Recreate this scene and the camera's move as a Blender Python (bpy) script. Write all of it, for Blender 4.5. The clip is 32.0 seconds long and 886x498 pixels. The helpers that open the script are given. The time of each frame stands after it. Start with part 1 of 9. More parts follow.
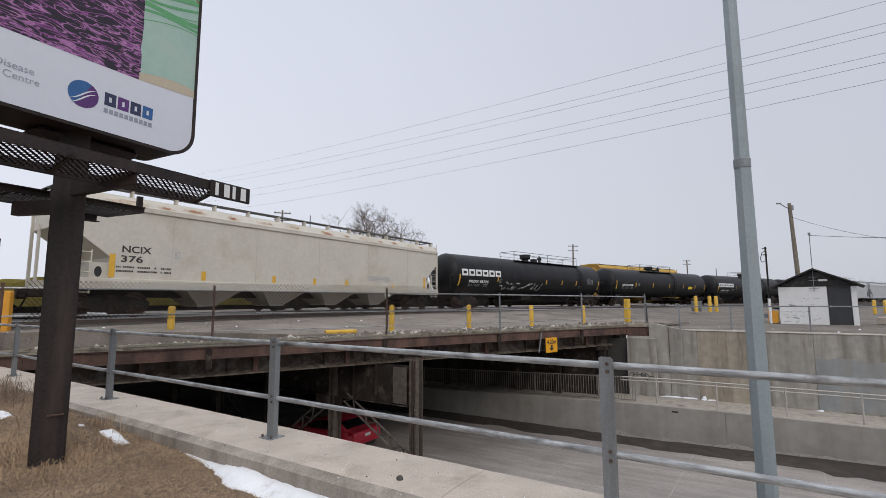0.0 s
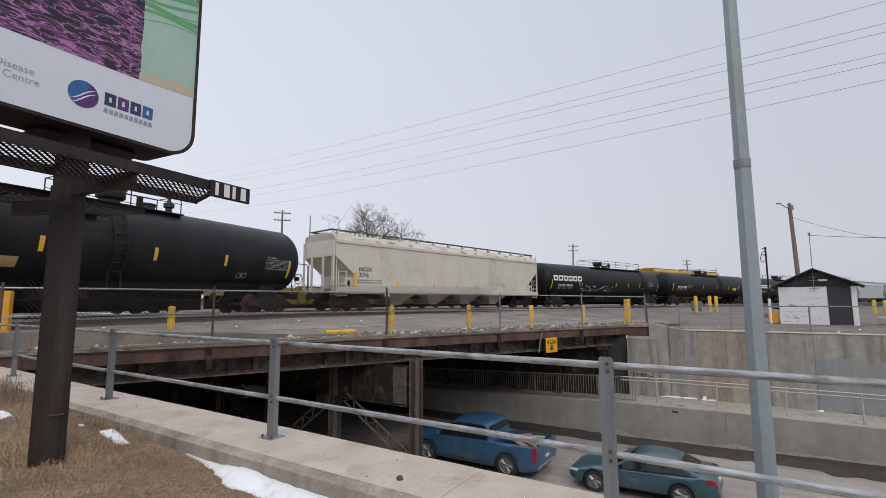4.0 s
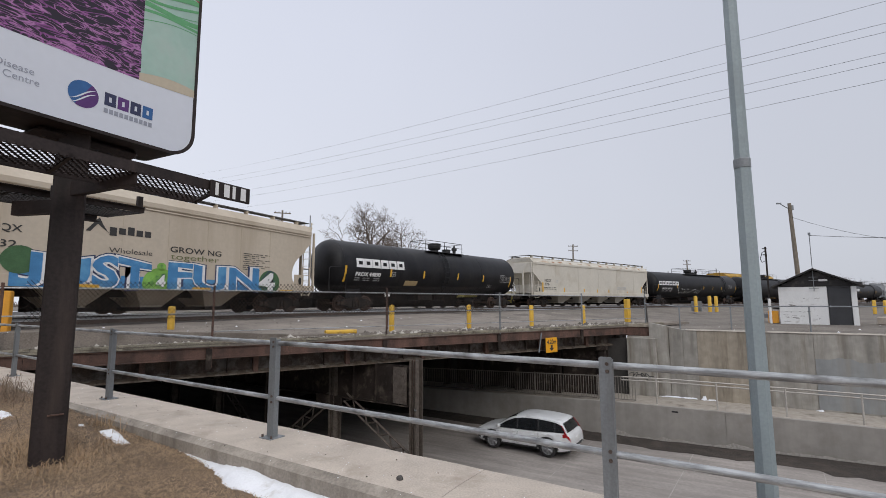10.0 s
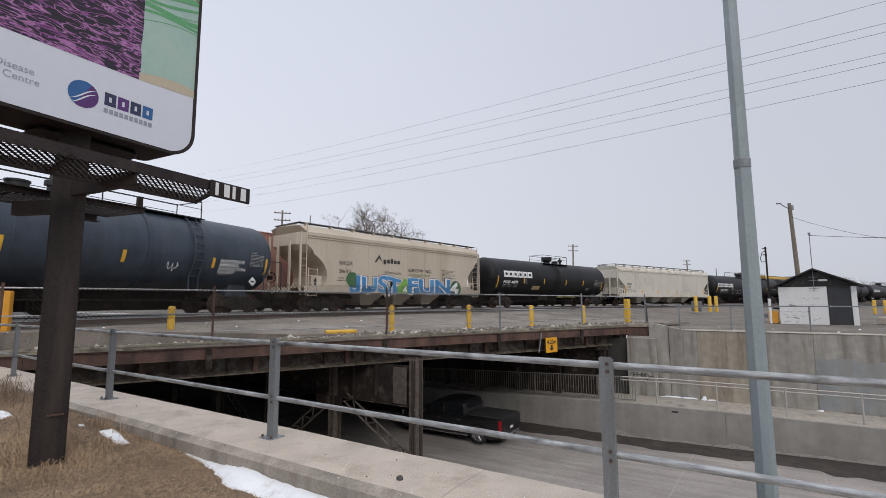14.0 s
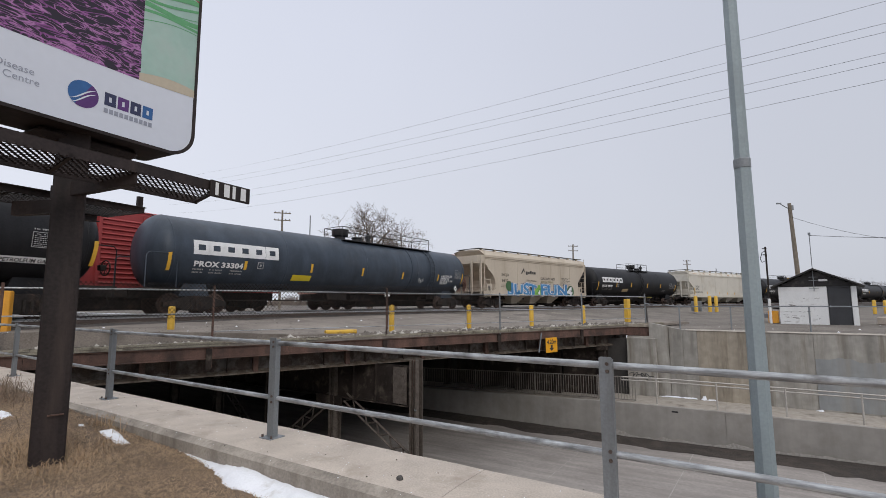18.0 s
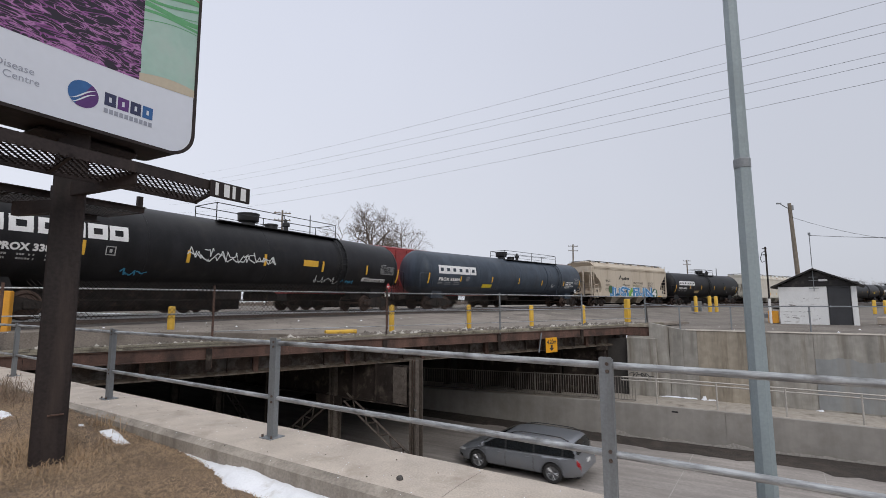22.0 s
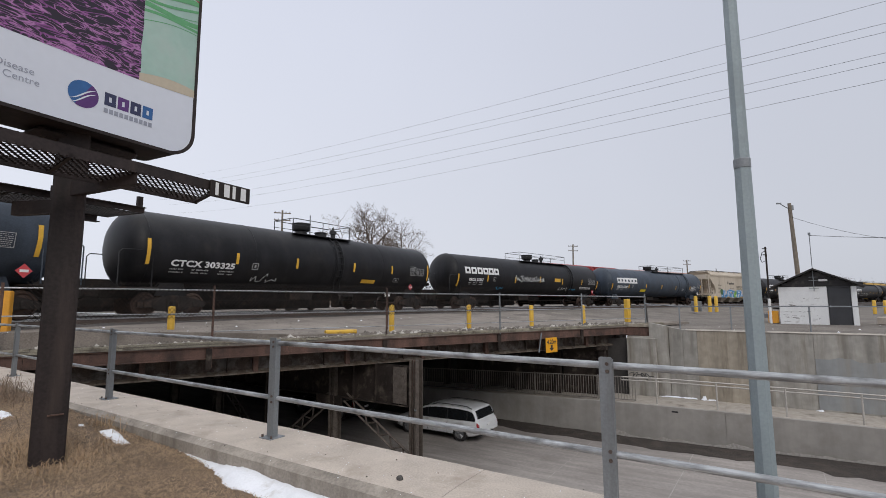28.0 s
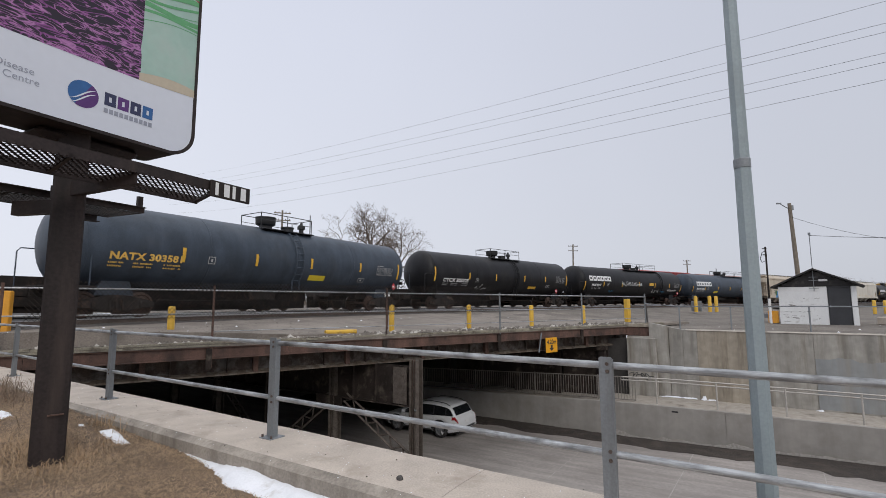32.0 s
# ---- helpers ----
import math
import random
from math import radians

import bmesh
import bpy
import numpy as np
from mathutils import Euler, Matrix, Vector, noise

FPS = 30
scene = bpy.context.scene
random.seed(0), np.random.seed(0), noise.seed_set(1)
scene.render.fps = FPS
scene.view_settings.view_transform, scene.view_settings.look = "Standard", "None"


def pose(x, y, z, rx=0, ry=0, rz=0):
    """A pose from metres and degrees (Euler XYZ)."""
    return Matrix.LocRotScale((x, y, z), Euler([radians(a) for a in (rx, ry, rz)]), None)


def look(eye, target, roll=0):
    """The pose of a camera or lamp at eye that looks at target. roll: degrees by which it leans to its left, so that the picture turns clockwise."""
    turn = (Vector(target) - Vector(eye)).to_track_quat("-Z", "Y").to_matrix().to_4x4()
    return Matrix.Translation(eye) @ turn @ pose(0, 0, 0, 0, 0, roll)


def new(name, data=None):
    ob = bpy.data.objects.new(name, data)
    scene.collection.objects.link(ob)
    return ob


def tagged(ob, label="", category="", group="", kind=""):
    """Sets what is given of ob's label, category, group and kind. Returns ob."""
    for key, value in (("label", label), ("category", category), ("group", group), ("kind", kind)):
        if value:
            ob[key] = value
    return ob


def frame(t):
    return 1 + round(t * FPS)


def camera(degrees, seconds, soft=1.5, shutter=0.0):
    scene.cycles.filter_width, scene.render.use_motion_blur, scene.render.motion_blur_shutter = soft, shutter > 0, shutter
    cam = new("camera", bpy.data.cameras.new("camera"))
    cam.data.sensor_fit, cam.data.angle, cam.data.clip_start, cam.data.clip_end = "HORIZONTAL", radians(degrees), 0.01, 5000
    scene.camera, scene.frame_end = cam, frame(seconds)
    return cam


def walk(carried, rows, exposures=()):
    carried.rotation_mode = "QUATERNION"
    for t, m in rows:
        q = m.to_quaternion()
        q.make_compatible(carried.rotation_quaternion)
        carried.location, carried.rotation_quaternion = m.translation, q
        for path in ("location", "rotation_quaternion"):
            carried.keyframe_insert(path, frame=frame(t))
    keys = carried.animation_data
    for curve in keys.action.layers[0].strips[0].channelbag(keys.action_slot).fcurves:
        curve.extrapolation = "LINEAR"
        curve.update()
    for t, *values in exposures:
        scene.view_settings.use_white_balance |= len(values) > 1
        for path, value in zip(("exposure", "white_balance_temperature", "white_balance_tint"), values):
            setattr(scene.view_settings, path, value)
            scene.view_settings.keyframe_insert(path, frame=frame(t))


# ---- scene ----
# ------------------------------------------------------------------ camera
cam = camera(86.73, 32.0, soft=0.6, shutter=0.12)
EYE_Z = 1.47
PITCH = 6.461
walk(cam, [(0.0, pose(0, 0, EYE_Z, 90 + PITCH, 0, 0) @ pose(0, 0, 0, 0, 0, -0.23)),
           (32.0, pose(0, 0, EYE_Z, 90 + PITCH, 0, 0) @ pose(0, 0, 0, 0, 0, -0.23))])

# ------------------------------------------------------------------ light
world = bpy.data.worlds.new("overcast_world")
scene.world = world
world.use_nodes = True
wn, wl = world.node_tree.nodes, world.node_tree.links
wn.clear()
w_out = wn.new("ShaderNodeOutputWorld")
w_bg = wn.new("ShaderNodeBackground")
w_sky = wn.new("ShaderNodeTexSky")
w_sky.sky_type = 'NISHITA'
w_sky.sun_disc = False
w_sky.sun_elevation = radians(42)
w_sky.sun_rotation = radians(200)
w_sky.dust_density = 4.0
w_geo = wn.new("ShaderNodeTexCoord")
w_sep = wn.new("ShaderNodeSeparateXYZ")
w_ramp = wn.new("ShaderNodeValToRGB")
els = w_ramp.color_ramp.elements
els[0].position, els[0].color = 0.0, (0.62, 0.645, 0.71, 1)
els[1].position, els[1].color = 1.0, (1.32, 1.35, 1.42, 1)
e_ = els.new(0.10); e_.color = (0.635, 0.66, 0.735, 1)
e_ = els.new(0.62); e_.color = (0.60, 0.63, 0.735, 1)
e_ = els.new(0.80); e_.color = (1.05, 1.08, 1.16, 1)
w_noise = wn.new("ShaderNodeTexNoise")
w_noise.inputs["Scale"].default_value = 1.6
w_noise.inputs["Detail"].default_value = 3.0
w_nr = wn.new("ShaderNodeMapRange")
w_nr.inputs["To Min"].default_value, w_nr.inputs["To Max"].default_value = 0.95, 1.05
w_mul = wn.new("ShaderNodeMix"); w_mul.data_type = 'RGBA'; w_mul.blend_type = 'MULTIPLY'
w_mul.inputs[0].default_value = 1.0
w_mix = wn.new("ShaderNodeMix"); w_mix.data_type = 'RGBA'
w_mix.inputs[0].default_value = 0.04
wl.new(w_geo.outputs["Generated"], w_sep.inputs[0])
wl.new(w_sep.outputs["Z"], w_ramp.inputs[0])
# the cloud is a little thinner towards the west
w_side = wn.new("ShaderNodeMapRange")
w_side.inputs["From Min"].default_value, w_side.inputs["From Max"].default_value = -1.0, 1.0
w_side.inputs["To Min"].default_value, w_side.inputs["To Max"].default_value = 1.32, 0.86
w_both = wn.new("ShaderNodeMath"); w_both.operation = 'MULTIPLY'
wl.new(w_sep.outputs["X"], w_side.inputs["Value"])
wl.new(w_side.outputs[0], w_both.inputs[0])
wl.new(w_nr.outputs[0], w_both.inputs[1])
wl.new(w_geo.outputs["Generated"], w_noise.inputs["Vector"])
wl.new(w_noise.outputs[0], w_nr.inputs["Value"])
wl.new(w_ramp.outputs[0], w_mul.inputs[6])
wl.new(w_both.outputs[0], w_mul.inputs[7])
w_skyg = wn.new("ShaderNodeMix"); w_skyg.data_type = 'RGBA'; w_skyg.blend_type = 'MULTIPLY'
w_skyg.inputs[0].default_value = 1.0
w_skyg.inputs[7].default_value = (0.1, 0.1, 0.1, 1)
wl.new(w_sky.outputs[0], w_skyg.inputs[6])
wl.new(w_mul.outputs[2], w_mix.inputs[6])
wl.new(w_skyg.outputs[2], w_mix.inputs[7])
wl.new(w_mix.outputs[2], w_bg.inputs["Color"])
w_bg.inputs["Strength"].default_value = 1.0
wl.new(w_bg.outputs[0], w_out.inputs[0])

sun_data = bpy.data.lights.new("sun", 'SUN')
sun_data.energy = 0.9
sun_data.angle = radians(25)
sun_data.color = (1.0, 0.96, 0.9)
sun = new("sun", sun_data)
sun.matrix_world = look((14, -22, 26), (0, 12, 0))
scene.view_settings.exposure = 0.0

# ------------------------------------------------------------------ plan
UX, UY = -0.84, 0.5426            # along the street, towards the bridge
EX, EY = 0.8496, 0.5274           # along the front edge of the bridge
AX, AY = -9.7, 12.5               # its near corner
RAIL_Z = 0.97
K0, K1, K2, H0, S_STRAIGHT, S_LEFT = 0.00546176, 5.588e-5, -4.3162e-6, 0.69206, 56.0, -14.0


def ru(u, n, z=0.0):
    return (UX * u + UY * n, UY * u - UX * n, z)


def br(d, b, z=0.0):
    return (AX + EX * d - EY * b, AY + EY * d + EX * b, z)


def heading(s):
    q = min(max(s, S_LEFT), S_STRAIGHT)
    e = max(10.0 - max(s, S_LEFT), 0.0)
    return H0 + K0 * q + K1 * q * q / 2 + K2 * q ** 3 / 6 - 0.0004 * e * e


TRACK = {}


def build_track():
    x, y = -5.758, 27.466
    TRACK[0] = (x, y)
    for i in range(0, 1600):
        h = heading((i + 0.5) * 0.25)
        x, y = x + 0.25 * math.sin(h), y + 0.25 * math.cos(h)
        TRACK[i + 1] = (x, y)
    x, y = -5.758, 27.466
    for i in range(0, -800, -1):
        h = heading((i - 0.5) * 0.25)
        x, y = x - 0.25 * math.sin(h), y - 0.25 * math.cos(h)
        TRACK[i - 1] = (x, y)


build_track()


def on_track(s, off=0.0):
    """A point of the track s metres along it, off metres to the near side."""
    f = s / 0.25
    i = math.floor(f)
    a, b = TRACK[i], TRACK[i + 1]
    w = f - i
    h = heading(s)
    return (a[0] + (b[0] - a[0]) * w + off * math.cos(h), a[1] + (b[1] - a[1]) * w - off * math.sin(h))


def road_z(u):
    if u < 4:
        return -4.70 + (0.030 * (4 - u)) * (1 if u > -60 else 1)
    if u < 30:
        return -4.70 - 0.22 * (u - 4) / 26
    return -4.92 + 0.05 * (u - 30)


# ------------------------------------------------------------------ mesh helpers
class Geo:
    """A mesh under construction: corners and faces."""

    def __init__(self):
        self.v, self.f = [], []

    def add(self, vs, fs):
        o = len(self.v)
        self.v.extend(tuple(p) for p in vs)
        self.f.extend(tuple(o + i for i in f) for f in fs)
        return self

    def move(self, m):
        self.v = [tuple(m @ Vector(p)) for p in self.v]
        return self

    def merge(self, other, m=None):
        vs = other.v if m is None else [tuple(m @ Vector(p)) for p in other.v]
        return self.add(vs, other.f)

    def box(self, x0, y0, z0, x1, y1, z1, c=0.0, m=None):
        """A box, with chamfered edges where c is given."""
        if c <= 0:
            vs = [(x, y, z) for z in (z0, z1) for y in (y0, y1) for x in (x0, x1)]
            fs = [(0, 2, 3, 1), (4, 5, 7, 6), (0, 1, 5, 4), (2, 6, 7, 3), (0, 4, 6, 2), (1, 3, 7, 5)]
        else:
            c = min(c, (x1 - x0) * 0.45, (y1 - y0) * 0.45, (z1 - z0) * 0.45)
            lo, hi = (x0, y0, z0), (x1, y1, z1)
            vs, idx = [], {}
            for sx in (0, 1):
                for sy in (0, 1):
                    for sz in (0, 1):
                        s = (sx, sy, sz)
                        for ax in range(3):
                            p = [(hi[k] if s[k] else lo[k]) for k in range(3)]
                            for k in range(3):
                                if k != ax:
                                    p[k] += -c if s[k] else c
                            idx[s, ax] = len(vs)
                            vs.append(p)
            fs = []
            for ax in range(3):
                k1, k2 = (ax + 1) % 3, (ax + 2) % 3
                for sd in (0, 1):
                    q = []
                    for a, b in ((0, 0), (1, 0), (1, 1), (0, 1)):
                        s = [0, 0, 0]
                        s[ax], s[k1], s[k2] = sd, a, b
                        q.append(idx[tuple(s), ax])
                    fs.append(q if sd else q[::-1])
                for a in (0, 1):
                    for b in (0, 1):
                        s0, s1 = [0, 0, 0], [0, 0, 0]
                        s0[k1] = s1[k1] = a
                        s0[k2] = s1[k2] = b
                        s1[ax] = 1
                        q = [idx[tuple(s0), k1], idx[tuple(s1), k1], idx[tuple(s1), k2], idx[tuple(s0), k2]]
                        fs.append(q if (a ^ b) else q[::-1])
            for sx in (0, 1):
                for sy in (0, 1):
                    for sz in (0, 1):
                        q = [idx[(sx, sy, sz), k] for k in range(3)]
                        fs.append(q if (sx + sy + sz) % 2 else q[::-1])
        if m is not None:
            vs = [tuple(m @ Vector(p)) for p in vs]
        return self.add(vs, fs)

    def tube(self, pts, r, seg=8, caps=True, r1=None):
        """A round bar along the points."""
        pts = [Vector(p) for p in pts]
        n = len(pts)
        vs, fs = [], []
        up = None
        for i, p in enumerate(pts):
            d = (pts[min(i + 1, n - 1)] - pts[max(i - 1, 0)]).normalized()
            if up is None:
                up = Vector((0, 0, 1)) if abs(d.z) < 0.9 else Vector((1, 0, 0))
            a = d.cross(up).normalized()
            b = a.cross(d).normalized()
            up = b
            rr = r if r1 is None else r + (r1 - r) * i / (n - 1)
            for k in range(seg):
                t = 2 * math.pi * k / seg
                vs.append(p + a * (rr * math.cos(t)) + b * (rr * math.sin(t)))
        for i in range(n - 1):
            for k in range(seg):
                k2 = (k + 1) % seg
                fs.append((i * seg + k, i * seg + k2, (i + 1) * seg + k2, (i + 1) * seg + k))
        if caps:
            fs.append(tuple(range(seg))[::-1])
            fs.append(tuple((n - 1) * seg + k for k in range(seg)))
        return self.add(vs, fs)

    def lathe(self, prof, seg=32, axis='x', close=True, arc=None):
        """A turned form: prof holds (along, radius)."""
        vs, fs = [], []
        n = len(prof)
        for a, r in prof:
            for k in range(seg):
                t = 2 * math.pi * k / seg
                c, s = r * math.cos(t), r * math.sin(t)
                vs.append({'x': (a, c, s), 'y': (c, a, s), 'z': (c, s, a)}[axis])
        flip = axis == 'y'
        for i in range(n - 1):
            for k in range(seg):
                k2 = (k + 1) % seg
                q = (i * seg + k, i * seg + k2, (i + 1) * seg + k2, (i + 1) * seg + k)
                fs.append(q[::-1] if not flip else q)
        if close:
            a = tuple(range(seg))
            b = tuple((n - 1) * seg + k for k in range(seg))
            fs.append(a if not flip else a[::-1])
            fs.append(b[::-1] if not flip else b)
        return self.add(vs, fs)

    def extrude(self, outline, y0, y1, plane='xz'):
        """A flat outline, given thickness from y0 to y1 along the third axis."""
        n = len(outline)
        vs = []
        for y in (y0, y1):
            for a, b in outline:
                vs.append({'xz': (a, y, b), 'xy': (a, b, y), 'yz': (y, a, b)}[plane])
        fs = [tuple(range(n)), tuple(range(2 * n - 1, n - 1, -1))]
        for i in range(n):
            j = (i + 1) % n
            fs.append((i, n + i, n + j, j))
        return self.add(vs, fs)

    def quads(self):
        return [[self.v[i] for i in f] for f in self.f]

    def quad(self, a, b, c, d):
        return self.add([a, b, c, d], [(0, 1, 2, 3)])

    def grid(self, fn, nu, nv):
        vs = [fn(i / nu, j / nv) for i in range(nu + 1) for j in range(nv + 1)]
        fs = [(i * (nv + 1) + j, (i + 1) * (nv + 1) + j, (i + 1) * (nv + 1) + j + 1, i * (nv + 1) + j + 1)
              for i in range(nu) for j in range(nv)]
        return self.add(vs, fs)

    def mesh(self, name, smooth=False):
        me = bpy.data.meshes.new(name)
        me.from_pydata(self.v, [], self.f)
        me.update()
        bm = bmesh.new()
        bm.from_mesh(me)
        if len(bm.faces) < 20000:
            bmesh.ops.recalc_face_normals(bm, faces=bm.faces)
        bm.to_mesh(me)
        bm.free()
        if smooth:
            me.shade_smooth()
            me.set_sharp_from_angle(angle=radians(38))
        return me


def part(name, geo, material, parent=None, label="", smooth=True, m=None):
    """Links geo as one mesh object under a thing or a part."""
    me = geo.mesh(name, smooth) if isinstance(geo, Geo) else geo
    if not me.materials:
        me.materials.append(material)
    ob = new(name, me)
    if parent is not None:
        ob.parent = parent
    if m is not None:
        ob.matrix_basis = m
    if label:
        ob["label"] = label
    if name in ("data_line", "data_panel"):
        ob["kind"] = "stuff"
    return ob


def thing(name, label, category, m=None, group="", kind=""):
    ob = new(name)
    ob.empty_display_size = 0.3
    if m is not None:
        ob.matrix_basis = m
    return tagged(ob, label, category, group, kind)


def solid(name, geo, material, label, category, group="", kind="", smooth=True, m=None):
    """A thing that is one mesh."""
    ob = part(name, geo, material, None, "", smooth, m)
    return tagged(ob, label, category, group, kind)


def text_mesh(body, size, bold=0.0, spacing=1.0, cuts=0, align='LEFT', shear=0.0, wide=1.0):
    cu = bpy.data.curves.new("writing", 'FONT')
    cu.body, cu.size, cu.offset, cu.space_character = body, size, bold, spacing
    cu.align_x, cu.shear, cu.resolution_u = align, shear, 3
    tmp = bpy.data.objects.new("writing", cu)
    me = bpy.data.meshes.new_from_object(tmp)
    bpy.data.objects.remove(tmp)
    bpy.data.curves.remove(cu)
    if wide != 1.0:
        for v in me.vertices:
            v.co.x *= wide
    if cuts:
        bm = bmesh.new()
        bm.from_mesh(me)
        ys = [v.co.y for v in bm.verts]
        lo, hi = min(ys), max(ys)
        for i in range(1, cuts):
            y = lo + (hi - lo) * i / cuts
            bmesh.ops.bisect_plane(bm, geom=bm.verts[:] + bm.edges[:] + bm.faces[:], plane_co=(0, y, 0), plane_no=(0, 1, 0))
        bm.to_mesh(me)
        bm.free()
    return me

# ------------------------------------------------------------------ materials
def mat(name, color, rough=0.7, metal=0.0, var=0.12, scale=3.0, fine=40.0, bump=0.15, bump_scale=60.0,
        stain=None, stain_amount=0.0, stain_scale=1.2, rand=0.0, spec=0.5, streak=False, coat=0.0, dist=0.01, drip=0.0, along=None):
    """A surface with variation at two scales, stains of a second colour, and fine relief."""
    m = bpy.data.materials.new(name)
    m.use_nodes = True
    nt = m.node_tree
    nd, ln = nt.nodes, nt.links
    bs = nd["Principled BSDF"]
    bs.inputs["Roughness"].default_value = rough
    bs.inputs["Metallic"].default_value = metal
    bs.inputs["Specular IOR Level"].default_value = spec
    if coat:
        bs.inputs["Coat Weight"].default_value = coat
        bs.inputs["Coat Roughness"].default_value = 0.08
    tc = nd.new("ShaderNodeTexCoord")
    mp = nd.new("ShaderNodeMapping")
    ln.new(tc.outputs["Object"], mp.inputs[0])
    if streak:
        mp.inputs["Scale"].default_value = (1.0, 1.0, 0.12)
    n1 = nd.new("ShaderNodeTexNoise")
    n1.inputs["Scale"].default_value, n1.inputs["Detail"].default_value = scale, 5.0
    n2 = nd.new("ShaderNodeTexNoise")
    n2.inputs["Scale"].default_value, n2.inputs["Detail"].default_value = fine, 4.0
    ln.new(mp.outputs[0], n1.inputs["Vector"])
    ln.new(tc.outputs["Object"], n2.inputs["Vector"])
    add = nd.new("ShaderNodeMath"); add.operation = 'ADD'
    ln.new(n1.outputs[0], add.inputs[0])
    ln.new(n2.outputs[0], add.inputs[1])
    mr = nd.new("ShaderNodeMapRange")
    mr.inputs["From Min"].default_value, mr.inputs["From Max"].default_value = 0.74, 1.26
    mr.inputs["To Min"].default_value, mr.inputs["To Max"].default_value = 1 - var, 1 + var
    ln.new(add.outputs[0], mr.inputs["Value"])
    val = mr.outputs[0]
    if rand:
        oi = nd.new("ShaderNodeObjectInfo")
        rr = nd.new("ShaderNodeMapRange")
        rr.inputs["To Min"].default_value, rr.inputs["To Max"].default_value = 1 - rand, 1 + rand
        ln.new(oi.outputs["Random"], rr.inputs["Value"])
        mu = nd.new("ShaderNodeMath"); mu.operation = 'MULTIPLY'
        ln.new(val, mu.inputs[0]); ln.new(rr.outputs[0], mu.inputs[1])
        val = mu.outputs[0]
    mx = nd.new("ShaderNodeMix"); mx.data_type = 'RGBA'; mx.blend_type = 'MULTIPLY'
    mx.inputs[0].default_value = 1.0
    mx.inputs[6].default_value = (*color, 1)
    ln.new(val, mx.inputs[7])
    col = mx.outputs[2]
    if stain is not None and stain_amount > 0:
        n3 = nd.new("ShaderNodeTexNoise")
        n3.inputs["Scale"].default_value, n3.inputs["Detail"].default_value = stain_scale, 8.0
        n3.inputs["Roughness"].default_value = 0.65
        ln.new(mp.outputs[0], n3.inputs["Vector"])
        sr = nd.new("ShaderNodeMapRange")
        sr.inputs["From Min"].default_value = 0.66 - 0.32 * stain_amount
        sr.inputs["From Max"].default_value = 0.80 - 0.26 * stain_amount
        ln.new(n3.outputs[0], sr.inputs["Value"])
        sx = nd.new("ShaderNodeMix"); sx.data_type = 'RGBA'
        ln.new(sr.outputs[0], sx.inputs[0])
        ln.new(col, sx.inputs[6])
        sx.inputs[7].default_value = (*stain, 1)
        col = sx.outputs[2]
    if drip:
        # run-off streaks down the face
        m2 = nd.new("ShaderNodeMapping")
        m2.inputs["Scale"].default_value = (1.1, 1.1, 0.14)
        if along is not None:
            # streaks run along the street instead
            m2.vector_type = 'TEXTURE'
            m2.inputs["Rotation"].default_value = (0, 0, radians(147.1))
            m2.inputs["Scale"].default_value = along
        n5 = nd.new("ShaderNodeTexNoise")
        n5.inputs["Scale"].default_value, n5.inputs["Detail"].default_value = 1.5, 7.0
        n5.inputs["Roughness"].default_value = 0.62
        ln.new(tc.outputs["Object"], m2.inputs[0])
        ln.new(m2.outputs[0], n5.inputs["Vector"])
        d5 = nd.new("ShaderNodeMapRange")
        d5.inputs["From Min"].default_value, d5.inputs["From Max"].default_value = 0.36, 0.62
        d5.inputs["To Min"].default_value, d5.inputs["To Max"].default_value = 1 - drip, 1 + drip * 0.35
        ln.new(n5.outputs[0], d5.inputs["Value"])
        x5 = nd.new("ShaderNodeMix"); x5.data_type = 'RGBA'; x5.blend_type = 'MULTIPLY'
        x5.inputs[0].default_value = 1.0
        ln.new(col, x5.inputs[6])
        ln.new(d5.outputs[0], x5.inputs[7])
        col = x5.outputs[2]
    ln.new(col, bs.inputs["Base Color"])
    if bump:
        n4 = nd.new("ShaderNodeTexNoise")
        n4.inputs["Scale"].default_value, n4.inputs["Detail"].default_value = bump_scale, 6.0
        ln.new(tc.outputs["Object"], n4.inputs["Vector"])
        bp = nd.new("ShaderNodeBump")
        bp.inputs["Strength"].default_value = bump
        bp.inputs["Distance"].default_value = dist
        ln.new(n4.outputs[0], bp.inputs["Height"])
        ln.new(bp.outputs[0], bs.inputs["Normal"])
    return m


M_CONC = mat("weathered_concrete", (0.49, 0.424, 0.36), 0.9, 0, 0.16, 2.6, 60, 0.3, 70, (0.37, 0.31, 0.255), 0.45, 1.9)
M_CONC_WALL = mat("wall_concrete", (0.335, 0.316, 0.282), 0.9, 0, 0.16, 0.9, 3.5, 0.12, 9, (0.21, 0.186, 0.152), 0.46, 2.1, streak=True, drip=0.3)
M_CONC_SIDE = mat("dark_stained_concrete", (0.335, 0.295, 0.25), 0.92, 0, 0.2, 3.0, 40, 0.45, 45, (0.20, 0.172, 0.142), 0.52, 2.2, streak=True, drip=0.3)
M_DECK = mat("dusty_deck_concrete", (0.225, 0.195, 0.168), 0.93, 0, 0.3, 0.7, 30, 0.7, 24, (0.155, 0.132, 0.112), 0.52, 0.8, dist=0.02)
M_CONC_LEDGE = mat("walkway_concrete", (0.30, 0.280, 0.255), 0.9, 0, 0.10, 0.7, 3.0, 0.10, 8, (0.235, 0.215, 0.192), 0.45, 0.45, drip=0.1)
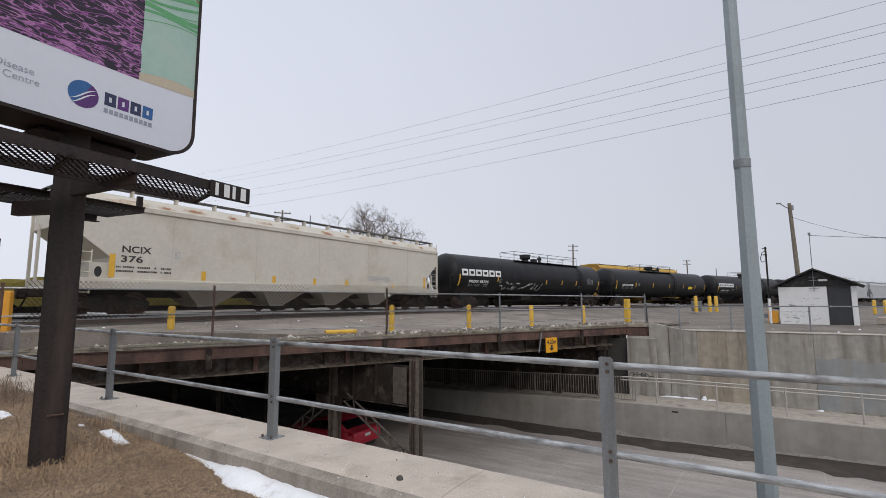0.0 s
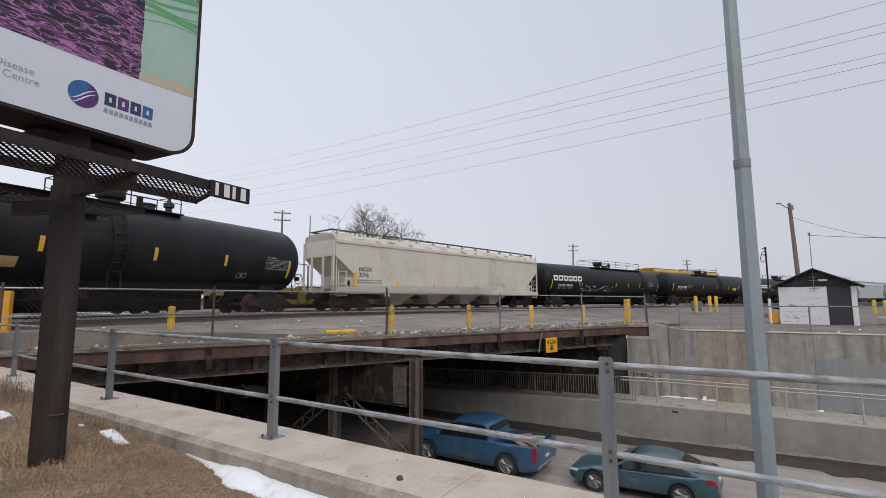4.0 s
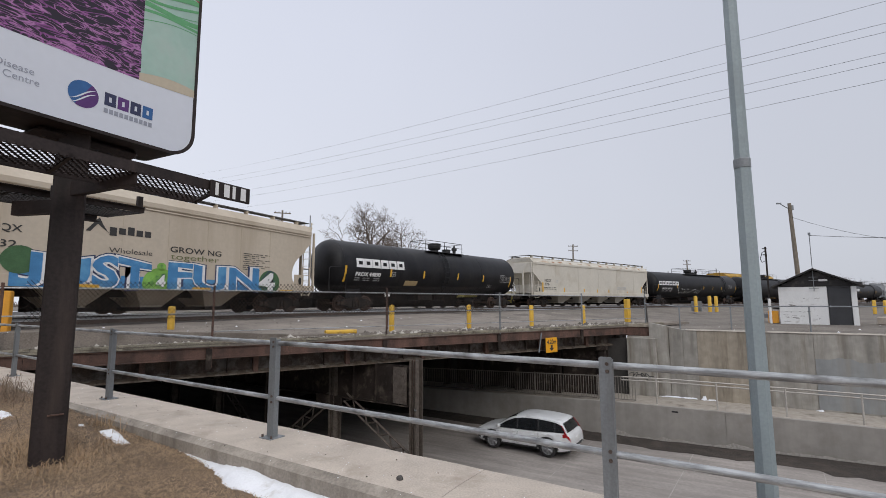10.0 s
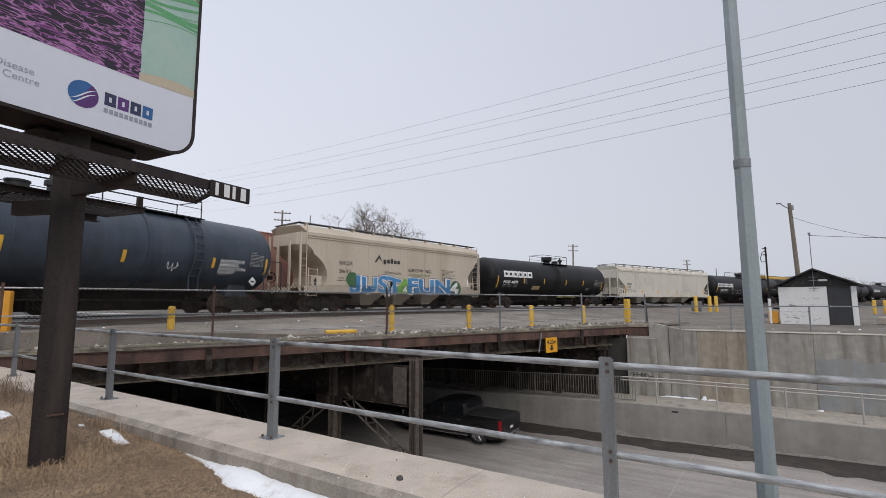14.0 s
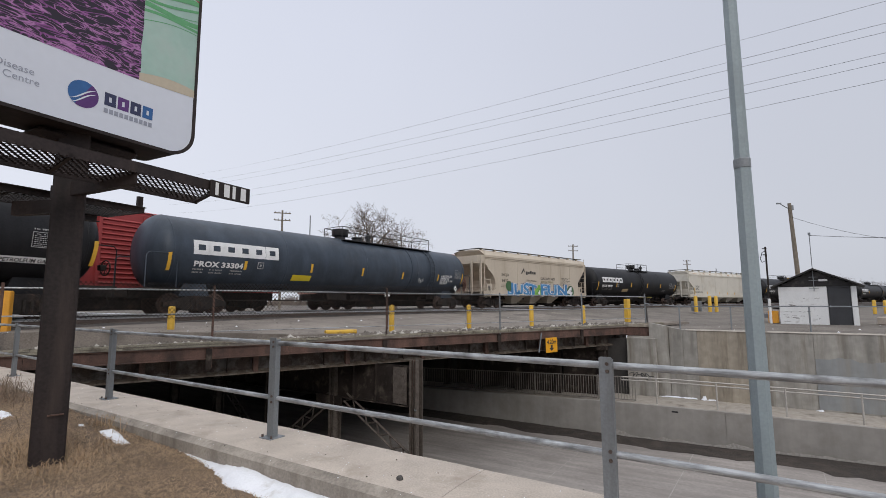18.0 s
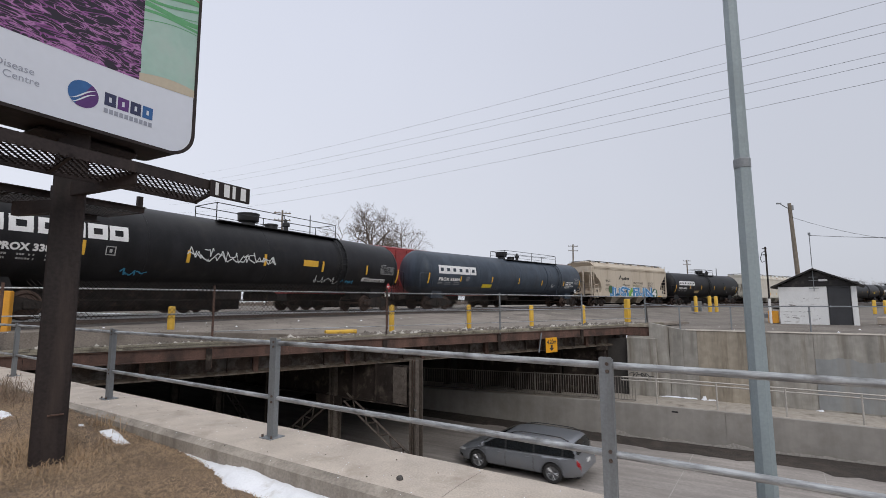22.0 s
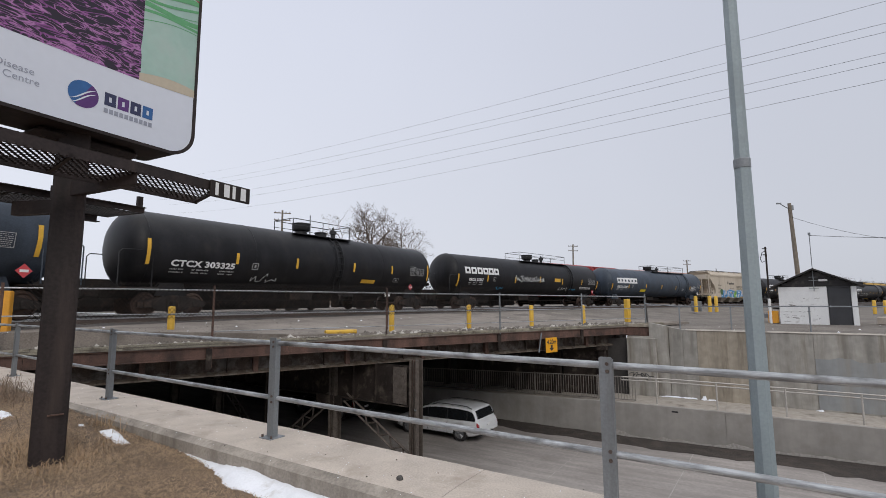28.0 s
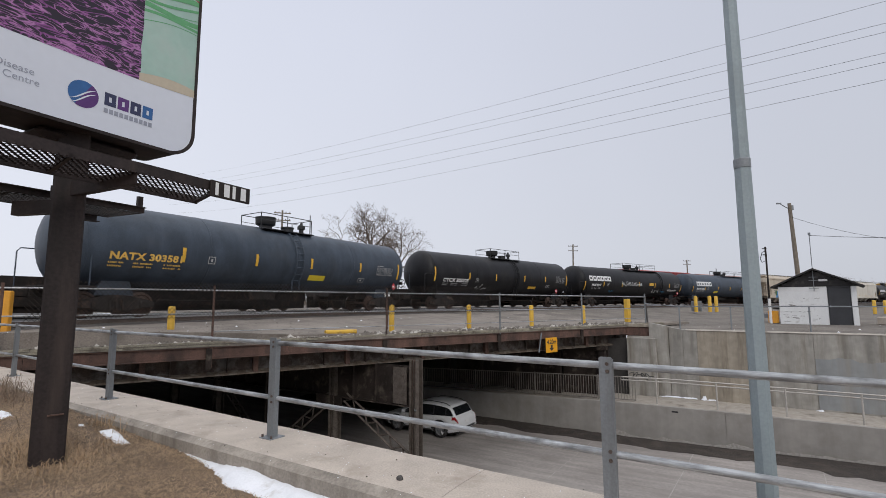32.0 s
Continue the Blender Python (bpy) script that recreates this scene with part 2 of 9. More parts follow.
M_WALK_TOP = mat("sandy_walkway_surface", (0.375, 0.335, 0.288), 0.93, 0, 0.16, 1.0, 4.0, 0.2, 12, (0.17, 0.145, 0.122), 0.40, 1.0)
M_CONC_TAN = mat("tan_concrete", (0.345, 0.300, 0.238), 0.9, 0, 0.16, 1.2, 4.0, 0.12, 9, (0.215, 0.18, 0.135), 0.46, 2.4, streak=True, drip=0.28)
M_CONC_BROWN = mat("brown_stained_concrete", (0.235, 0.19, 0.14), 0.9, 0, 0.16, 1.2, 4.0, 0.12, 9, (0.16, 0.128, 0.092), 0.5, 2.4, streak=True, drip=0.3)
# concrete under the bridge: near-black base puts the underpass shade into the colour
M_CONC_DARK = mat("shade_darkened_concrete", (0.055, 0.050, 0.046), 0.92, 0, 0.25, 1.2, 30, 0.3, 30, (0.042, 0.039, 0.036), 0.6, 0.9)
M_ROAD = mat("worn_road", (0.300, 0.270, 0.248), 0.85, 0, 0.13, 0.5, 9, 0.12, 60, (0.245, 0.220, 0.202), 0.5, 0.35, drip=0.2, along=(5.0, 0.55, 1.0))
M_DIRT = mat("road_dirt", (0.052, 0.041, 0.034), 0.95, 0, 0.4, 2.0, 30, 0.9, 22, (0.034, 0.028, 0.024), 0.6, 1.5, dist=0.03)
M_GALV = mat("galvanised_steel", (0.225, 0.24, 0.252), 0.55, 0.35, 0.14, 5, 60, 0.1, 80, (0.14, 0.14, 0.14), 0.40, 1.6, streak=True, drip=0.2)
M_GALV_WORN = mat("worn_galvanised_pipe", (0.385, 0.395, 0.405), 0.5, 0.4, 0.12, 4, 14, 0.05, 40, (0.14, 0.135, 0.13), 0.42, 2.2, drip=0.5, along=(0.45, 0.05, 0.05))
M_POLE = mat("galvanised_pole", (0.30, 0.35, 0.365), 0.6, 0.3, 0.08, 2, 40, 0.05, 60, (0.25, 0.29, 0.30), 0.4, 1.5)
M_BROWN = mat("brown_painted_steel", (0.028, 0.020, 0.019), 0.6, 0.0, 0.35, 3, 30, 0.12, 40, (0.060, 0.043, 0.037), 0.42, 2.4, streak=True, drip=0.5, spec=0.3)
M_RUST = mat("rusty_bridge_steel", (0.116, 0.064, 0.048), 0.8, 0.0, 0.35, 1.5, 40, 0.4, 40, (0.045, 0.030, 0.025), 0.55, 1.6, drip=0.35)
# darker copy of the bridge steel, with the shade below the deck in its base
M_RUST_DK = mat("shade_darkened_steel", (0.032, 0.024, 0.020), 0.85, 0.0, 0.4, 2.0, 40, 0.5, 40, (0.10, 0.080, 0.064), 0.40, 2.6, drip=0.3, spec=0.25)
M_GIRDER = mat("peeling_girder_paint", (0.070, 0.050, 0.040), 0.85, 0.0, 0.35, 2.5, 40, 0.6, 30, (0.165, 0.150, 0.135), 0.56, 2.2, drip=0.4, spec=0.25)
M_FLANGE = mat("scaling_flange_steel", (0.115, 0.090, 0.070), 0.9, 0.0, 0.4, 5.0, 50, 0.9, 25, (0.215, 0.190, 0.160), 0.55, 4.0, spec=0.2)
M_MARK_DIM = mat("worn_small_stencil", (0.36, 0.36, 0.36), 0.7, 0, 0.25, 9, 60, 0)
M_LIP = mat("mossy_weathered_edge", (0.27, 0.245, 0.19), 0.92, 0, 0.35, 3.0, 40, 0.7, 30, (0.11, 0.092, 0.07), 0.52, 3.5, dist=0.02)
M_GRAVEL = mat("yard_gravel", (0.168, 0.147, 0.126), 0.95, 0, 0.35, 0.5, 30, 0.8, 24, (0.125, 0.108, 0.092), 0.52, 0.45, dist=0.03)
M_BALLAST = mat("ballast", (0.088, 0.078, 0.072), 0.95, 0, 0.35, 1.5, 18, 1.0, 16, (0.052, 0.046, 0.042), 0.5, 0.8, dist=0.04)
M_SOIL = mat("dry_soil", (0.185, 0.132, 0.092), 0.95, 0, 0.5, 2.2, 60, 0.9, 25, (0.27, 0.195, 0.128), 0.56, 3.2, dist=0.03)
M_SNOW = mat("old_snow", (0.82, 0.83, 0.86), 0.75, 0, 0.06, 3, 60, 0.5, 40, (0.55, 0.53, 0.5), 0.25, 4.0)
M_YELLOW = mat("safety_yellow_paint", (0.66, 0.40, 0.05), 0.6, 0, 0.12, 4, 40, 0.08, 60, (0.45, 0.26, 0.06), 0.25, 3.0)
M_ORANGE = mat("orange_paint", (0.72, 0.33, 0.03), 0.55, 0, 0.1, 4, 40, 0.05, 60, (0.5, 0.26, 0.06), 0.25, 3.0)
M_RAIL = mat("rail_steel", (0.13, 0.10, 0.085), 0.55, 0.6, 0.2, 3, 30, 0.1, 40)
M_RAIL_TOP = mat("polished_rail_head", (0.55, 0.55, 0.56), 0.3, 0.9, 0.1, 3, 30, 0.05, 40)
M_WOOD_DK = mat("weathered_tie_timber", (0.09, 0.07, 0.055), 0.9, 0, 0.3, 3, 40, 0.5, 30)
M_WHITE = mat("white_paint", (0.74, 0.74, 0.73), 0.7, 0, 0.06, 2, 30, 0.1, 40, (0.5, 0.49, 0.47), 0.25, 2.0)
M_BLACK = mat("black_paint", (0.018, 0.018, 0.019), 0.5, 0, 0.2, 2, 40, 0.05, 60)
M_WIRE = mat("cable_black", (0.03, 0.03, 0.032), 0.6, 0, 0.05, 2, 20, 0)
M_SIGN_WHITE = mat("sign_panel_white", (0.66, 0.69, 0.76), 0.35, 0, 0.02, 1, 10, 0)
M_TANK_BLACK = mat("black_tank_paint", (0.015, 0.015, 0.017), 0.45, 0, 0.3, 1.2, 30, 0.06, 8, (0.026, 0.024, 0.023), 0.45, 0.7, dist=0.02, spec=0.22, drip=0.3)
M_TANK_BLUE = mat("dark_blue_grey_tank_paint", (0.047, 0.061, 0.082), 0.45, 0, 0.22, 1.2, 30, 0.06, 8, (0.060, 0.071, 0.088), 0.45, 0.7, dist=0.02, spec=0.3, drip=0.25)
M_HOP_WHITE = mat("off_white_hopper_paint", (0.585, 0.55, 0.48), 0.6, 0, 0.06, 0.6, 8, 0.06, 10, (0.48, 0.43, 0.35), 0.52, 0.45)
M_HOP_TAN = mat("tan_hopper_paint", (0.52, 0.45, 0.36), 0.6, 0, 0.06, 0.6, 8, 0.06, 10, (0.44, 0.37, 0.285), 0.45, 0.4, streak=True)
M_HOP_SILVER = mat("silver_hopper_paint", (0.42, 0.43, 0.44), 0.5, 0, 0.06, 0.6, 30, 0.06, 10, (0.32, 0.32, 0.31), 0.42, 0.5)
M_RUSTSPOT = mat("surface_rust", (0.30, 0.135, 0.07), 0.9, 0, 0.3, 6, 50, 0.3, 60, (0.42, 0.28, 0.18), 0.5, 5.0)
M_UNDER = mat("grimy_running_gear", (0.026, 0.022, 0.020), 0.8, 0.1, 0.4, 4, 40, 0.3, 40, (0.066, 0.044, 0.035), 0.42, 3.0, spec=0.25)
M_WHEEL = mat("wheel_steel", (0.092, 0.060, 0.047), 0.6, 0.4, 0.25, 5, 40, 0.1, 40)
M_MARK_WHITE = mat("white_lettering", (0.72, 0.72, 0.72), 0.6, 0, 0.08, 3, 40, 0)
M_MARK_BLACK = mat("black_lettering", (0.035, 0.033, 0.032), 0.6, 0, 0.1, 3, 40, 0)
M_MARK_YELLOW = mat("reflective_yellow_strip", (0.70, 0.40, 0.04), 0.5, 0, 0.1, 5, 40, 0)
M_MARK_AMBER = mat("amber_lettering", (0.72, 0.45, 0.10), 0.6, 0, 0.1, 5, 40, 0)

# ------------------------------------------------------------------ ground, street and walls
FAR_N, LEDGE_N = 25.4, 23.2


def yard_z(x, y):
    """Height of the yard: nearly level, rising to the track beds."""
    u, n = UX * x + UY * y, UY * x - UX * y
    z = 0.10 + 0.22 * min(max((u - 3) / 9, 0), 1) if n > 3 else -0.3
    best = 99.0
    for s in range(-28, 61, 4):
        p = on_track(s)
        best = min(best, math.hypot(p[0] - x, p[1] - y))
    t = min(max((9.0 - best) / 5.5, 0), 1)
    t = t * t * (3 - 2 * t)
    return z + (0.74 - z) * t


def far_ground():
    g = Geo()
    us = [-900, -300, -120, -60, -40, -28, -20, -14, -10, -7, -4, -2, 0, 1.6, 3.2]
    ns = [FAR_N + 0.3, 26, 27, 28.5, 30, 32, 34, 37, 40, 44, 48, 54, 60, 68, 78, 90, 110, 140, 190, 300, 600, 1500, 3500]
    us2 = [3.2, 4.2, 5.5, 7, 9, 11, 13, 15, 17, 19, 21, 23, 26, 30, 36, 46, 70, 130, 300, 900]

    def sheet(ul, nl):
        vs = []
        for n in nl:
            for u in ul:
                x, y, _ = ru(u, n)
                vs.append((x, y, yard_z(x, y) + 0.02 * noise.noise((x * 0.4, y * 0.4, 0))))
        k = len(ul)
        g.add(vs, [(j * k + i, j * k + i + 1, (j + 1) * k + i + 1, (j + 1) * k + i)
                   for j in range(len(nl) - 1) for i in range(k - 1)])
    sheet(us + us2[1:], ns)
    return g


solid("ground", far_ground(), M_GRAVEL, "pale grey-brown gravel yard beside the tracks", "ground", kind="structure")


def verge_z(u):
    return min(max(-0.24 + 0.036 * (u - 3.6), -0.34), -0.02)


def verge_h(u, n):
    x, y, _ = ru(u, n)
    bump = 0.05 * noise.noise((x * 0.9, y * 0.9, 3)) + 0.018 * noise.noise((x * 2.6, y * 2.6, 7))
    return verge_z(u) - 0.06 * min(max(0.0, 1.0 - n / 3), 1.5) + bump * min(1.0, max(0.25, (2.95 - n) / 0.4))


def grass_ground():
    g = Geo()
    us = [-900, -200, -60, -20, -6, -2] + [x * 0.16 for x in range(0, 100)] + [18, 24, 40, 80, 250, 900]
    ns = [-900, -200, -60, -20, -8, -4, -2] + [-1.4 + 0.13 * i for i in range(0, 34)] + [3.03]
    vs = []
    for n in ns:
        for u in us:
            x, y, _ = ru(u, n)
            z = verge_h(u, n)
            vs.append((x, y, z))
    k = len(us)
    g.add(vs, [(j * k + i, j * k + i + 1, (j + 1) * k + i + 1, (j + 1) * k + i) for j in range(len(ns) - 1) for i in range(k - 1)])
    return g


solid("verge", grass_ground(), M_SOIL, "dry brown grassy verge beside the retaining wall", "ground", kind="structure")

# street in the cutting
g = Geo()
ulist = [-160, -110, -80, -60, -45, -34] + [-26 + 2 * i for i in range(36)] + [60, 90, 140]


def street_z(u):
    return min(road_z(u), -0.3)


g.grid(lambda a, b: ru(ulist[round(a * (len(ulist) - 1))], 3.6 + b * 20.0, street_z(ulist[round(a * (len(ulist) - 1))])), len(ulist) - 1, 10)
road = solid("road", g, M_ROAD, "worn grey street in a concrete underpass", "road", kind="structure")

M_SEAL = mat("pale_joint_sealer", (0.335, 0.308, 0.285), 0.85, 0, 0.25, 3, 40, 0)
# sealed cracks and worn lane marks
for u0, n0, u1, n1, w in ((2.6, 14.0, 2.2, 22.6, 0.035), (-1.5, 13.6, -1.9, 22.8, 0.025), (6.4, 13.0, 6.2, 22.5, 0.025), (-5.5, 12, -5.6, 22.6, 0.025)):
    g = Geo()
    g.add([ru(u0, n0, street_z(u0) + 0.004), ru(u0 + w, n0, street_z(u0) + 0.004), ru(u1 + w, n1, street_z(u1) + 0.004), ru(u1, n1, street_z(u1) + 0.004)], [(0, 1, 2, 3)])
    part("sealed_joint", g, M_SEAL, road, "pale sealed joint across the lanes")

# drift of dirt and dark slush along the far kerb
g = Geo()


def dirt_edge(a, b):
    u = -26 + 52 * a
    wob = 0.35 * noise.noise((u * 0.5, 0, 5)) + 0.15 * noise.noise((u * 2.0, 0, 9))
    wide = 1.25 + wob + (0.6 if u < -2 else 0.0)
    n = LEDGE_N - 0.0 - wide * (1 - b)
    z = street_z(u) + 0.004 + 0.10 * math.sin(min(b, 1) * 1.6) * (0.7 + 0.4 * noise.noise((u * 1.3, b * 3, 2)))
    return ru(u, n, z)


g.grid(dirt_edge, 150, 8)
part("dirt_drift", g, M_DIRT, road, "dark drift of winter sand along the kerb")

g = Geo()
g.grid(lambda a, b: ru(6.0 - 30.0 * a, LEDGE_N - 0.008 - 0.004 * b, street_z(6.0 - 30.0 * a) + 0.06 + b * max(0.01, 0.12 + 0.16 * noise.noise((a * 26, 1, 4)) + 0.10 * noise.noise((a * 90, 2, 7)))), 240, 1)
part("salt_crust", g, mat("dried_salt_crust", (0.40, 0.37, 0.34), 0.95, 0, 0.25, 3, 12, 0.3, 20, (0.27, 0.24, 0.21), 0.5, 3.0), road, "pale uneven crust of road salt")

RU = Matrix(((UX, UY, 0, 0), (UY, -UX, 0, 0), (0, 0, 1, 0), (0, 0, 0, 1)))
# raised sidewalk of the underpass
g = Geo()


def ledge_top(u):
    return -3.12 - 0.02 * max(u - 3, 0) - (0.015 * max(u - 5, 0)) if u > -4 else -3.12 + 0.03 * (-4 - u)


joints = [-58, -40, -22, -14.5, -9.3, -4.1, 1.1, 4.87, 10.4, 15.6, 20.8, 26, 34, 44]
tops = Geo()
for a, b in zip(joints[:-1], joints[1:]):
    a2, b2 = a + 0.007, b - 0.007
    za, zb = ledge_top(a2), ledge_top(b2)
    vs = [ru(a2, LEDGE_N, -5.6), ru(b2, LEDGE_N, -5.6), ru(b2, LEDGE_N, zb), ru(a2, LEDGE_N, za),
          ru(a2, LEDGE_N + 0.04, za + 0.035), ru(b2, LEDGE_N + 0.04, zb + 0.035), ru(b2, FAR_N + 0.1, zb + 0.03), ru(a2, FAR_N + 0.1, za + 0.03)]
    g.add(vs, [(0, 1, 2, 3), (3, 2, 5, 4)])
    tops.add(vs[4:], [(0, 1, 2, 3)])
g.grid(lambda a, b: ru(-57 + 100 * a, LEDGE_N + 0.03 + 2.2 * max(0.0, 2 * b - 1), -5.6 + (ledge_top(-57 + 100 * a) + 5.58) * min(1.0, 2 * b)), 60, 2)
sidewalk = solid("raised_sidewalk", g, M_CONC_LEDGE, "grey concrete raised walkway of the underpass", "sidewalk", kind="structure", smooth=False)
part("walk_surface", tops, M_WALK_TOP, sidewalk, "sandy walkway surface with damp stains", smooth=False)

g = Geo()
g.box(2.86, LEDGE_N - 0.004, -3.36, 3.12, LEDGE_N + 0.05, -3.29, 0, RU)
part("scupper", g, M_BLACK, sidewalk, "dark drain slot", smooth=False)

# upper retaining wall, in cast panels
wall_far = thing("wall_far", "tall weathered concrete retaining wall in cast panels", "wall", kind="structure")
panels = [(-58, -40, M_CONC_WALL), (-40, -24, M_CONC_WALL), (-24, -14, M_CONC_WALL), (-14, -8.2, M_CONC_WALL), (-8.2, -2.2, M_CONC_WALL),
          (-2.2, -0.55, M_CONC_WALL), (-0.55, -0.05, M_CONC_BROWN), (-0.05, 2.15, M_CONC_TAN), (2.15, 2.75, M_CONC_WALL), (2.75, 3.35, M_CONC_WALL)]


def wall_top(u):
    return 0.08 if u < 2.6 else 0.08 + 0.30 * (u - 2.6) / 1.6


for i, (a, b, m) in enumerate(panels):
    g = Geo()
    dn = (0.0, 0.012, -0.01, 0.006)[i % 4]
    for lo, hi in ((a + 0.006, b - 0.006),):
        vs = []
        for n in (FAR_N + dn, FAR_N + 0.45):
            vs += [ru(lo, n, -3.6), ru(hi, n, -3.6), ru(hi, n, wall_top(hi)), ru(lo, n, wall_top(lo))]
        g.add(vs, [(0, 1, 2, 3), (7, 6, 5, 4), (3, 2, 6, 7), (0, 4, 5, 1), (1, 5, 6, 2), (0, 3, 7, 4)])
    part("panel", g, m, wall_far, "tan stained panel" if m is M_CONC_TAN else "narrow brown-stained strip" if m is M_CONC_BROWN else "", smooth=False)
g = Geo()
g.grid(lambda a, b: ru(-2.215 - 6.0 * a, FAR_N - 0.006, -3.02 + b * (2.05 + 0.16 * a + 0.22 * noise.noise((a * 5, 0, 6)) + 0.10 * noise.noise((a * 19, 3, 6)))), 60, 1)
part("overpaint", g, mat("blue_grey_overpaint", (0.262, 0.270, 0.270), 0.85, 0, 0.10, 0.8, 3.5, 0.1, 9, (0.29, 0.272, 0.242), 0.52, 0.8, streak=True, drip=0.15), wall_far, "blue-grey painted-over patch", smooth=False)
g = Geo()
g.grid(lambda a, b: ru(-58 + a * 60.6, FAR_N - 0.03 + b * 0.42, 0.082 + (0.05 if 0.2 < b < 0.9 else 0)), 12, 3)
part("coping", g, M_WALK_TOP, wall_far, "thin concrete coping")
g = Geo()
g.box(-58, FAR_N + 0.03, -3.7, 3.36, FAR_N + 0.12, 0.04, 0, RU)
g.box(3.2, FAR_N + 0.14, -3.7, 4.2, FAR_N + 0.2, 0.2, 0, RU)
g.box(4.2, FAR_N + 0.14, -3.7, 5.3, FAR_N + 0.2, -0.3, 0, RU)
part("joint_filler", g, M_CONC_SIDE, wall_far, "dark joint filler", smooth=False)
# wing that turns towards the bridge seat
g = Geo()
wing = [(3.36, FAR_N, 0.25), (4.25, FAR_N + 0.05, 0.40)]
for (u0, n0, z0), (u1, n1, z1) in zip(wing[:-1], wing[1:]):
    g.add([ru(u0 + .012, n0, -3.6), ru(u1, n1, -3.6), ru(u1, n1, z1), ru(u0 + .012, n0, z0), ru(u0 + .012, n0 + .45, z0), ru(u1, n1 + .45, z1)], [(0, 1, 2, 3), (3, 2, 5, 4)])
g.add([ru(4.26, FAR_N + 0.03, -3.6), ru(5.3, FAR_N, -3.6), ru(5.3, FAR_N, -0.27), ru(4.26, FAR_N + 0.03, -0.27), ru(4.26, FAR_N + 0.48, -0.27), ru(5.3, FAR_N + 0.45, -0.27)], [(0, 1, 2, 3), (3, 2, 5, 4)])
g.add([ru(4.25, FAR_N + 0.05, -3.6), ru(4.25, FAR_N + 0.9, -3.6), ru(4.25, FAR_N + 0.9, 0.3), ru(4.25, FAR_N + 0.05, 0.4)], [(0, 1, 2, 3)])
part("wing_panel", g, M_CONC_WALL, wall_far, "", smooth=False)

# near retaining wall with a broad coping
wall_near = thing("wall_near", "concrete retaining wall with a broad worn coping", "wall", kind="structure")
cuts = [-40, -20, -8, -2.2, 2.05, 6.35, 10.6, 14.9, 19.2, 26, 40]
for a, b in zip(cuts[:-1], cuts[1:]):
    g = Geo()
    k = 22 if -3 < a < 15 else 3

    def cop(x, y, a=a, b=b):
        u = a + 0.002 + (b - a - 0.004) * x
        prof = [(3.04, -0.46), (2.985, -0.36), (2.98, -0.05), (3.065, -0.004), (3.15, 0.0), (3.4, 0.004), (3.7, 0.0), (3.845, -0.004), (3.87, -0.03), (3.87, -0.35), (3.80, -0.36)]
        n, z = prof[round(y * 10)]
        return ru(u, n + 0.006 * noise.noise((u * 2.2, n * 4, 1)), z + 0.006 * noise.noise((u * 1.5, n * 3, 4)))
    g.grid(lambda x, y: cop(x, 0.3 + 0.7 * y), k, 7)
    top_ = part("coping", g, M_CONC, wall_near)
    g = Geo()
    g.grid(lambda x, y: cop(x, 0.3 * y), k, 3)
    part("coping_side", g, M_CONC_SIDE, top_, "darker stained side of the coping")
g = Geo()
g.grid(lambda a, b: ru(-60 + 120 * a, 3.80, -0.34 - 5.4 * b), 20, 1)
part("wall_face", g, M_CONC_WALL, wall_near)

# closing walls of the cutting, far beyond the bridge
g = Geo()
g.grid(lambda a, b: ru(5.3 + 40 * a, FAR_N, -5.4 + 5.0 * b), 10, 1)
solid("wall_abutment", g, M_CONC_DARK, "concrete abutment wall under the bridge, shade put into its colour", "wall", kind="structure")

# ------------------------------------------------------------------ railway bridge
bridge = thing("railway_bridge", "rusty steel girder railway bridge with a rubble-strewn deck", "bridge", kind="structure")
D0, D1 = -9.0, 24.6
# deck slab: top follows the yard, edge 0.14 thick
g = Geo()
ds = [D0 + (D1 + 3.4 - D0) * i / 40 for i in range(41)]
bs = [0.0, 0.25, 0.26, 1.0, 2.0, 3.0, 4.5, 6, 8, 10, 12, 15, 18, 22, 26, 30, 36]


def deck_z(d, b):
    x, y, _ = br(d, b)
    if b < 0.255:
        return 0.30
    return max(yard_z(x, y), 0.33 if b < 2 else 0.30) + 0.015 * noise.noise((x, y, 0))


vs = [(*br(d, b)[:2], deck_z(d, b)) for b in bs for d in ds]
k = len(ds)
g.add(vs, [(j * k + i, j * k + i + 1, (j + 1) * k + i + 1, (j + 1) * k + i) for j in range(len(bs) - 1) for i in range(k - 1)])
vs = []
for d in ds:
    vs += [(*br(d, 0)[:2], 0.30), (*br(d, -0.015)[:2], 0.28), (*br(d, -0.015)[:2], 0.17), (*br(d, 0.35)[:2], 0.17)]
g.add(vs, [(i * 4 + j, i * 4 + 4 + j, i * 4 + 5 + j, i * 4 + 1 + j) for i in range(len(ds) - 1) for j in range(3)])
part("deck", g, M_DECK, bridge, "dusty gravelly deck", smooth=False)
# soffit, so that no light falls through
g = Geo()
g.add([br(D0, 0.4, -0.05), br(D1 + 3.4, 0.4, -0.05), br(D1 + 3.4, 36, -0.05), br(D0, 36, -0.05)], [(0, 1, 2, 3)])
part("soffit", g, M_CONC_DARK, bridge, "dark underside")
# unseen slab behind the bridge, added to block sky light from the underpass
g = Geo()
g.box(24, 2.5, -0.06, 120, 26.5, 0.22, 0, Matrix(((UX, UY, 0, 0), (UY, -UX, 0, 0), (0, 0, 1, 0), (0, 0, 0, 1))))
part("rear_deck", g, M_CONC_DARK, bridge, "unseen slab added to keep light out of the underpass", smooth=False)
